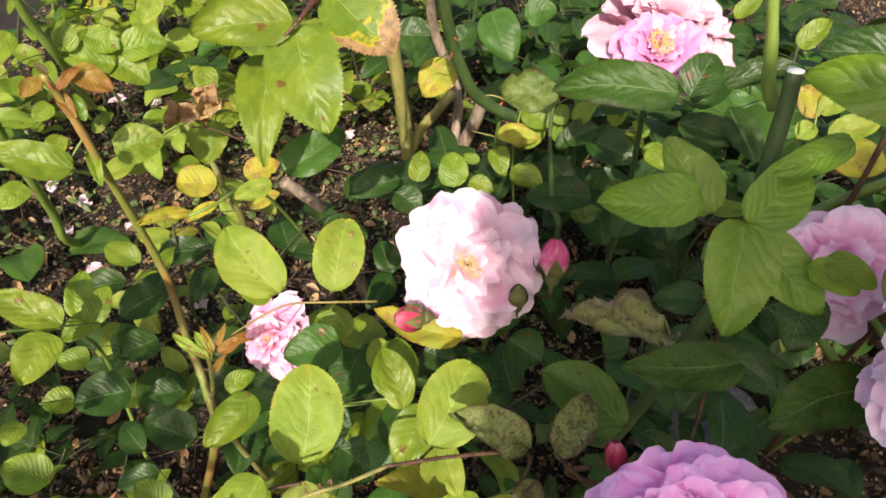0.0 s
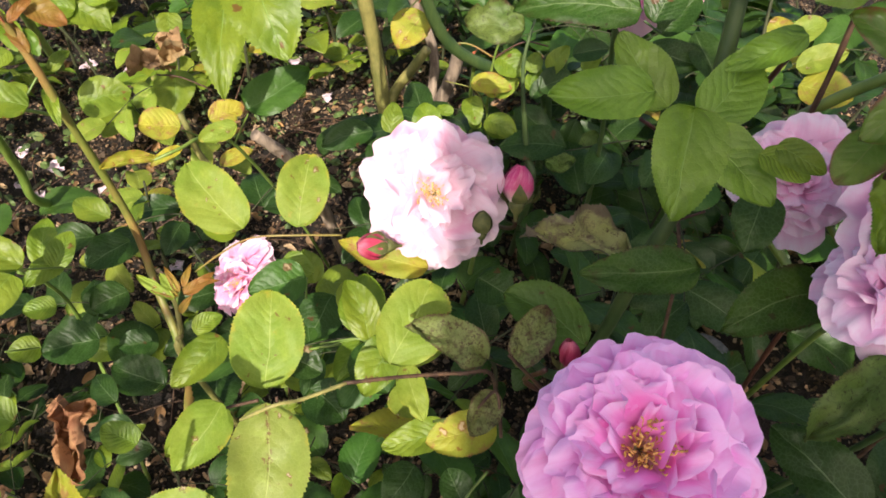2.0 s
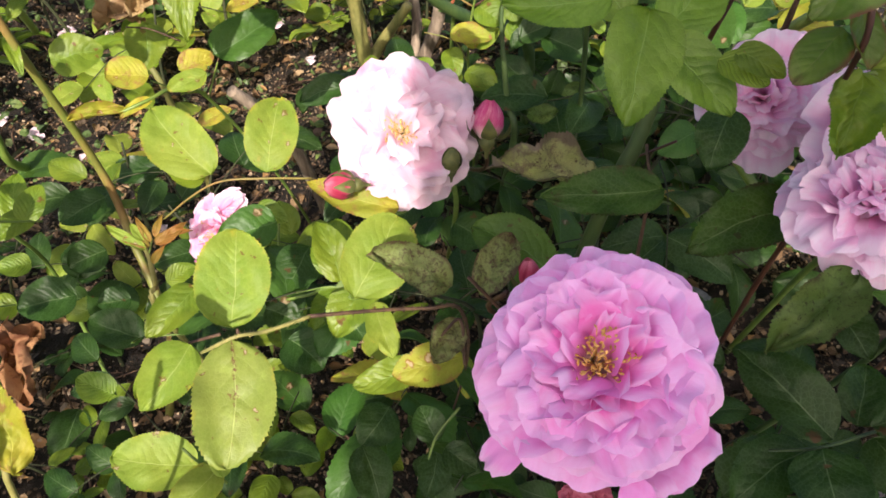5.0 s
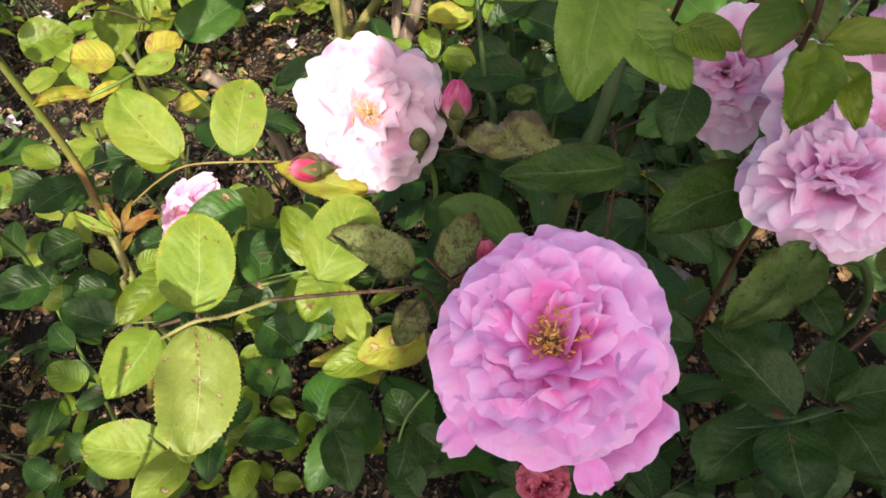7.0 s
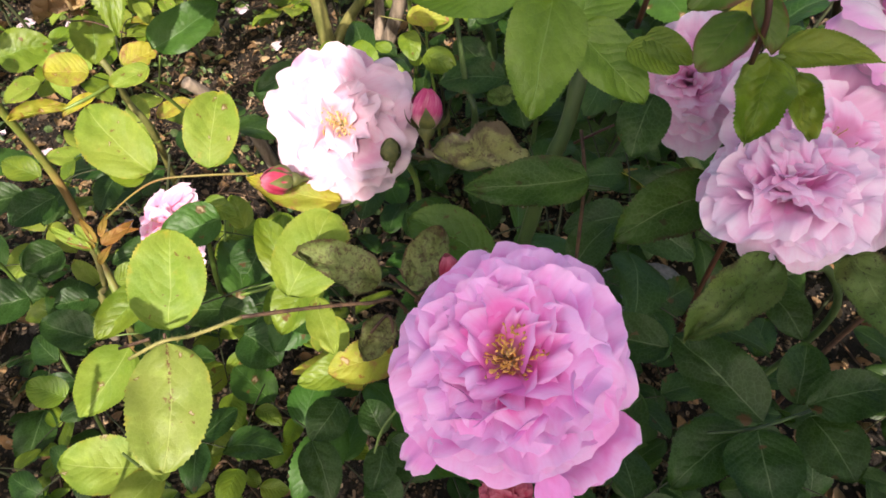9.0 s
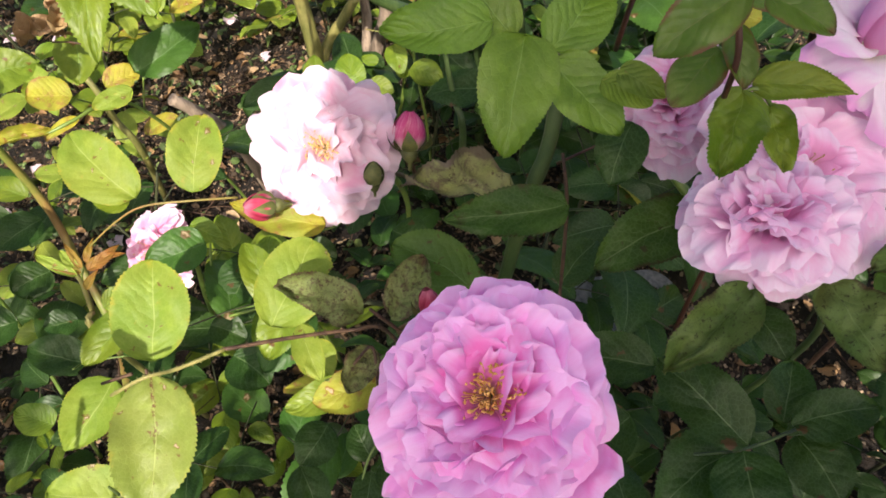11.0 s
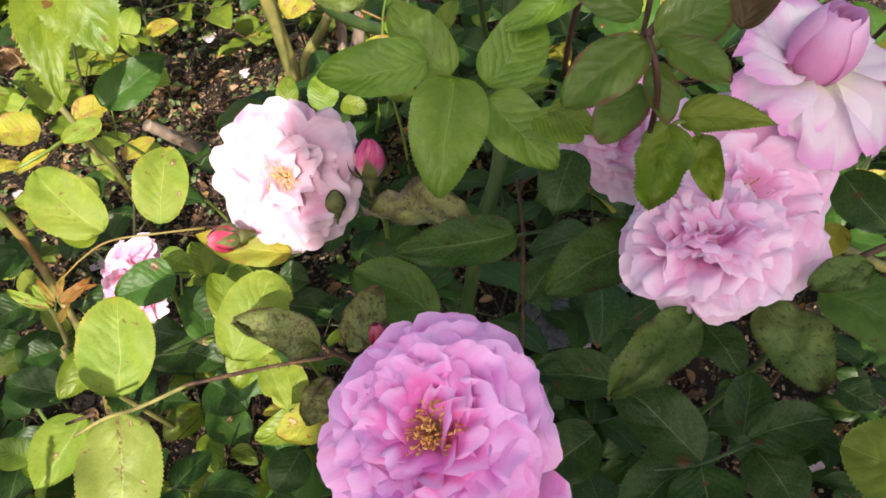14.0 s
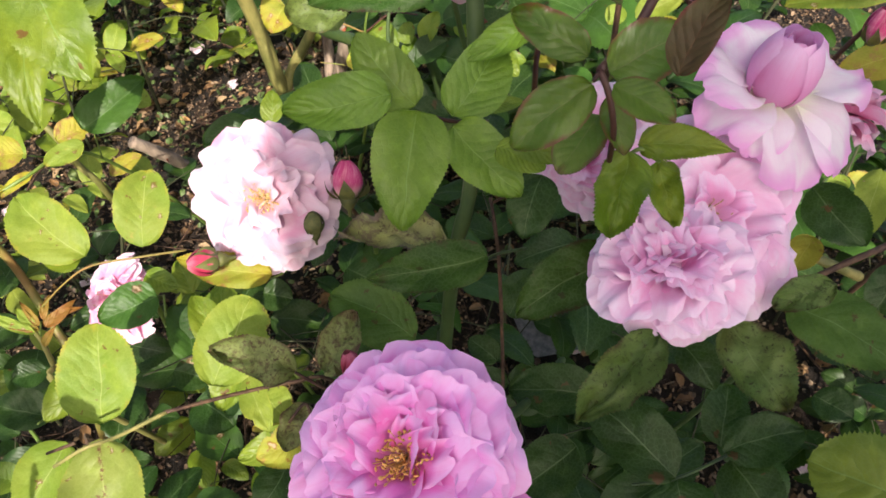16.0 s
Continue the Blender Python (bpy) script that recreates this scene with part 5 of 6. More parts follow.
leaflet(stalk, (-0.0152, 0.1390, 0.3150), (-0.0182, 0.1531, 0.3194), (0.2343, -0.2432, 0.9413), 0.0095, 'lime')

arch = thing('rose_cane', (-0.0600, 1.7500, 0.0000), 'arching rose stem with large toothed spotted leaves', 'rose shoot', 'rose canes')
stem(arch, [(-0.0600, 1.7500, -0.0200), (-0.0600, 1.5000, 0.3500), (-0.0300, 1.0000, 0.5600), (-0.0200, 0.6500, 0.5200), (-0.0278, 0.4408, 0.4812), (-0.0309, 0.4113, 0.4787), (-0.0365, 0.3967, 0.4745)], 0.0032, 0.0014, 'red')
stalk = leaf(arch, [(-0.0365, 0.3967, 0.4745), (-0.0454, 0.3903, 0.4668), (-0.0524, 0.3846, 0.4601)], 0.0011, 'red')
leaflet(stalk, (-0.0409, 0.4012, 0.4723), (-0.0930, 0.3826, 0.4724), (0.2327, -0.6456, 0.7274), 0.0304, 'green')
leaflet(stalk, (-0.0396, 0.4020, 0.4693), (-0.0196, 0.3594, 0.4253), (0.1657, -0.6695, 0.7241), 0.0423, 'green', point=0.65)
leaflet(stalk, (-0.0633, 0.4186, 0.4416), (-0.0628, 0.3631, 0.3977), (0.2421, -0.6002, 0.7624), 0.0327, 'green', point=0.9)
leaflet(stalk, (-0.0243, 0.4279, 0.4799), (0.0161, 0.4050, 0.4528), (0.1069, -0.6754, 0.7296), 0.0420, 'burnt')

behind = thing('rose_cane', (-0.0700, 0.5800, 0.0000), 'rose shoot with yellowing and brown-edged leaves', 'rose shoot', 'rose canes')
stem(behind, [(-0.0700, 0.5800, -0.0200), (-0.1000, 0.5600, 0.1200), (-0.1180, 0.4953, 0.2619), (-0.1219, 0.4478, 0.3051), (-0.1310, 0.4226, 0.3135), (-0.1497, 0.4101, 0.3108)], 0.0018, 0.0012, 'green')
stalk = leaf(behind, [(-0.1180, 0.4953, 0.2619), (-0.0776, 0.4363, 0.3356)], 0.0008, 'green')
leaflet(stalk, (-0.0678, 0.4085, 0.3593), (-0.0271, 0.4399, 0.3717), (0.1489, -0.5254, 0.8377), 0.0298, 'blue', fold=0.25)
leaflet(stalk, (-0.0535, 0.4573, 0.3498), (-0.0360, 0.4505, 0.3420), (0.1403, -0.5701, 0.8095), 0.0161, 'lime')
stalk = leaf(behind, [(-0.1219, 0.4478, 0.3051), (-0.1290, 0.4323, 0.3235)], 0.0008, 'green')
leaflet(stalk, (-0.1248, 0.4238, 0.3328), (-0.1525, 0.4193, 0.3379), (0.2314, -0.4396, 0.8679), 0.0263, 'yellow', point=0.5)
leaflet(stalk, (-0.0860, 0.4308, 0.3305), (-0.1106, 0.4146, 0.3267), (0.2158, -0.5200, 0.8265), 0.0157, 'lime')
leaflet(stalk, (-0.1104, 0.4421, 0.3262), (-0.0864, 0.4560, 0.3293), (0.2088, -0.5396, 0.8156), 0.0200, 'yellow', bite=0.3)
leaflet(stalk, (-0.1459, 0.4130, 0.3123), (-0.1803, 0.3963, 0.3150), (0.2964, -0.4745, 0.8289), 0.0114, 'yellow', fold=0.5, ripple=0.08, crumple=0.06)
leaflet(stalk, (-0.1296, 0.4247, 0.3128), (-0.1492, 0.4065, 0.3083), (0.2632, -0.4888, 0.8318), 0.0088, 'yellow')
stalk = leaf(behind, [(-0.1360, 0.5203, 0.3026), (-0.1580, 0.5194, 0.3146), (-0.1789, 0.5226, 0.3148)], 0.0008, 'brown')
leaflet(stalk, (-0.1823, 0.5647, 0.2943), (-0.1796, 0.5285, 0.2685), (0.2620, -0.5476, 0.7946), 0.0361, 'green')
leaflet(stalk, (-0.1718, 0.5665, 0.3490), (-0.1683, 0.5453, 0.3311), (0.2670, -0.5962, 0.7571), 0.0209, 'green')
leaflet(stalk, (-0.1699, 0.5259, 0.3297), (-0.1936, 0.5076, 0.3253), (0.2874, -0.5613, 0.7761), 0.0175, 'dry', fold=0.9, ripple=0.16, bite=0.3)
leaflet(stalk, (-0.1739, 0.5330, 0.3409), (-0.1502, 0.5303, 0.3307), (0.2642, -0.5820, 0.7690), 0.0193, 'dry', fold=0.8, ripple=0.18, bite=0.4)
leaflet(stalk, (-0.1491, 0.5286, 0.3375), (-0.1662, 0.5104, 0.3297), (0.2622, -0.5746, 0.7753), 0.0142, 'dry', fold=1.0, ripple=0.2)
leaflet(stalk, (-0.1814, 0.5242, 0.3254), (-0.1624, 0.5251, 0.3194), (0.2727, -0.5657, 0.7782), 0.0103, 'dry', fold=0.6, ripple=0.2)
leaflet(stalk, (-0.2897, 0.5693, 0.2511), (-0.2464, 0.5930, 0.2505), (0.2870, -0.5036, 0.8149), 0.0421, 'green')

leftcane = thing('rose_cane', (-0.2600, 0.4200, 0.0000), 'long green rose cane with rusty bark and a red young tip', 'rose cane', 'rose canes')
stem(leftcane, [(-0.2000, 0.3300, -0.0200), (-0.1530, 0.3332, 0.1202), (-0.1648, 0.3646, 0.1431), (-0.1853, 0.4008, 0.1775), (-0.1917, 0.4180, 0.2228), (-0.1952, 0.4203, 0.2721), (-0.1924, 0.4051, 0.3533), (-0.1939, 0.4029, 0.3895), (-0.1978, 0.4034, 0.4149), (-0.2000, 0.4007, 0.4356)], 0.0042, 0.0024, 'rusty', thorns=5)
stalk = leaf(leftcane, [(-0.1934, 0.4031, 0.3893), (-0.2026, 0.3875, 0.3776)], 0.0008, 'green')
leaflet(stalk, (-0.1975, 0.3838, 0.3769), (-0.2408, 0.3780, 0.3962), (0.4092, -0.4840, 0.7735), 0.0249, 'green')
leaflet(stalk, (-0.1897, 0.3975, 0.4063), (-0.2032, 0.4106, 0.4227), (0.3876, -0.5372, 0.7491), 0.0083, 'bronze')
leaflet(stalk, (-0.2017, 0.4002, 0.4335), (-0.2100, 0.3866, 0.4283), (0.4140, -0.5357, 0.7360), 0.0107, 'bronze', ripple=0.06)
leaflet(stalk, (-0.1938, 0.4189, 0.4281), (-0.1706, 0.4179, 0.4158), (0.3673, -0.5622, 0.7410), 0.0166, 'bronze', fold=0.4, ripple=0.06)
leaflet(stalk, (-0.1966, 0.4009, 0.4355), (-0.2039, 0.4035, 0.4415), (0.4070, -0.5525, 0.7274), 0.0049, 'plum')
leaflet(stalk, (-0.1963, 0.4012, 0.4245), (-0.1863, 0.4171, 0.4312), (0.3863, -0.5546, 0.7370), 0.0065, 'bronze')
leaflet(stalk, (-0.1861, 0.3991, 0.4032), (-0.1943, 0.4115, 0.4162), (0.3768, -0.5376, 0.7544), 0.0074, 'red')
leaflet(stalk, (-0.1931, 0.4123, 0.3851), (-0.1834, 0.4275, 0.3912), (0.3563, -0.5339, 0.7668), 0.0087, 'green')
leaflet(stalk, (-0.1983, 0.4109, 0.3753), (-0.1885, 0.3894, 0.3572), (0.3592, -0.4982, 0.7892), 0.0091, 'green')
stem(leftcane, [(-0.1924, 0.4051, 0.3533), (-0.2134, 0.3890, 0.3714), (-0.2440, 0.3722, 0.3837)], 0.0014, 0.0010, 'green')

canes2 = thing('rose_cane', (-0.3600, 0.6600, 0.0000), 'green rose canes with a leafy top behind', 'rose cane', 'rose canes')
stem(canes2, [(-0.4200, 0.7200, -0.0200), (-0.3806, 0.5640, 0.1240), (-0.3652, 0.5414, 0.1883), (-0.3455, 0.5160, 0.2480), (-0.3369, 0.5020, 0.2983), (-0.3244, 0.4883, 0.3481)], 0.0050, 0.0040, 'green')
stem(canes2, [(-0.4381, 0.7878, 0.1590), (-0.3958, 0.7188, 0.2200), (-0.3277, 0.6128, 0.3030), (-0.2788, 0.5365, 0.3686), (-0.2727, 0.5124, 0.4160), (-0.2674, 0.5028, 0.4438)], 0.0048, 0.0032, 'green')
stem(canes2, [(-0.2200, 0.6400, -0.0200), (-0.1826, 0.5762, 0.1472), (-0.1908, 0.5723, 0.1944), (-0.1932, 0.5720, 0.2288), (-0.2178, 0.5909, 0.2706)], 0.0040, 0.0030, 'olive')
stalk = leaf(canes2, [(-0.2797, 0.5367, 0.3700), (-0.2600, 0.5463, 0.3637), (-0.2287, 0.5628, 0.3596)], 0.0008, 'green')
leaflet(stalk, (-0.2370, 0.5425, 0.3626), (-0.2750, 0.5351, 0.3761), (0.3706, -0.5759, 0.7287), 0.0257, 'green')
leaflet(stalk, (-0.2338, 0.5526, 0.3692), (-0.2005, 0.5710, 0.3697), (0.3239, -0.6035, 0.7287), 0.0284, 'green')
leaflet(stalk, (-0.2464, 0.5496, 0.3648), (-0.2144, 0.5429, 0.3450), (0.3373, -0.5809, 0.7408), 0.0302, 'green')
leaflet(stalk, (-0.2582, 0.5505, 0.3851), (-0.2332, 0.5503, 0.3725), (0.3597, -0.5926, 0.7207), 0.0247, 'green')
leaflet(stalk, (-0.2653, 0.5317, 0.3796), (-0.2716, 0.5512, 0.3991), (0.3891, -0.5849, 0.7117), 0.0176, 'green')
leaflet(stalk, (-0.1870, 0.6054, 0.3547), (-0.2162, 0.5931, 0.3559), (0.2911, -0.6186, 0.7298), 0.0231, 'lime')
leaflet(stalk, (-0.1996, 0.5814, 0.4062), (-0.2108, 0.5594, 0.3916), (0.3184, -0.6316, 0.7069), 0.0196, 'lime')
leaflet(stalk, (-0.2839, 0.5072, 0.3450), (-0.2932, 0.4911, 0.3389), (0.4040, -0.5213, 0.7517), 0.0155, 'green')
leaflet(stalk, (-0.2796, 0.4966, 0.3215), (-0.2859, 0.4731, 0.3095), (0.3922, -0.4981, 0.7733), 0.0168, 'green')
leaflet(stalk, (-0.2844, 0.4385, 0.3138), (-0.2990, 0.4164, 0.3091), (0.4190, -0.4482, 0.7897), 0.0198, 'green')
leaflet(stalk, (-0.2576, 0.4679, 0.4272), (-0.2681, 0.4402, 0.4123), (0.4377, -0.5480, 0.7129), 0.0197, 'green')

lowleft = thing('rose_cane', (-0.2200, 0.3000, 0.0000), 'low rose shoot with small green leaves', 'rose shoot', 'rose canes')
stem(lowleft, [(-0.2200, 0.3000, -0.0200), (-0.2530, 0.3776, 0.1462), (-0.2245, 0.3410, 0.2545), (-0.2214, 0.3242, 0.2832)], 0.0020, 0.0012, 'green')
stalk = leaf(lowleft, [(-0.1946, 0.3374, 0.2738), (-0.2082, 0.3157, 0.2960), (-0.2296, 0.2884, 0.3234)], 0.0008, 'green')
leaflet(stalk, (-0.1997, 0.3088, 0.3070), (-0.2422, 0.3139, 0.3292), (0.3958, -0.3649, 0.8427), 0.0235, 'green')
leaflet(stalk, (-0.2291, 0.3527, 0.2578), (-0.2323, 0.3856, 0.2744), (0.3599, -0.3907, 0.8473), 0.0207, 'green')
leaflet(stalk, (-0.2028, 0.3322, 0.2788), (-0.1968, 0.3583, 0.2882), (0.3411, -0.3867, 0.8568), 0.0185, 'green')
leaflet(stalk, (-0.2000, 0.3392, 0.2778), (-0.2176, 0.3176, 0.2759), (0.3522, -0.3627, 0.8628), 0.0179, 'green')
leaflet(stalk, (-0.1983, 0.2960, 0.3137), (-0.2059, 0.2641, 0.3049), (0.3791, -0.3285, 0.8651), 0.0253, 'green')
leaflet(stalk, (-0.1885, 0.4017, 0.2343), (-0.2154, 0.3756, 0.2319), (0.3073, -0.3975, 0.8646), 0.0296, 'dark')
stalk = leaf(lowleft, [(-0.2200, 0.3387, 0.1814), (-0.2377, 0.3155, 0.2051), (-0.2456, 0.2971, 0.2270)], 0.0008, 'green')
leaflet(stalk, (-0.2608, 0.4124, 0.1135), (-0.2645, 0.4445, 0.1279), (0.3196, -0.3573, 0.8776), 0.0371, 'dark')
leaflet(stalk, (-0.2095, 0.3965, 0.1739), (-0.2349, 0.3768, 0.1745), (0.3023, -0.3602, 0.8825), 0.0310, 'dark')
leaflet(stalk, (-0.2308, 0.3445, 0.2204), (-0.2512, 0.3344, 0.2248), (0.3526, -0.3367, 0.8731), 0.0191, 'green')
leaflet(stalk, (-0.2364, 0.3152, 0.2058), (-0.2563, 0.3061, 0.2107), (0.3568, -0.3001, 0.8847), 0.0212, 'green')
leaflet(stalk, (-0.1980, 0.3263, 0.2020), (-0.2325, 0.3084, 0.2082), (0.3239, -0.3120, 0.8932), 0.0350, 'dark')
leaflet(stalk, (-0.2058, 0.3871, 0.1417), (-0.2152, 0.3468, 0.1301), (0.2793, -0.3255, 0.9033), 0.0422, 'dark')
leaflet(stalk, (-0.1764, 0.3498, 0.1659), (-0.2002, 0.3410, 0.1699), (0.2749, -0.3267, 0.9043), 0.0243, 'dark')
stalk = leaf(lowleft, [(-0.1054, 0.2916, 0.1995), (-0.1315, 0.2849, 0.2062), (-0.1306, 0.2699, 0.2222)], 0.0008, 'green')
leaflet(stalk, (-0.1309, 0.2824, 0.2085), (-0.1677, 0.2903, 0.2216), (0.2638, -0.2970, 0.9177), 0.0285, 'dark')
leaflet(stalk, (-0.0800, 0.2897, 0.2589), (-0.1052, 0.2540, 0.2526), (0.2138, -0.3123, 0.9256), 0.0252, 'green')
leaflet(stalk, (-0.1270, 0.2277, 0.2274), (-0.1498, 0.2353, 0.2359), (0.2680, -0.2421, 0.9325), 0.0201, 'green')
leaflet(stalk, (-0.1998, 0.2324, 0.2454), (-0.2265, 0.2364, 0.2573), (0.3648, -0.2407, 0.8994), 0.0247, 'green')
leaflet(stalk, (-0.2200, 0.2590, 0.2677), (-0.2260, 0.2442, 0.2658), (0.3813, -0.2662, 0.8853), 0.0143, 'green')

small = thing('rose_cane', (-0.1000, 0.4000, 0.0000), 'small pink-and-white crumpled rose half hidden by leaves', 'rose', 'rose canes')
stem(small, [(-0.1000, 0.4000, -0.0200), (-0.0850, 0.3800, 0.1200), (-0.0600, 0.3540, 0.2320)], 0.0025, 0.0018, 'green')
flower(small, (-0.0790, 0.3500, 0.2450), (-0.50, -0.50, 0.70), 0.0365, 'candy', LOOSE, 31, 20, label='pink-and-white crumpled flower', wild=16.0, stagger=0.32)
stalk = leaf(small, [(-0.0186, 0.2936, 0.2959), (-0.0186, 0.3048, 0.3038)], 0.0008, 'green')
leaflet(stalk, (-0.0161, 0.2957, 0.3149), (-0.0489, 0.2829, 0.3147), (0.1327, -0.3590, 0.9239), 0.0280, 'blue')
leaflet(stalk, (-0.0407, 0.3342, 0.2906), (-0.0198, 0.3255, 0.2837), (0.1259, -0.4124, 0.9023), 0.0164, 'green')
stem(small, [(-0.1200, 0.3400, -0.0200), (-0.1135, 0.2904, 0.2259), (-0.1112, 0.2966, 0.2533), (-0.1105, 0.3039, 0.2768), (-0.1163, 0.3087, 0.2893)], 0.0026, 0.0012, 'olive')
stalk = leaf(small, [(-0.1098, 0.3041, 0.2766), (-0.1061, 0.3096, 0.2853)], 0.0008, 'green')
leaflet(stalk, (-0.1079, 0.3013, 0.2840), (-0.1326, 0.3119, 0.2956), (0.2588, -0.3709, 0.8919), 0.0072, 'lime')
leaflet(stalk, (-0.1078, 0.3049, 0.2853), (-0.1193, 0.3159, 0.2932), (0.2487, -0.3765, 0.8924), 0.0064, 'lime')
leaflet(stalk, (-0.1039, 0.3066, 0.2830), (-0.0865, 0.3239, 0.2861), (0.2208, -0.3827, 0.8971), 0.0087, 'bronze', fold=0.5, point=1.1)
leaflet(stalk, (-0.1044, 0.2955, 0.2762), (-0.0987, 0.3089, 0.2801), (0.2294, -0.3619, 0.9035), 0.0053, 'bronze', fold=0.5, point=1.1)
leaflet(stalk, (-0.1029, 0.3107, 0.2840), (-0.0822, 0.3194, 0.2827), (0.2167, -0.3822, 0.8983), 0.0063, 'bronze', fold=0.5, point=1.1)
leaflet(stalk, (-0.1058, 0.3060, 0.2857), (-0.1175, 0.3207, 0.2952), (0.2460, -0.3812, 0.8912), 0.0053, 'bronze', fold=0.5, point=1.1)
leaflet(stalk, (-0.1065, 0.3045, 0.2840), (-0.1273, 0.3064, 0.2907), (0.2536, -0.3687, 0.8943), 0.0052, 'bronze', fold=0.5, point=1.1)
leaflet(stalk, (-0.1044, 0.3100, 0.2867), (-0.1010, 0.3257, 0.2927), (0.2325, -0.3877, 0.8920), 0.0049, 'bronze', fold=0.5, point=1.1)
leaflet(stalk, (-0.1002, 0.2932, 0.2593), (-0.0836, 0.3065, 0.2607), (0.2093, -0.3488, 0.9135), 0.0144, 'green')

midlow = thing('rose_cane', (0.0300, 0.3600, 0.0000), 'shaded rose shoot with dark green leaves', 'rose shoot', 'rose canes')
stem(midlow, [(0.0300, 0.3600, -0.0200), (0.0277, 0.3246, 0.1559), (0.0151, 0.2974, 0.2453), (-0.0095, 0.2984, 0.2372), (-0.0268, 0.3001, 0.2295)], 0.0018, 0.0010, 'green')
stalk = leaf(midlow, [(0.0310, 0.2927, 0.2297), (0.0136, 0.2921, 0.2540), (-0.0160, 0.2929, 0.2468)], 0.0008, 'green')
leaflet(stalk, (0.0170, 0.2702, 0.2913), (0.0194, 0.3062, 0.3060), (0.0568, -0.3797, 0.9234), 0.0293, 'green')
leaflet(stalk, (0.0150, 0.2922, 0.2496), (0.0322, 0.2595, 0.2377), (0.0426, -0.3219, 0.9458), 0.0350, 'dark')
leaflet(stalk, (0.0102, 0.2985, 0.2433), (-0.0034, 0.2707, 0.2347), (0.0716, -0.3284, 0.9418), 0.0198, 'green')
leaflet(stalk, (-0.0283, 0.3509, 0.2429), (-0.0390, 0.3741, 0.2550), (0.1180, -0.4159, 0.9017), 0.0189, 'green')
leaflet(stalk, (0.0042, 0.3392, 0.2599), (-0.0046, 0.3195, 0.2522), (0.0762, -0.3908, 0.9173), 0.0165, 'lime')
leaflet(stalk, (0.0342, 0.3221, 0.2711), (0.0542, 0.3154, 0.2680), (0.0124, -0.3916, 0.9201), 0.0224, 'dark')
leaflet(stalk, (0.0933, 0.3290, 0.2774), (0.1163, 0.3139, 0.2729), (-0.0795, -0.3969, 0.9144), 0.0293, 'dark')
leaflet(stalk, (0.0416, 0.2417, 0.2794), (0.0557, 0.2236, 0.2739), (0.0061, -0.2884, 0.9575), 0.0232, 'lime')
leaflet(stalk, (-0.0161, 0.3492, 0.2311), (-0.0302, 0.3158, 0.2193), (0.1025, -0.3702, 0.9233), 0.0348, 'dark')
leaflet(stalk, (-0.0253, 0.2776, 0.2137), (0.0006, 0.2572, 0.2051), (0.0898, -0.2891, 0.9531), 0.0344, 'dark')
leaflet(stalk, (-0.0467, 0.3057, 0.2112), (-0.0205, 0.2961, 0.2046), (0.1155, -0.3249, 0.9387), 0.0245, 'dark')

back = thing('rose_cane', (-0.0100, 0.8000, 0.0000), 'old rose canes with olive bark and grey wood', 'rose cane', 'rose canes')
stem(back, [(-0.0100, 0.7800, -0.0200), (-0.0073, 0.7893, 0.0322), (-0.0108, 0.7861, 0.0767), (-0.0155, 0.7870, 0.1293), (-0.0210, 0.7917, 0.1925), (-0.0273, 0.7816, 0.2574), (-0.0311, 0.7763, 0.2924)], 0.0112, 0.0085, 'olive', thorns=4)
stem(back, [(-0.0119, 0.7876, 0.0954), (0.0048, 0.7987, 0.1264), (0.0284, 0.7979, 0.1595), (0.0472, 0.7932, 0.1889)], 0.0080, 0.0060, 'olive')
stem(back, [(0.0700, 0.7800, -0.0200), (0.0493, 0.7915, 0.0639), (0.0643, 0.7892, 0.1109), (0.0815, 0.7776, 0.1652), (0.0872, 0.7741, 0.1974)], 0.0110, 0.0080, 'wood')
stem(back, [(0.0488, 0.7959, 0.0860), (0.0548, 0.8254, 0.1650), (0.0240, 0.8194, 0.2580), (0.0185, 0.7953, 0.3256)], 0.0070, 0.0060, 'wood')
stem(back, [(-0.0500, 0.5900, -0.0200), (-0.0780, 0.5860, 0.1300), (-0.0950, 0.5790, 0.1750), (-0.1110, 0.5690, 0.2050), (-0.1218, 0.5616, 0.2232)], 0.0075, 0.0060, 'wood', thorns=2, label='broken grey wooden stub')
stem(back, [(0.1600, 0.6200, -0.0200), (0.1588, 0.5285, 0.1854), (0.1507, 0.5374, 0.2233), (0.1448, 0.5433, 0.2608), (0.1400, 0.5560, 0.3100), (0.1480, 0.5700, 0.3450)], 0.0045, 0.0012, 'dark')

thorny = thing('rose_cane', (0.1200, 0.7200, 0.0000), 'dark green rose cane set with red thorns', 'rose cane', 'rose canes')
stem(thorny, [(0.2000, 0.7200, -0.0200), (0.1850, 0.6577, 0.2050), (0.1337, 0.6361, 0.2490), (0.0945, 0.6130, 0.2805), (0.0703, 0.5969, 0.3093), (0.0542, 0.5851, 0.3482), (0.0438, 0.5733, 0.3910), (0.0374, 0.5579, 0.4306)], 0.0066, 0.0052, 'dark', thorns=12)
stem(thorny, [(0.0600, 0.6800, -0.0200), (0.0997, 0.6756, 0.1293), (0.0983, 0.6444, 0.2201), (0.0998, 0.6212, 0.2754)], 0.0025, 0.0020, 'green')
stalk = leaf(thorny, [(0.0477, 0.6073, 0.3473), (0.0301, 0.6546, 0.3094)], 0.0008, 'green')
leaflet(stalk, (0.0472, 0.6967, 0.2853), (0.0186, 0.6642, 0.2621), (0.0187, -0.5930, 0.8050), 0.0404, 'yellow')
leaflet(stalk, (-0.0084, 0.6475, 0.3429), (0.0260, 0.6488, 0.3418), (0.0497, -0.6706, 0.7402), 0.0350, 'dark', point=0.5)
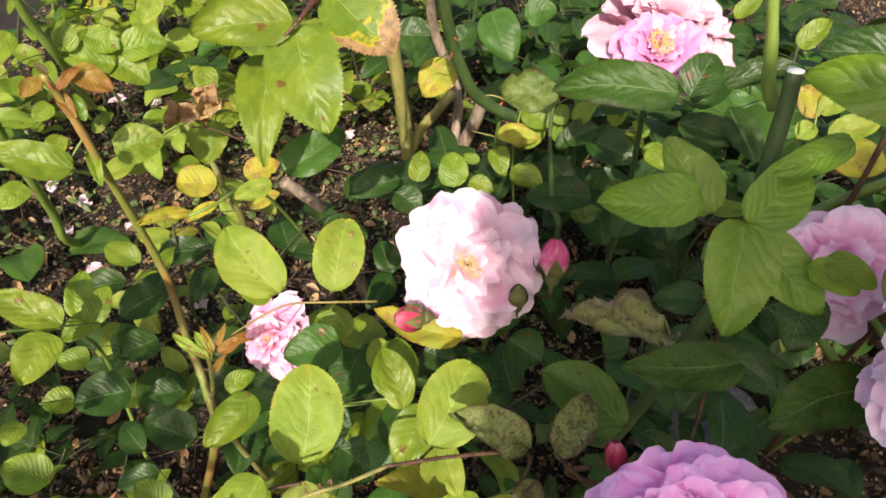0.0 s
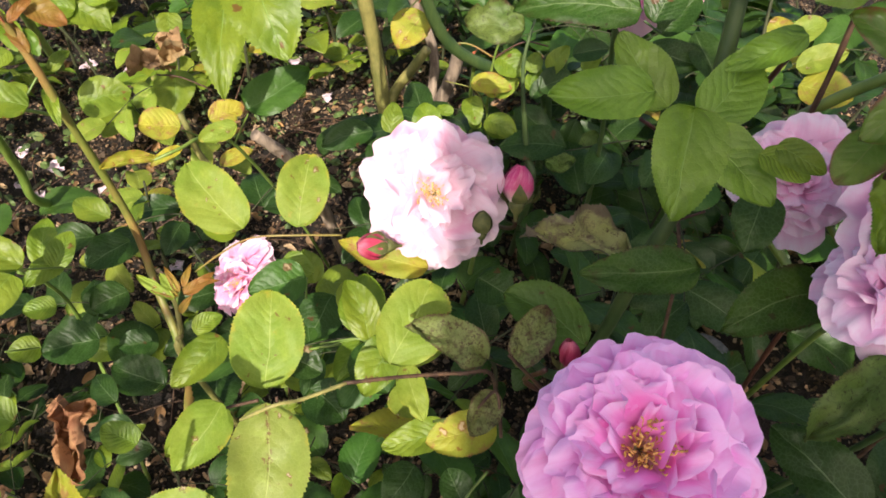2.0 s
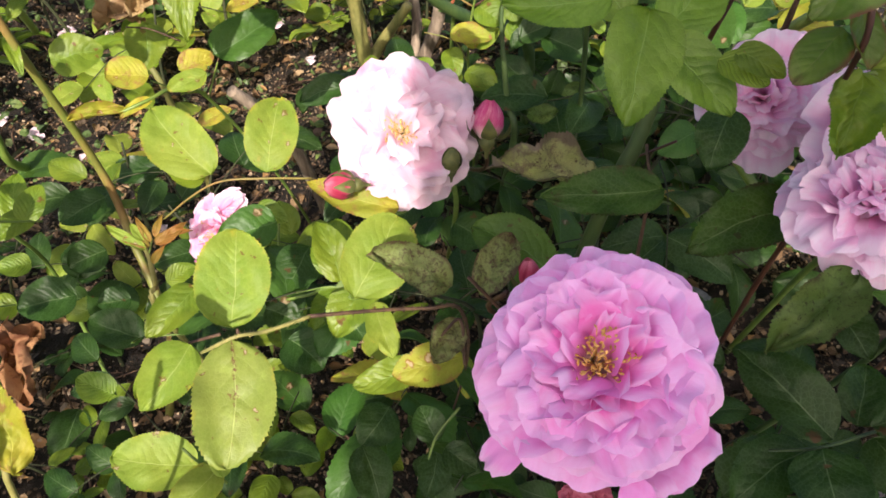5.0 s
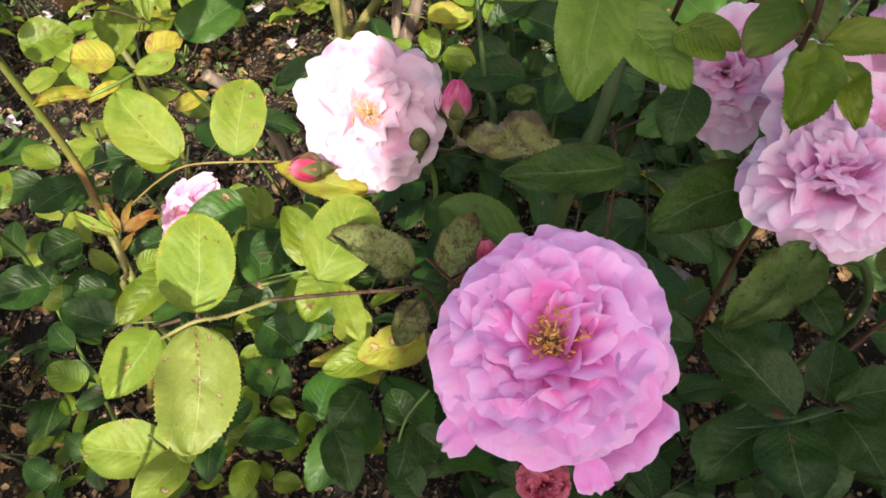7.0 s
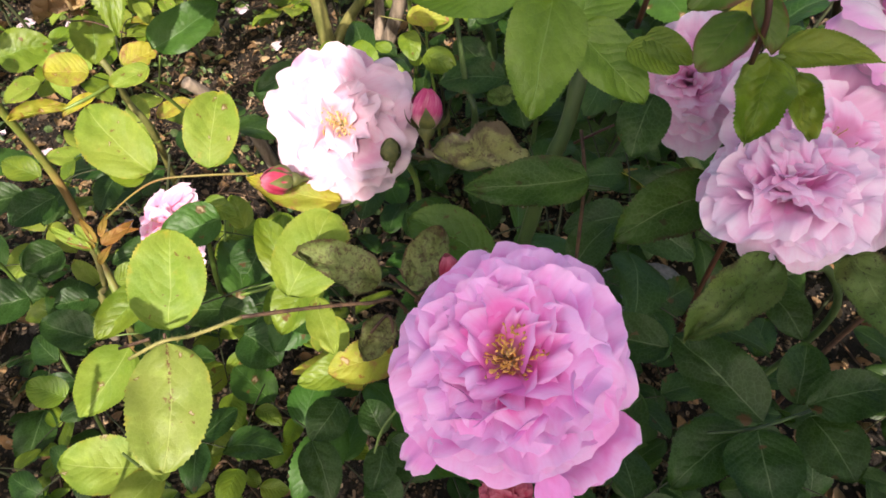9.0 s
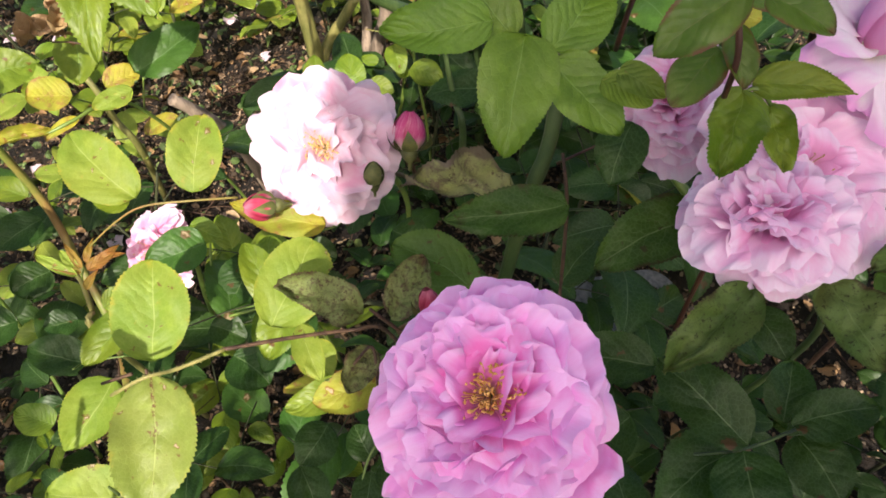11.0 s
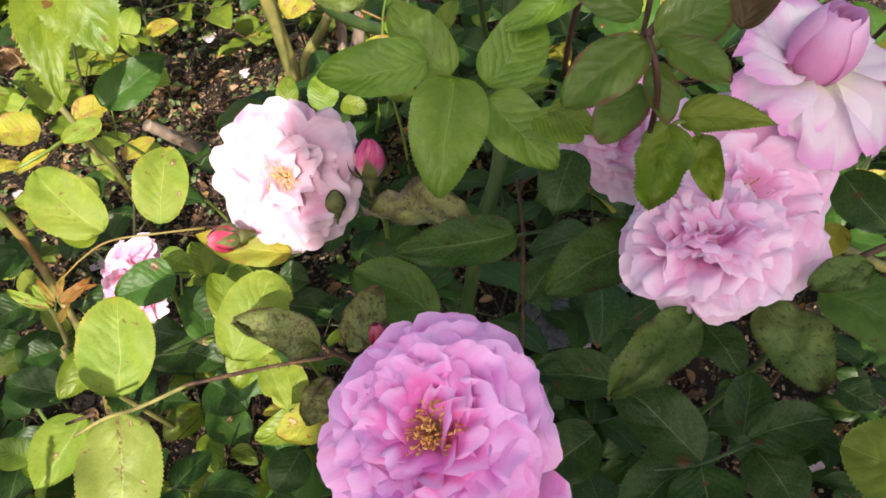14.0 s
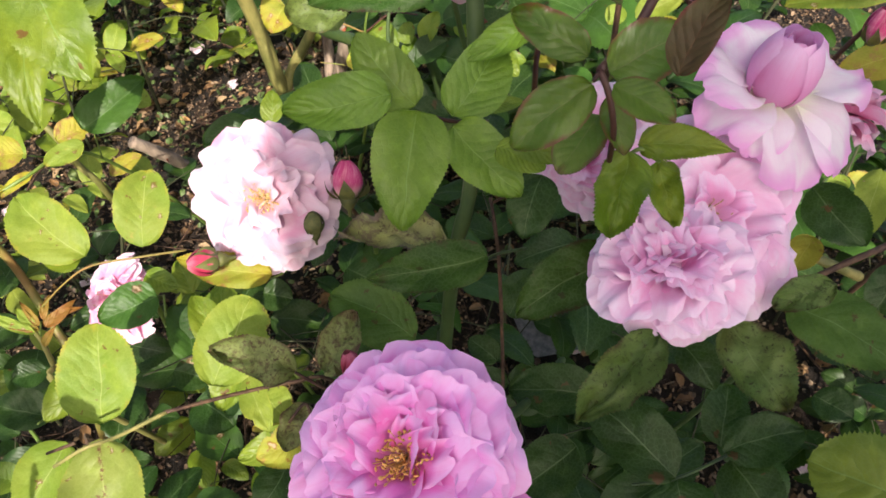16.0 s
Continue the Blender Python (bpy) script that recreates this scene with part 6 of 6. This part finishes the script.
leaflet(stalk, (0.0475, 0.6248, 0.3439), (0.0687, 0.6372, 0.3553), (-0.0066, -0.6709, 0.7415), 0.0252, 'dark')
leaflet(stalk, (0.0146, 0.5659, 0.2234), (0.0182, 0.5931, 0.2418), (0.0391, -0.5645, 0.8245), 0.0221, 'green')
leaflet(stalk, (0.0518, 0.5631, 0.2193), (0.0498, 0.5942, 0.2405), (0.0017, -0.5629, 0.8265), 0.0303, 'green')
leaflet(stalk, (-0.0033, 0.5717, 0.2212), (-0.0543, 0.5533, 0.2146), (0.0877, -0.5427, 0.8353), 0.0289, 'dark')
leaflet(stalk, (0.0680, 0.5723, 0.2198), (0.0927, 0.5630, 0.2146), (-0.0302, -0.5482, 0.8358), 0.0217, 'green')
leaflet(stalk, (-0.0079, 0.5640, 0.2108), (0.0192, 0.5475, 0.1988), (0.0501, -0.5326, 0.8449), 0.0312, 'dark')
leaflet(stalk, (0.0855, 0.6673, 0.3585), (0.1059, 0.6281, 0.3244), (-0.0493, -0.6698, 0.7409), 0.0408, 'blue')
leaflet(stalk, (0.1177, 0.6527, 0.3602), (0.1471, 0.6565, 0.3675), (-0.0920, -0.6848, 0.7229), 0.0277, 'blue')
leaflet(stalk, (0.1112, 0.5796, 0.2315), (0.1427, 0.5631, 0.2235), (-0.0808, -0.5545, 0.8282), 0.0238, 'green')
leaflet(stalk, (0.0954, 0.6012, 0.2613), (0.1365, 0.5933, 0.2590), (-0.0698, -0.5907, 0.8039), 0.0226, 'yellow')
leaflet(stalk, (0.1230, 0.6154, 0.2830), (0.1483, 0.5974, 0.2721), (-0.0921, -0.6052, 0.7907), 0.0299, 'green')
leaflet(stalk, (0.0962, 0.5960, 0.2475), (0.1023, 0.5711, 0.2306), (-0.0509, -0.5705, 0.8197), 0.0220, 'green')
leaflet(stalk, (0.1855, 0.5907, 0.2642), (0.2291, 0.5660, 0.2559), (-0.1702, -0.5698, 0.8040), 0.0378, 'dark')
leaflet(stalk, (0.1628, 0.5875, 0.2624), (0.1957, 0.5959, 0.2744), (-0.1398, -0.5867, 0.7976), 0.0270, 'dark')
leaflet(stalk, (0.2438, 0.5749, 0.2668), (0.2584, 0.5535, 0.2560), (-0.2183, -0.5547, 0.8029), 0.0215, 'green')
leaflet(stalk, (0.1425, 0.5863, 0.2417), (0.1759, 0.5540, 0.2246), (-0.1161, -0.5544, 0.8241), 0.0267, 'dark')
leaflet(stalk, (0.1718, 0.5419, 0.2049), (0.2023, 0.5416, 0.2099), (-0.1446, -0.5182, 0.8430), 0.0202, 'peppered')
leaflet(stalk, (0.1536, 0.5977, 0.2754), (0.1618, 0.6133, 0.2886), (-0.1167, -0.6054, 0.7873), 0.0170, 'green')
leaflet(stalk, (0.1933, 0.6024, 0.2930), (0.2275, 0.6020, 0.3005), (-0.1763, -0.6057, 0.7759), 0.0230, 'dark')

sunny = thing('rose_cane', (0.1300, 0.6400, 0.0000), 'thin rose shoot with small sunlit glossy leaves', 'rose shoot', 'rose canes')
stem(sunny, [(0.1300, 0.6400, -0.0200), (0.1250, 0.6250, 0.1200), (0.1150, 0.6120, 0.2200), (0.1180, 0.6080, 0.2850), (0.1300, 0.6080, 0.3250)], 0.0018, 0.0010, 'green')
stem(sunny, [(0.1180, 0.6080, 0.2850), (0.0900, 0.6080, 0.3000), (0.0620, 0.6080, 0.2950)], 0.0010, 0.0007, 'rusty')
stem(sunny, [(0.1180, 0.6080, 0.2850), (0.1450, 0.6080, 0.3020), (0.1700, 0.6080, 0.2980)], 0.0010, 0.0007, 'red')
stalk = leaf(sunny, [(0.1150, 0.6120, 0.2200), (0.1000, 0.6050, 0.2500), (0.0700, 0.6050, 0.2600)], 0.0007, 'rusty')
leaflet(stalk, (0.1730, 0.6000, 0.2740), (0.1910, 0.6100, 0.2970), (-0.04, -0.62, 0.78), 0.0191, 'green')
leaflet(stalk, (0.2080, 0.6000, 0.2750), (0.2220, 0.6100, 0.2970), (-0.04, -0.62, 0.78), 0.0173, 'green')
leaflet(stalk, (0.2480, 0.6000, 0.2620), (0.2320, 0.6100, 0.2720), (-0.04, -0.62, 0.78), 0.0132, 'green')
leaflet(stalk, (0.1220, 0.6000, 0.2450), (0.1070, 0.6100, 0.2620), (-0.04, -0.62, 0.78), 0.0154, 'yellow')
leaflet(stalk, (0.1220, 0.6000, 0.2450), (0.1450, 0.6100, 0.2600), (-0.04, -0.62, 0.78), 0.0181, 'lime')
leaflet(stalk, (0.1550, 0.6000, 0.2530), (0.1660, 0.6100, 0.2740), (-0.04, -0.62, 0.78), 0.0160, 'green')
leaflet(stalk, (0.1050, 0.6000, 0.2050), (0.0990, 0.6100, 0.2230), (-0.04, -0.62, 0.78), 0.0133, 'green')
leaflet(stalk, (0.1130, 0.6000, 0.2090), (0.1450, 0.5900, 0.2060), (-0.04, -0.62, 0.78), 0.0209, 'green')
leaflet(stalk, (0.2090, 0.6000, 0.2190), (0.1980, 0.5900, 0.1840), (-0.04, -0.62, 0.78), 0.0236, 'dark')
leaflet(stalk, (0.1740, 0.6000, 0.2670), (0.1560, 0.5900, 0.2500), (-0.04, -0.62, 0.78), 0.0166, 'dark')
leaflet(stalk, (0.2470, 0.6000, 0.2450), (0.2740, 0.5900, 0.2460), (-0.04, -0.62, 0.78), 0.0179, 'green')
leaflet(stalk, (0.0790, 0.6000, 0.2250), (0.0620, 0.6100, 0.2260), (-0.04, -0.62, 0.78), 0.0122, 'green')
leaflet(stalk, (0.2360, 0.6000, 0.2000), (0.2100, 0.5900, 0.1840), (-0.04, -0.62, 0.78), 0.0199, 'peppered')

far = thing('rose_cane', (0.2200, 0.5600, 0.0000), 'sunlit pale pink rose with a yellow eye behind dark leaves', 'rose', 'rose canes')
stem(far, [(0.2200, 0.5600, -0.0200), (0.2200, 0.5300, 0.2000), (0.1865, 0.4582, 0.4085)], 0.0030, 0.0020, 'dark')
flower(far, (0.1830, 0.4448, 0.4353), (-0.0496, -0.4467, 0.8933), 0.0300, 'sunlit', BROAD, 41, 90, label='pink flower with yellow stamens', tuft=1.0)
flower(far, (0.1950, 0.4779, 0.4300), (0.1, -0.3, 0.9), 0.0560, 'blown', LOOSE, 42, 0, False, label='pale blown flower behind', wild=14.0, stagger=0.3)
stalk = leaf(far, [(0.1964, 0.3931, 0.4269), (0.1841, 0.3911, 0.4356)], 0.0008, 'dark')
leaflet(stalk, (0.1678, 0.3489, 0.4619), (0.1040, 0.3604, 0.4561), (-0.1852, -0.6664, 0.7222), 0.0257, 'blighted', point=0.7)
leaflet(stalk, (0.1189, 0.4207, 0.4134), (0.0813, 0.4261, 0.4138), (-0.0817, -0.6229, 0.7781), 0.0289, 'peppered', bite=0.3, ripple=0.05)
leaflet(stalk, (0.1906, 0.3936, 0.4335), (0.2051, 0.4106, 0.4525), (-0.2591, -0.6107, 0.7483), 0.0246, 'dark')
leaflet(stalk, (0.2015, 0.4050, 0.4194), (0.2238, 0.4195, 0.4390), (-0.2717, -0.5985, 0.7536), 0.0213, 'dark')
leaflet(stalk, (0.1786, 0.3295, 0.4796), (0.2102, 0.3267, 0.4907), (-0.3145, -0.5944, 0.7401), 0.0126, 'dark')
leaflet(stalk, (0.1884, 0.3916, 0.4177), (0.2213, 0.3742, 0.4164), (-0.2670, -0.5658, 0.7801), 0.0208, 'dark')
leaflet(stalk, (0.2158, 0.3917, 0.4283), (0.2288, 0.3600, 0.4107), (-0.2977, -0.5543, 0.7772), 0.0185, 'dark')
stalk = leaf(far, [(0.2930, 0.4230, 0.3926), (0.2938, 0.4326, 0.4084)], 0.0008, 'green')
leaflet(stalk, (0.3000, 0.4395, 0.3908), (0.2979, 0.4598, 0.4050), (-0.3548, -0.5619, 0.7472), 0.0178, 'yellow')
leaflet(stalk, (0.3033, 0.4416, 0.3848), (0.2930, 0.4363, 0.3763), (-0.3502, -0.5412, 0.7645), 0.0151, 'lime')
leaflet(stalk, (0.3087, 0.4294, 0.3839), (0.3377, 0.4274, 0.3975), (-0.3884, -0.5293, 0.7543), 0.0200, 'lime')
leaflet(stalk, (0.3129, 0.4240, 0.3737), (0.3411, 0.4043, 0.3751), (-0.3903, -0.5039, 0.7705), 0.0275, 'yellow')
leaflet(stalk, (0.3024, 0.4402, 0.3949), (0.3245, 0.4453, 0.4099), (-0.3769, -0.5537, 0.7426), 0.0174, 'lime')
leaflet(stalk, (0.2860, 0.4686, 0.4278), (0.3035, 0.4773, 0.4441), (-0.3569, -0.6092, 0.7082), 0.0156, 'green')
leaflet(stalk, (0.2464, 0.4941, 0.4371), (0.2634, 0.5007, 0.4505), (-0.2996, -0.6483, 0.7000), 0.0122, 'green')

dusk = thing('rose_cane', (0.3400, 0.2800, 0.0000), 'shaded rose shoot with large dark leaves dusted with black specks', 'rose shoot', 'rose canes')
stem(dusk, [(0.3400, 0.2800, -0.0200), (0.3400, 0.2500, 0.1200), (0.3200, 0.2100, 0.3000), (0.2725, 0.1860, 0.3869), (0.2479, 0.1825, 0.3915)], 0.0026, 0.0015, 'dark')
stalk = leaf(dusk, [(0.2725, 0.1860, 0.3869), (0.2481, 0.1835, 0.3921), (0.2388, 0.1821, 0.3935)], 0.0008, 'dark')
leaflet(stalk, (0.2253, 0.1635, 0.4268), (0.1923, 0.1431, 0.4092), (-0.3045, -0.2887, 0.9077), 0.0199, 'peppered', point=0.85)
leaflet(stalk, (0.2510, 0.1648, 0.4250), (0.2618, 0.1334, 0.4184), (-0.2678, -0.2865, 0.9199), 0.0218, 'peppered', point=0.7)
leaflet(stalk, (0.2607, 0.1969, 0.3602), (0.2698, 0.1717, 0.3552), (-0.2543, -0.2760, 0.9269), 0.0182, 'dark')
stalk = leaf(dusk, [(0.2835, 0.1552, 0.3190), (0.2481, 0.1435, 0.3291), (0.2259, 0.1470, 0.3179)], 0.0008, 'dark')
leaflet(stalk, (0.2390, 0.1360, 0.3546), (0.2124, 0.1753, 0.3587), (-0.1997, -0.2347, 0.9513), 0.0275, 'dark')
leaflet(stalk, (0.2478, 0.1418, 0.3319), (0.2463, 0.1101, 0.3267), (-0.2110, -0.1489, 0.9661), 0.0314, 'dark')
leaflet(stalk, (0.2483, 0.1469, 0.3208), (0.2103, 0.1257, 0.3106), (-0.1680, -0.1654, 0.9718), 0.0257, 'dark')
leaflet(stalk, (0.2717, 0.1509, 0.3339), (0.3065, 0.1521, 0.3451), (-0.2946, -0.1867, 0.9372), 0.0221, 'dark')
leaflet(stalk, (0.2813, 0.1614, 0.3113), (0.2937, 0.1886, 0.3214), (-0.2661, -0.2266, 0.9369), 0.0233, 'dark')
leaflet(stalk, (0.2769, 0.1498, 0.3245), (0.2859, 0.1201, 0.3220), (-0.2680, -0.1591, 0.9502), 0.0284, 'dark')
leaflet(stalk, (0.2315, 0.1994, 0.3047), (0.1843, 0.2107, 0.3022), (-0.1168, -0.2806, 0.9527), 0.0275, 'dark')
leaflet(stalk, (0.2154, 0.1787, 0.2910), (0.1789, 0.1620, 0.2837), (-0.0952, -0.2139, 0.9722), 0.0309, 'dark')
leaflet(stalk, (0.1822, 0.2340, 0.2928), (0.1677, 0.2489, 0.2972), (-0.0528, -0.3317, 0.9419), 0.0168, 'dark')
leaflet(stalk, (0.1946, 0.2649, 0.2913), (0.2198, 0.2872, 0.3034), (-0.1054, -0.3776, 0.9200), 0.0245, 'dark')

edge = thing('rose_cane', (0.4500, 0.3000, 0.0000), 'rose shoot with broad dark and yellow-edged leaves', 'rose shoot', 'rose canes')
stem(edge, [(0.4500, 0.3000, -0.0200), (0.4400, 0.2900, 0.1500), (0.4110, 0.2440, 0.3606), (0.3663, 0.2214, 0.3794), (0.3416, 0.2131, 0.3822), (0.3240, 0.2086, 0.3799)], 0.0022, 0.0014, 'brown')
stem(edge, [(0.3841, 0.2366, 0.3311), (0.3632, 0.2384, 0.3442), (0.3435, 0.2478, 0.3501)], 0.0030, 0.0026, 'olive')
stalk = leaf(edge, [(0.3416, 0.2131, 0.3822), (0.3240, 0.2086, 0.3799), (0.3123, 0.2020, 0.3745)], 0.0008, 'dark')
leaflet(stalk, (0.2941, 0.1855, 0.3980), (0.3209, 0.1517, 0.3993), (-0.4011, -0.2842, 0.8708), 0.0268, 'sage')
leaflet(stalk, (0.2923, 0.1714, 0.4317), (0.2719, 0.1708, 0.4226), (-0.3779, -0.3293, 0.8653), 0.0126, 'peppered')
leaflet(stalk, (0.3405, 0.2532, 0.3925), (0.3530, 0.2196, 0.3841), (-0.3970, -0.3589, 0.8447), 0.0256, 'dark')
leaflet(stalk, (0.3494, 0.2445, 0.3623), (0.3355, 0.2323, 0.3517), (-0.3631, -0.3402, 0.8674), 0.0161, 'yellow')
leaflet(stalk, (0.4263, 0.3006, 0.3455), (0.4090, 0.2686, 0.3230), (-0.4224, -0.3580, 0.8327), 0.0201, 'lime')
leaflet(stalk, (0.3670, 0.2087, 0.3806), (0.3486, 0.1925, 0.3664), (-0.4139, -0.2861, 0.8642), 0.0181, 'dark')
leaflet(stalk, (0.3950, 0.3205, 0.4530), (0.3495, 0.3402, 0.4388), (-0.4556, -0.5526, 0.6979), 0.0189, 'lime')
leaflet(stalk, (0.3750, 0.2772, 0.4519), (0.3469, 0.2811, 0.4380), (-0.4446, -0.4638, 0.7663), 0.0186, 'yellow')
leaflet(stalk, (0.4023, 0.3155, 0.4102), (0.3845, 0.3023, 0.3928), (-0.4337, -0.4459, 0.7830), 0.0175, 'green')
leaflet(stalk, (0.4588, 0.3550, 0.2833), (0.4518, 0.3420, 0.2739), (-0.4023, -0.3825, 0.8318), 0.0144, 'lime')
leaflet(stalk, (0.4571, 0.3062, 0.3204), (0.4392, 0.3004, 0.3085), (-0.4335, -0.3571, 0.8274), 0.0176, 'lime')
leaflet(stalk, (0.3053, 0.1030, 0.3933), (0.2772, 0.1259, 0.3871), (-0.3429, -0.1715, 0.9236), 0.0344, 'green', point=0.55)
leaflet(stalk, (0.3440, 0.1844, 0.3029), (0.3569, 0.1691, 0.3043), (-0.3502, -0.2097, 0.9129), 0.0182, 'dark')
stalk = leaf(edge, [(0.2178, 0.2338, 0.5144), (0.1978, 0.2312, 0.5285)], 0.0008, 'green')
leaflet(stalk, (0.2040, 0.2385, 0.5239), (0.1733, 0.2610, 0.5245), (-0.4652, -0.6466, 0.6046), 0.0198, 'young')
leaflet(stalk, (0.2163, 0.2628, 0.5308), (0.1845, 0.2774, 0.5245), (-0.4057, -0.5755, 0.7101), 0.0164, 'dark')

withered = thing('rose_cane', (-0.1000, 0.0600, 0.0000), 'withered brown and yellow leaf on a thin stalk', 'rose leaf', 'rose canes')
stem(withered, [(-0.1000, 0.0600, -0.0200), (-0.0800, 0.0800, 0.2000), (-0.0590, 0.1056, 0.3819), (-0.0561, 0.1185, 0.3977)], 0.0012, 0.0010, 'olive')
stalk = leaf(withered, [(-0.0554, 0.1138, 0.3952), (-0.0563, 0.1193, 0.3981)], 0.0008, 'green')
leaflet(stalk, (-0.0282, 0.0950, 0.4333), (-0.0366, 0.1150, 0.4456), (0.4456, -0.3262, 0.8337), 0.0118, 'yellow', ripple=0.12, point=0.9, crumple=0.07)
leaflet(stalk, (-0.0533, 0.1270, 0.4069), (-0.0615, 0.1484, 0.4231), (0.4998, -0.3913, 0.7727), 0.0080, 'curled', fold=0.6, ripple=0.16)
leaflet(stalk, (-0.0560, 0.1398, 0.4193), (-0.0491, 0.1484, 0.4196), (0.3683, -0.3164, 0.8742), 0.0076, 'curled', fold=0.9, ripple=0.2, bite=0.3)
leaflet(stalk, (-0.0583, 0.1318, 0.4114), (-0.0542, 0.1415, 0.4129), (0.3709, -0.2899, 0.8823), 0.0066, 'curled', fold=0.8, ripple=0.2)
fallen_petal(-0.052, 0.880, 0.022, 1)
fallen_petal(-0.561, 1.050, 0.020, 2)
fallen_petal(-0.494, 1.072, 0.022, 3)
fallen_petal(-0.568, 0.818, 0.020, 4)
fallen_petal(-0.518, 0.770, 0.026, 5)
fallen_petal(-0.502, 0.719, 0.022, 6)
fallen_petal(-0.550, 0.739, 0.014, 7)
fallen_petal(-0.612, 0.741, 0.022, 8)
fallen_petal(-0.260, 0.569, 0.022, 9)
fallen_petal(0.279, 0.414, 0.022, 10)
fallen_petal(-0.422, 0.717, 0.016, 11)
fallen_petal(-0.134, 0.965, 0.014, 12)
fallen_petal(0.289, 0.554, 0.026, 13)
fallen_petal(-0.215, 1.095, 0.024, 14)
fallen_petal(-0.136, 0.967, 0.018, 15)
fallen_petal(0.303, 0.414, 0.026, 16)
fallen_petal(0.480, 0.230, 0.024, 17)
fallen_petal(-0.041, 0.887, 0.026, 18)
fallen_petal(-0.575, 1.067, 0.020, 19)
fallen_petal(0.652, 1.431, 0.020, 20)
fallen_petal(-0.446, 0.648, 0.022, 21)
slab((0.357, 0.424, 0.0))


# ---- low shoots, litter and fallen petals ----
SPRIGS = [
    sprig("rose_shoot", 201, "green", 0.16, 5, 0.037, "low rose shoot with fresh green leaves"),
    sprig("rose_shoot", 202, "dark", 0.14, 5, 0.041, "low rose shoot with dark green leaves"),
    sprig("rose_shoot", 203, "blue", 0.18, 4, 0.040, "low rose shoot with bluish green leaves"),
    sprig("rose_shoot", 204, "green", 0.10, 5, 0.028, "short rose shoot with small green leaves"),
    sprig("rose_shoot", 205, "lime", 0.11, 4, 0.028, "short rose shoot with yellowing leaves"),
    sprig("rose_shoot", 206, "dark", 0.09, 6, 0.031, "short rose shoot with dark green leaves"),
]


def scatter_sprigs():
    rng = random.Random(77)
    first = set()
    spots = []
    for n in range(520):
        x, y = rng.uniform(-0.75, 0.75), rng.uniform(0.10, 1.35)
        bare = ((x + 0.10) / 0.17) ** 2 + ((y - 0.74) / 0.25) ** 2 < 1 or ((x + 0.33) / 0.08) ** 2 + ((y - 0.66) / 0.14) ** 2 < 1 or ((x + 0.47) / 0.14) ** 2 + ((y - 0.68) / 0.16) ** 2 < 1 or ((x - 0.33) / 0.09) ** 2 + ((y - 0.38) / 0.10) ** 2 < 1
        if bare or (x < 0.02 and y < 0.16) or any((x - a) ** 2 + (y - b) ** 2 < (0.0060 if x > 0.0 else 0.0065 if y > 0.5 else 0.0074) for a, b in spots):
            continue
        spots.append((x, y))
        # right of x 0.04 only darker shoots, adding to the shade there
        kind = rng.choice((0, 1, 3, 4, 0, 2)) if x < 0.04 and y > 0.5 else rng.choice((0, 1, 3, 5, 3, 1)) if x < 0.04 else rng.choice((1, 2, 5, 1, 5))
        m = pose(x, y, ground_height(x, y), 0, 0, rng.uniform(0, 360)) @ Matrix.Scale(rng.uniform(0.8, 1.2) * (1.2 if y > 0.5 else 1.0), 4)
        if kind not in first:
            first.add(kind)
            SPRIGS[kind].matrix_basis = m
        else:
            copy_thing(SPRIGS[kind], m)
    return spots


scatter_sprigs()
litter("mulch", "brown and tan bark chips and dry leaf bits", "mulch", CHIPS, 80000, 0.0052, 5, (-0.9, 1.1, 0.05, 2.0))
dry_leaves("dry_leaves", "crumpled tan and brown dead leaves on the soil", DEAD, 2300, 0.016, 12, (-0.8, 0.7, 0.1, 1.6))
dry_twigs("dry_twigs", "thin brown dead twigs leaning between the shoots", STEM["brown"], 260, 14, (-0.7, 0.6, 0.2, 1.3))
litter("bark_crumbs", "fine brown and tan bark crumbs on the soil", "mulch", CHIPS, 70000, 0.0028, 15, (-0.8, 0.9, 0.1, 1.7), 0.005, 0.7)
litter("grit", "small dark crumbs and grit on the soil", "grit", GRIT, 9000, 0.006, 6, (-0.8, 1.0, 0.1, 1.8), 0.003, 0.4, True)
litter("weeds", "tiny green weed leaves on the soil", "weeds", WEED, 4600, 0.009, 8, (-0.7, 0.7, 0.45, 1.4), 0.02, 0.36, True)

# added unseen caster: a person's shadow on the bed's right, dapples on the left
clipped_tree((0.22, -0.67, 0), [
    ((0.214, -0.67, 1.149), (0.168, 0.10, 0.104), 1.0),
    ((0.208, -0.67, 1.296), (0.174, 0.10, 0.045), 0.84),
    ((0.099, -0.67, 0.925), (0.118, 0.10, 0.112), 1.0),
    ((-0.22, -0.67, 0.878), (0.18, 0.10, 0.09), 0.36),
    ((-0.33, -0.67, 1.12), (0.19, 0.10, 0.06), 0.22),
    ((0.34, -0.67, 0.93), (0.13, 0.10, 0.13), 0.92),
], 4)
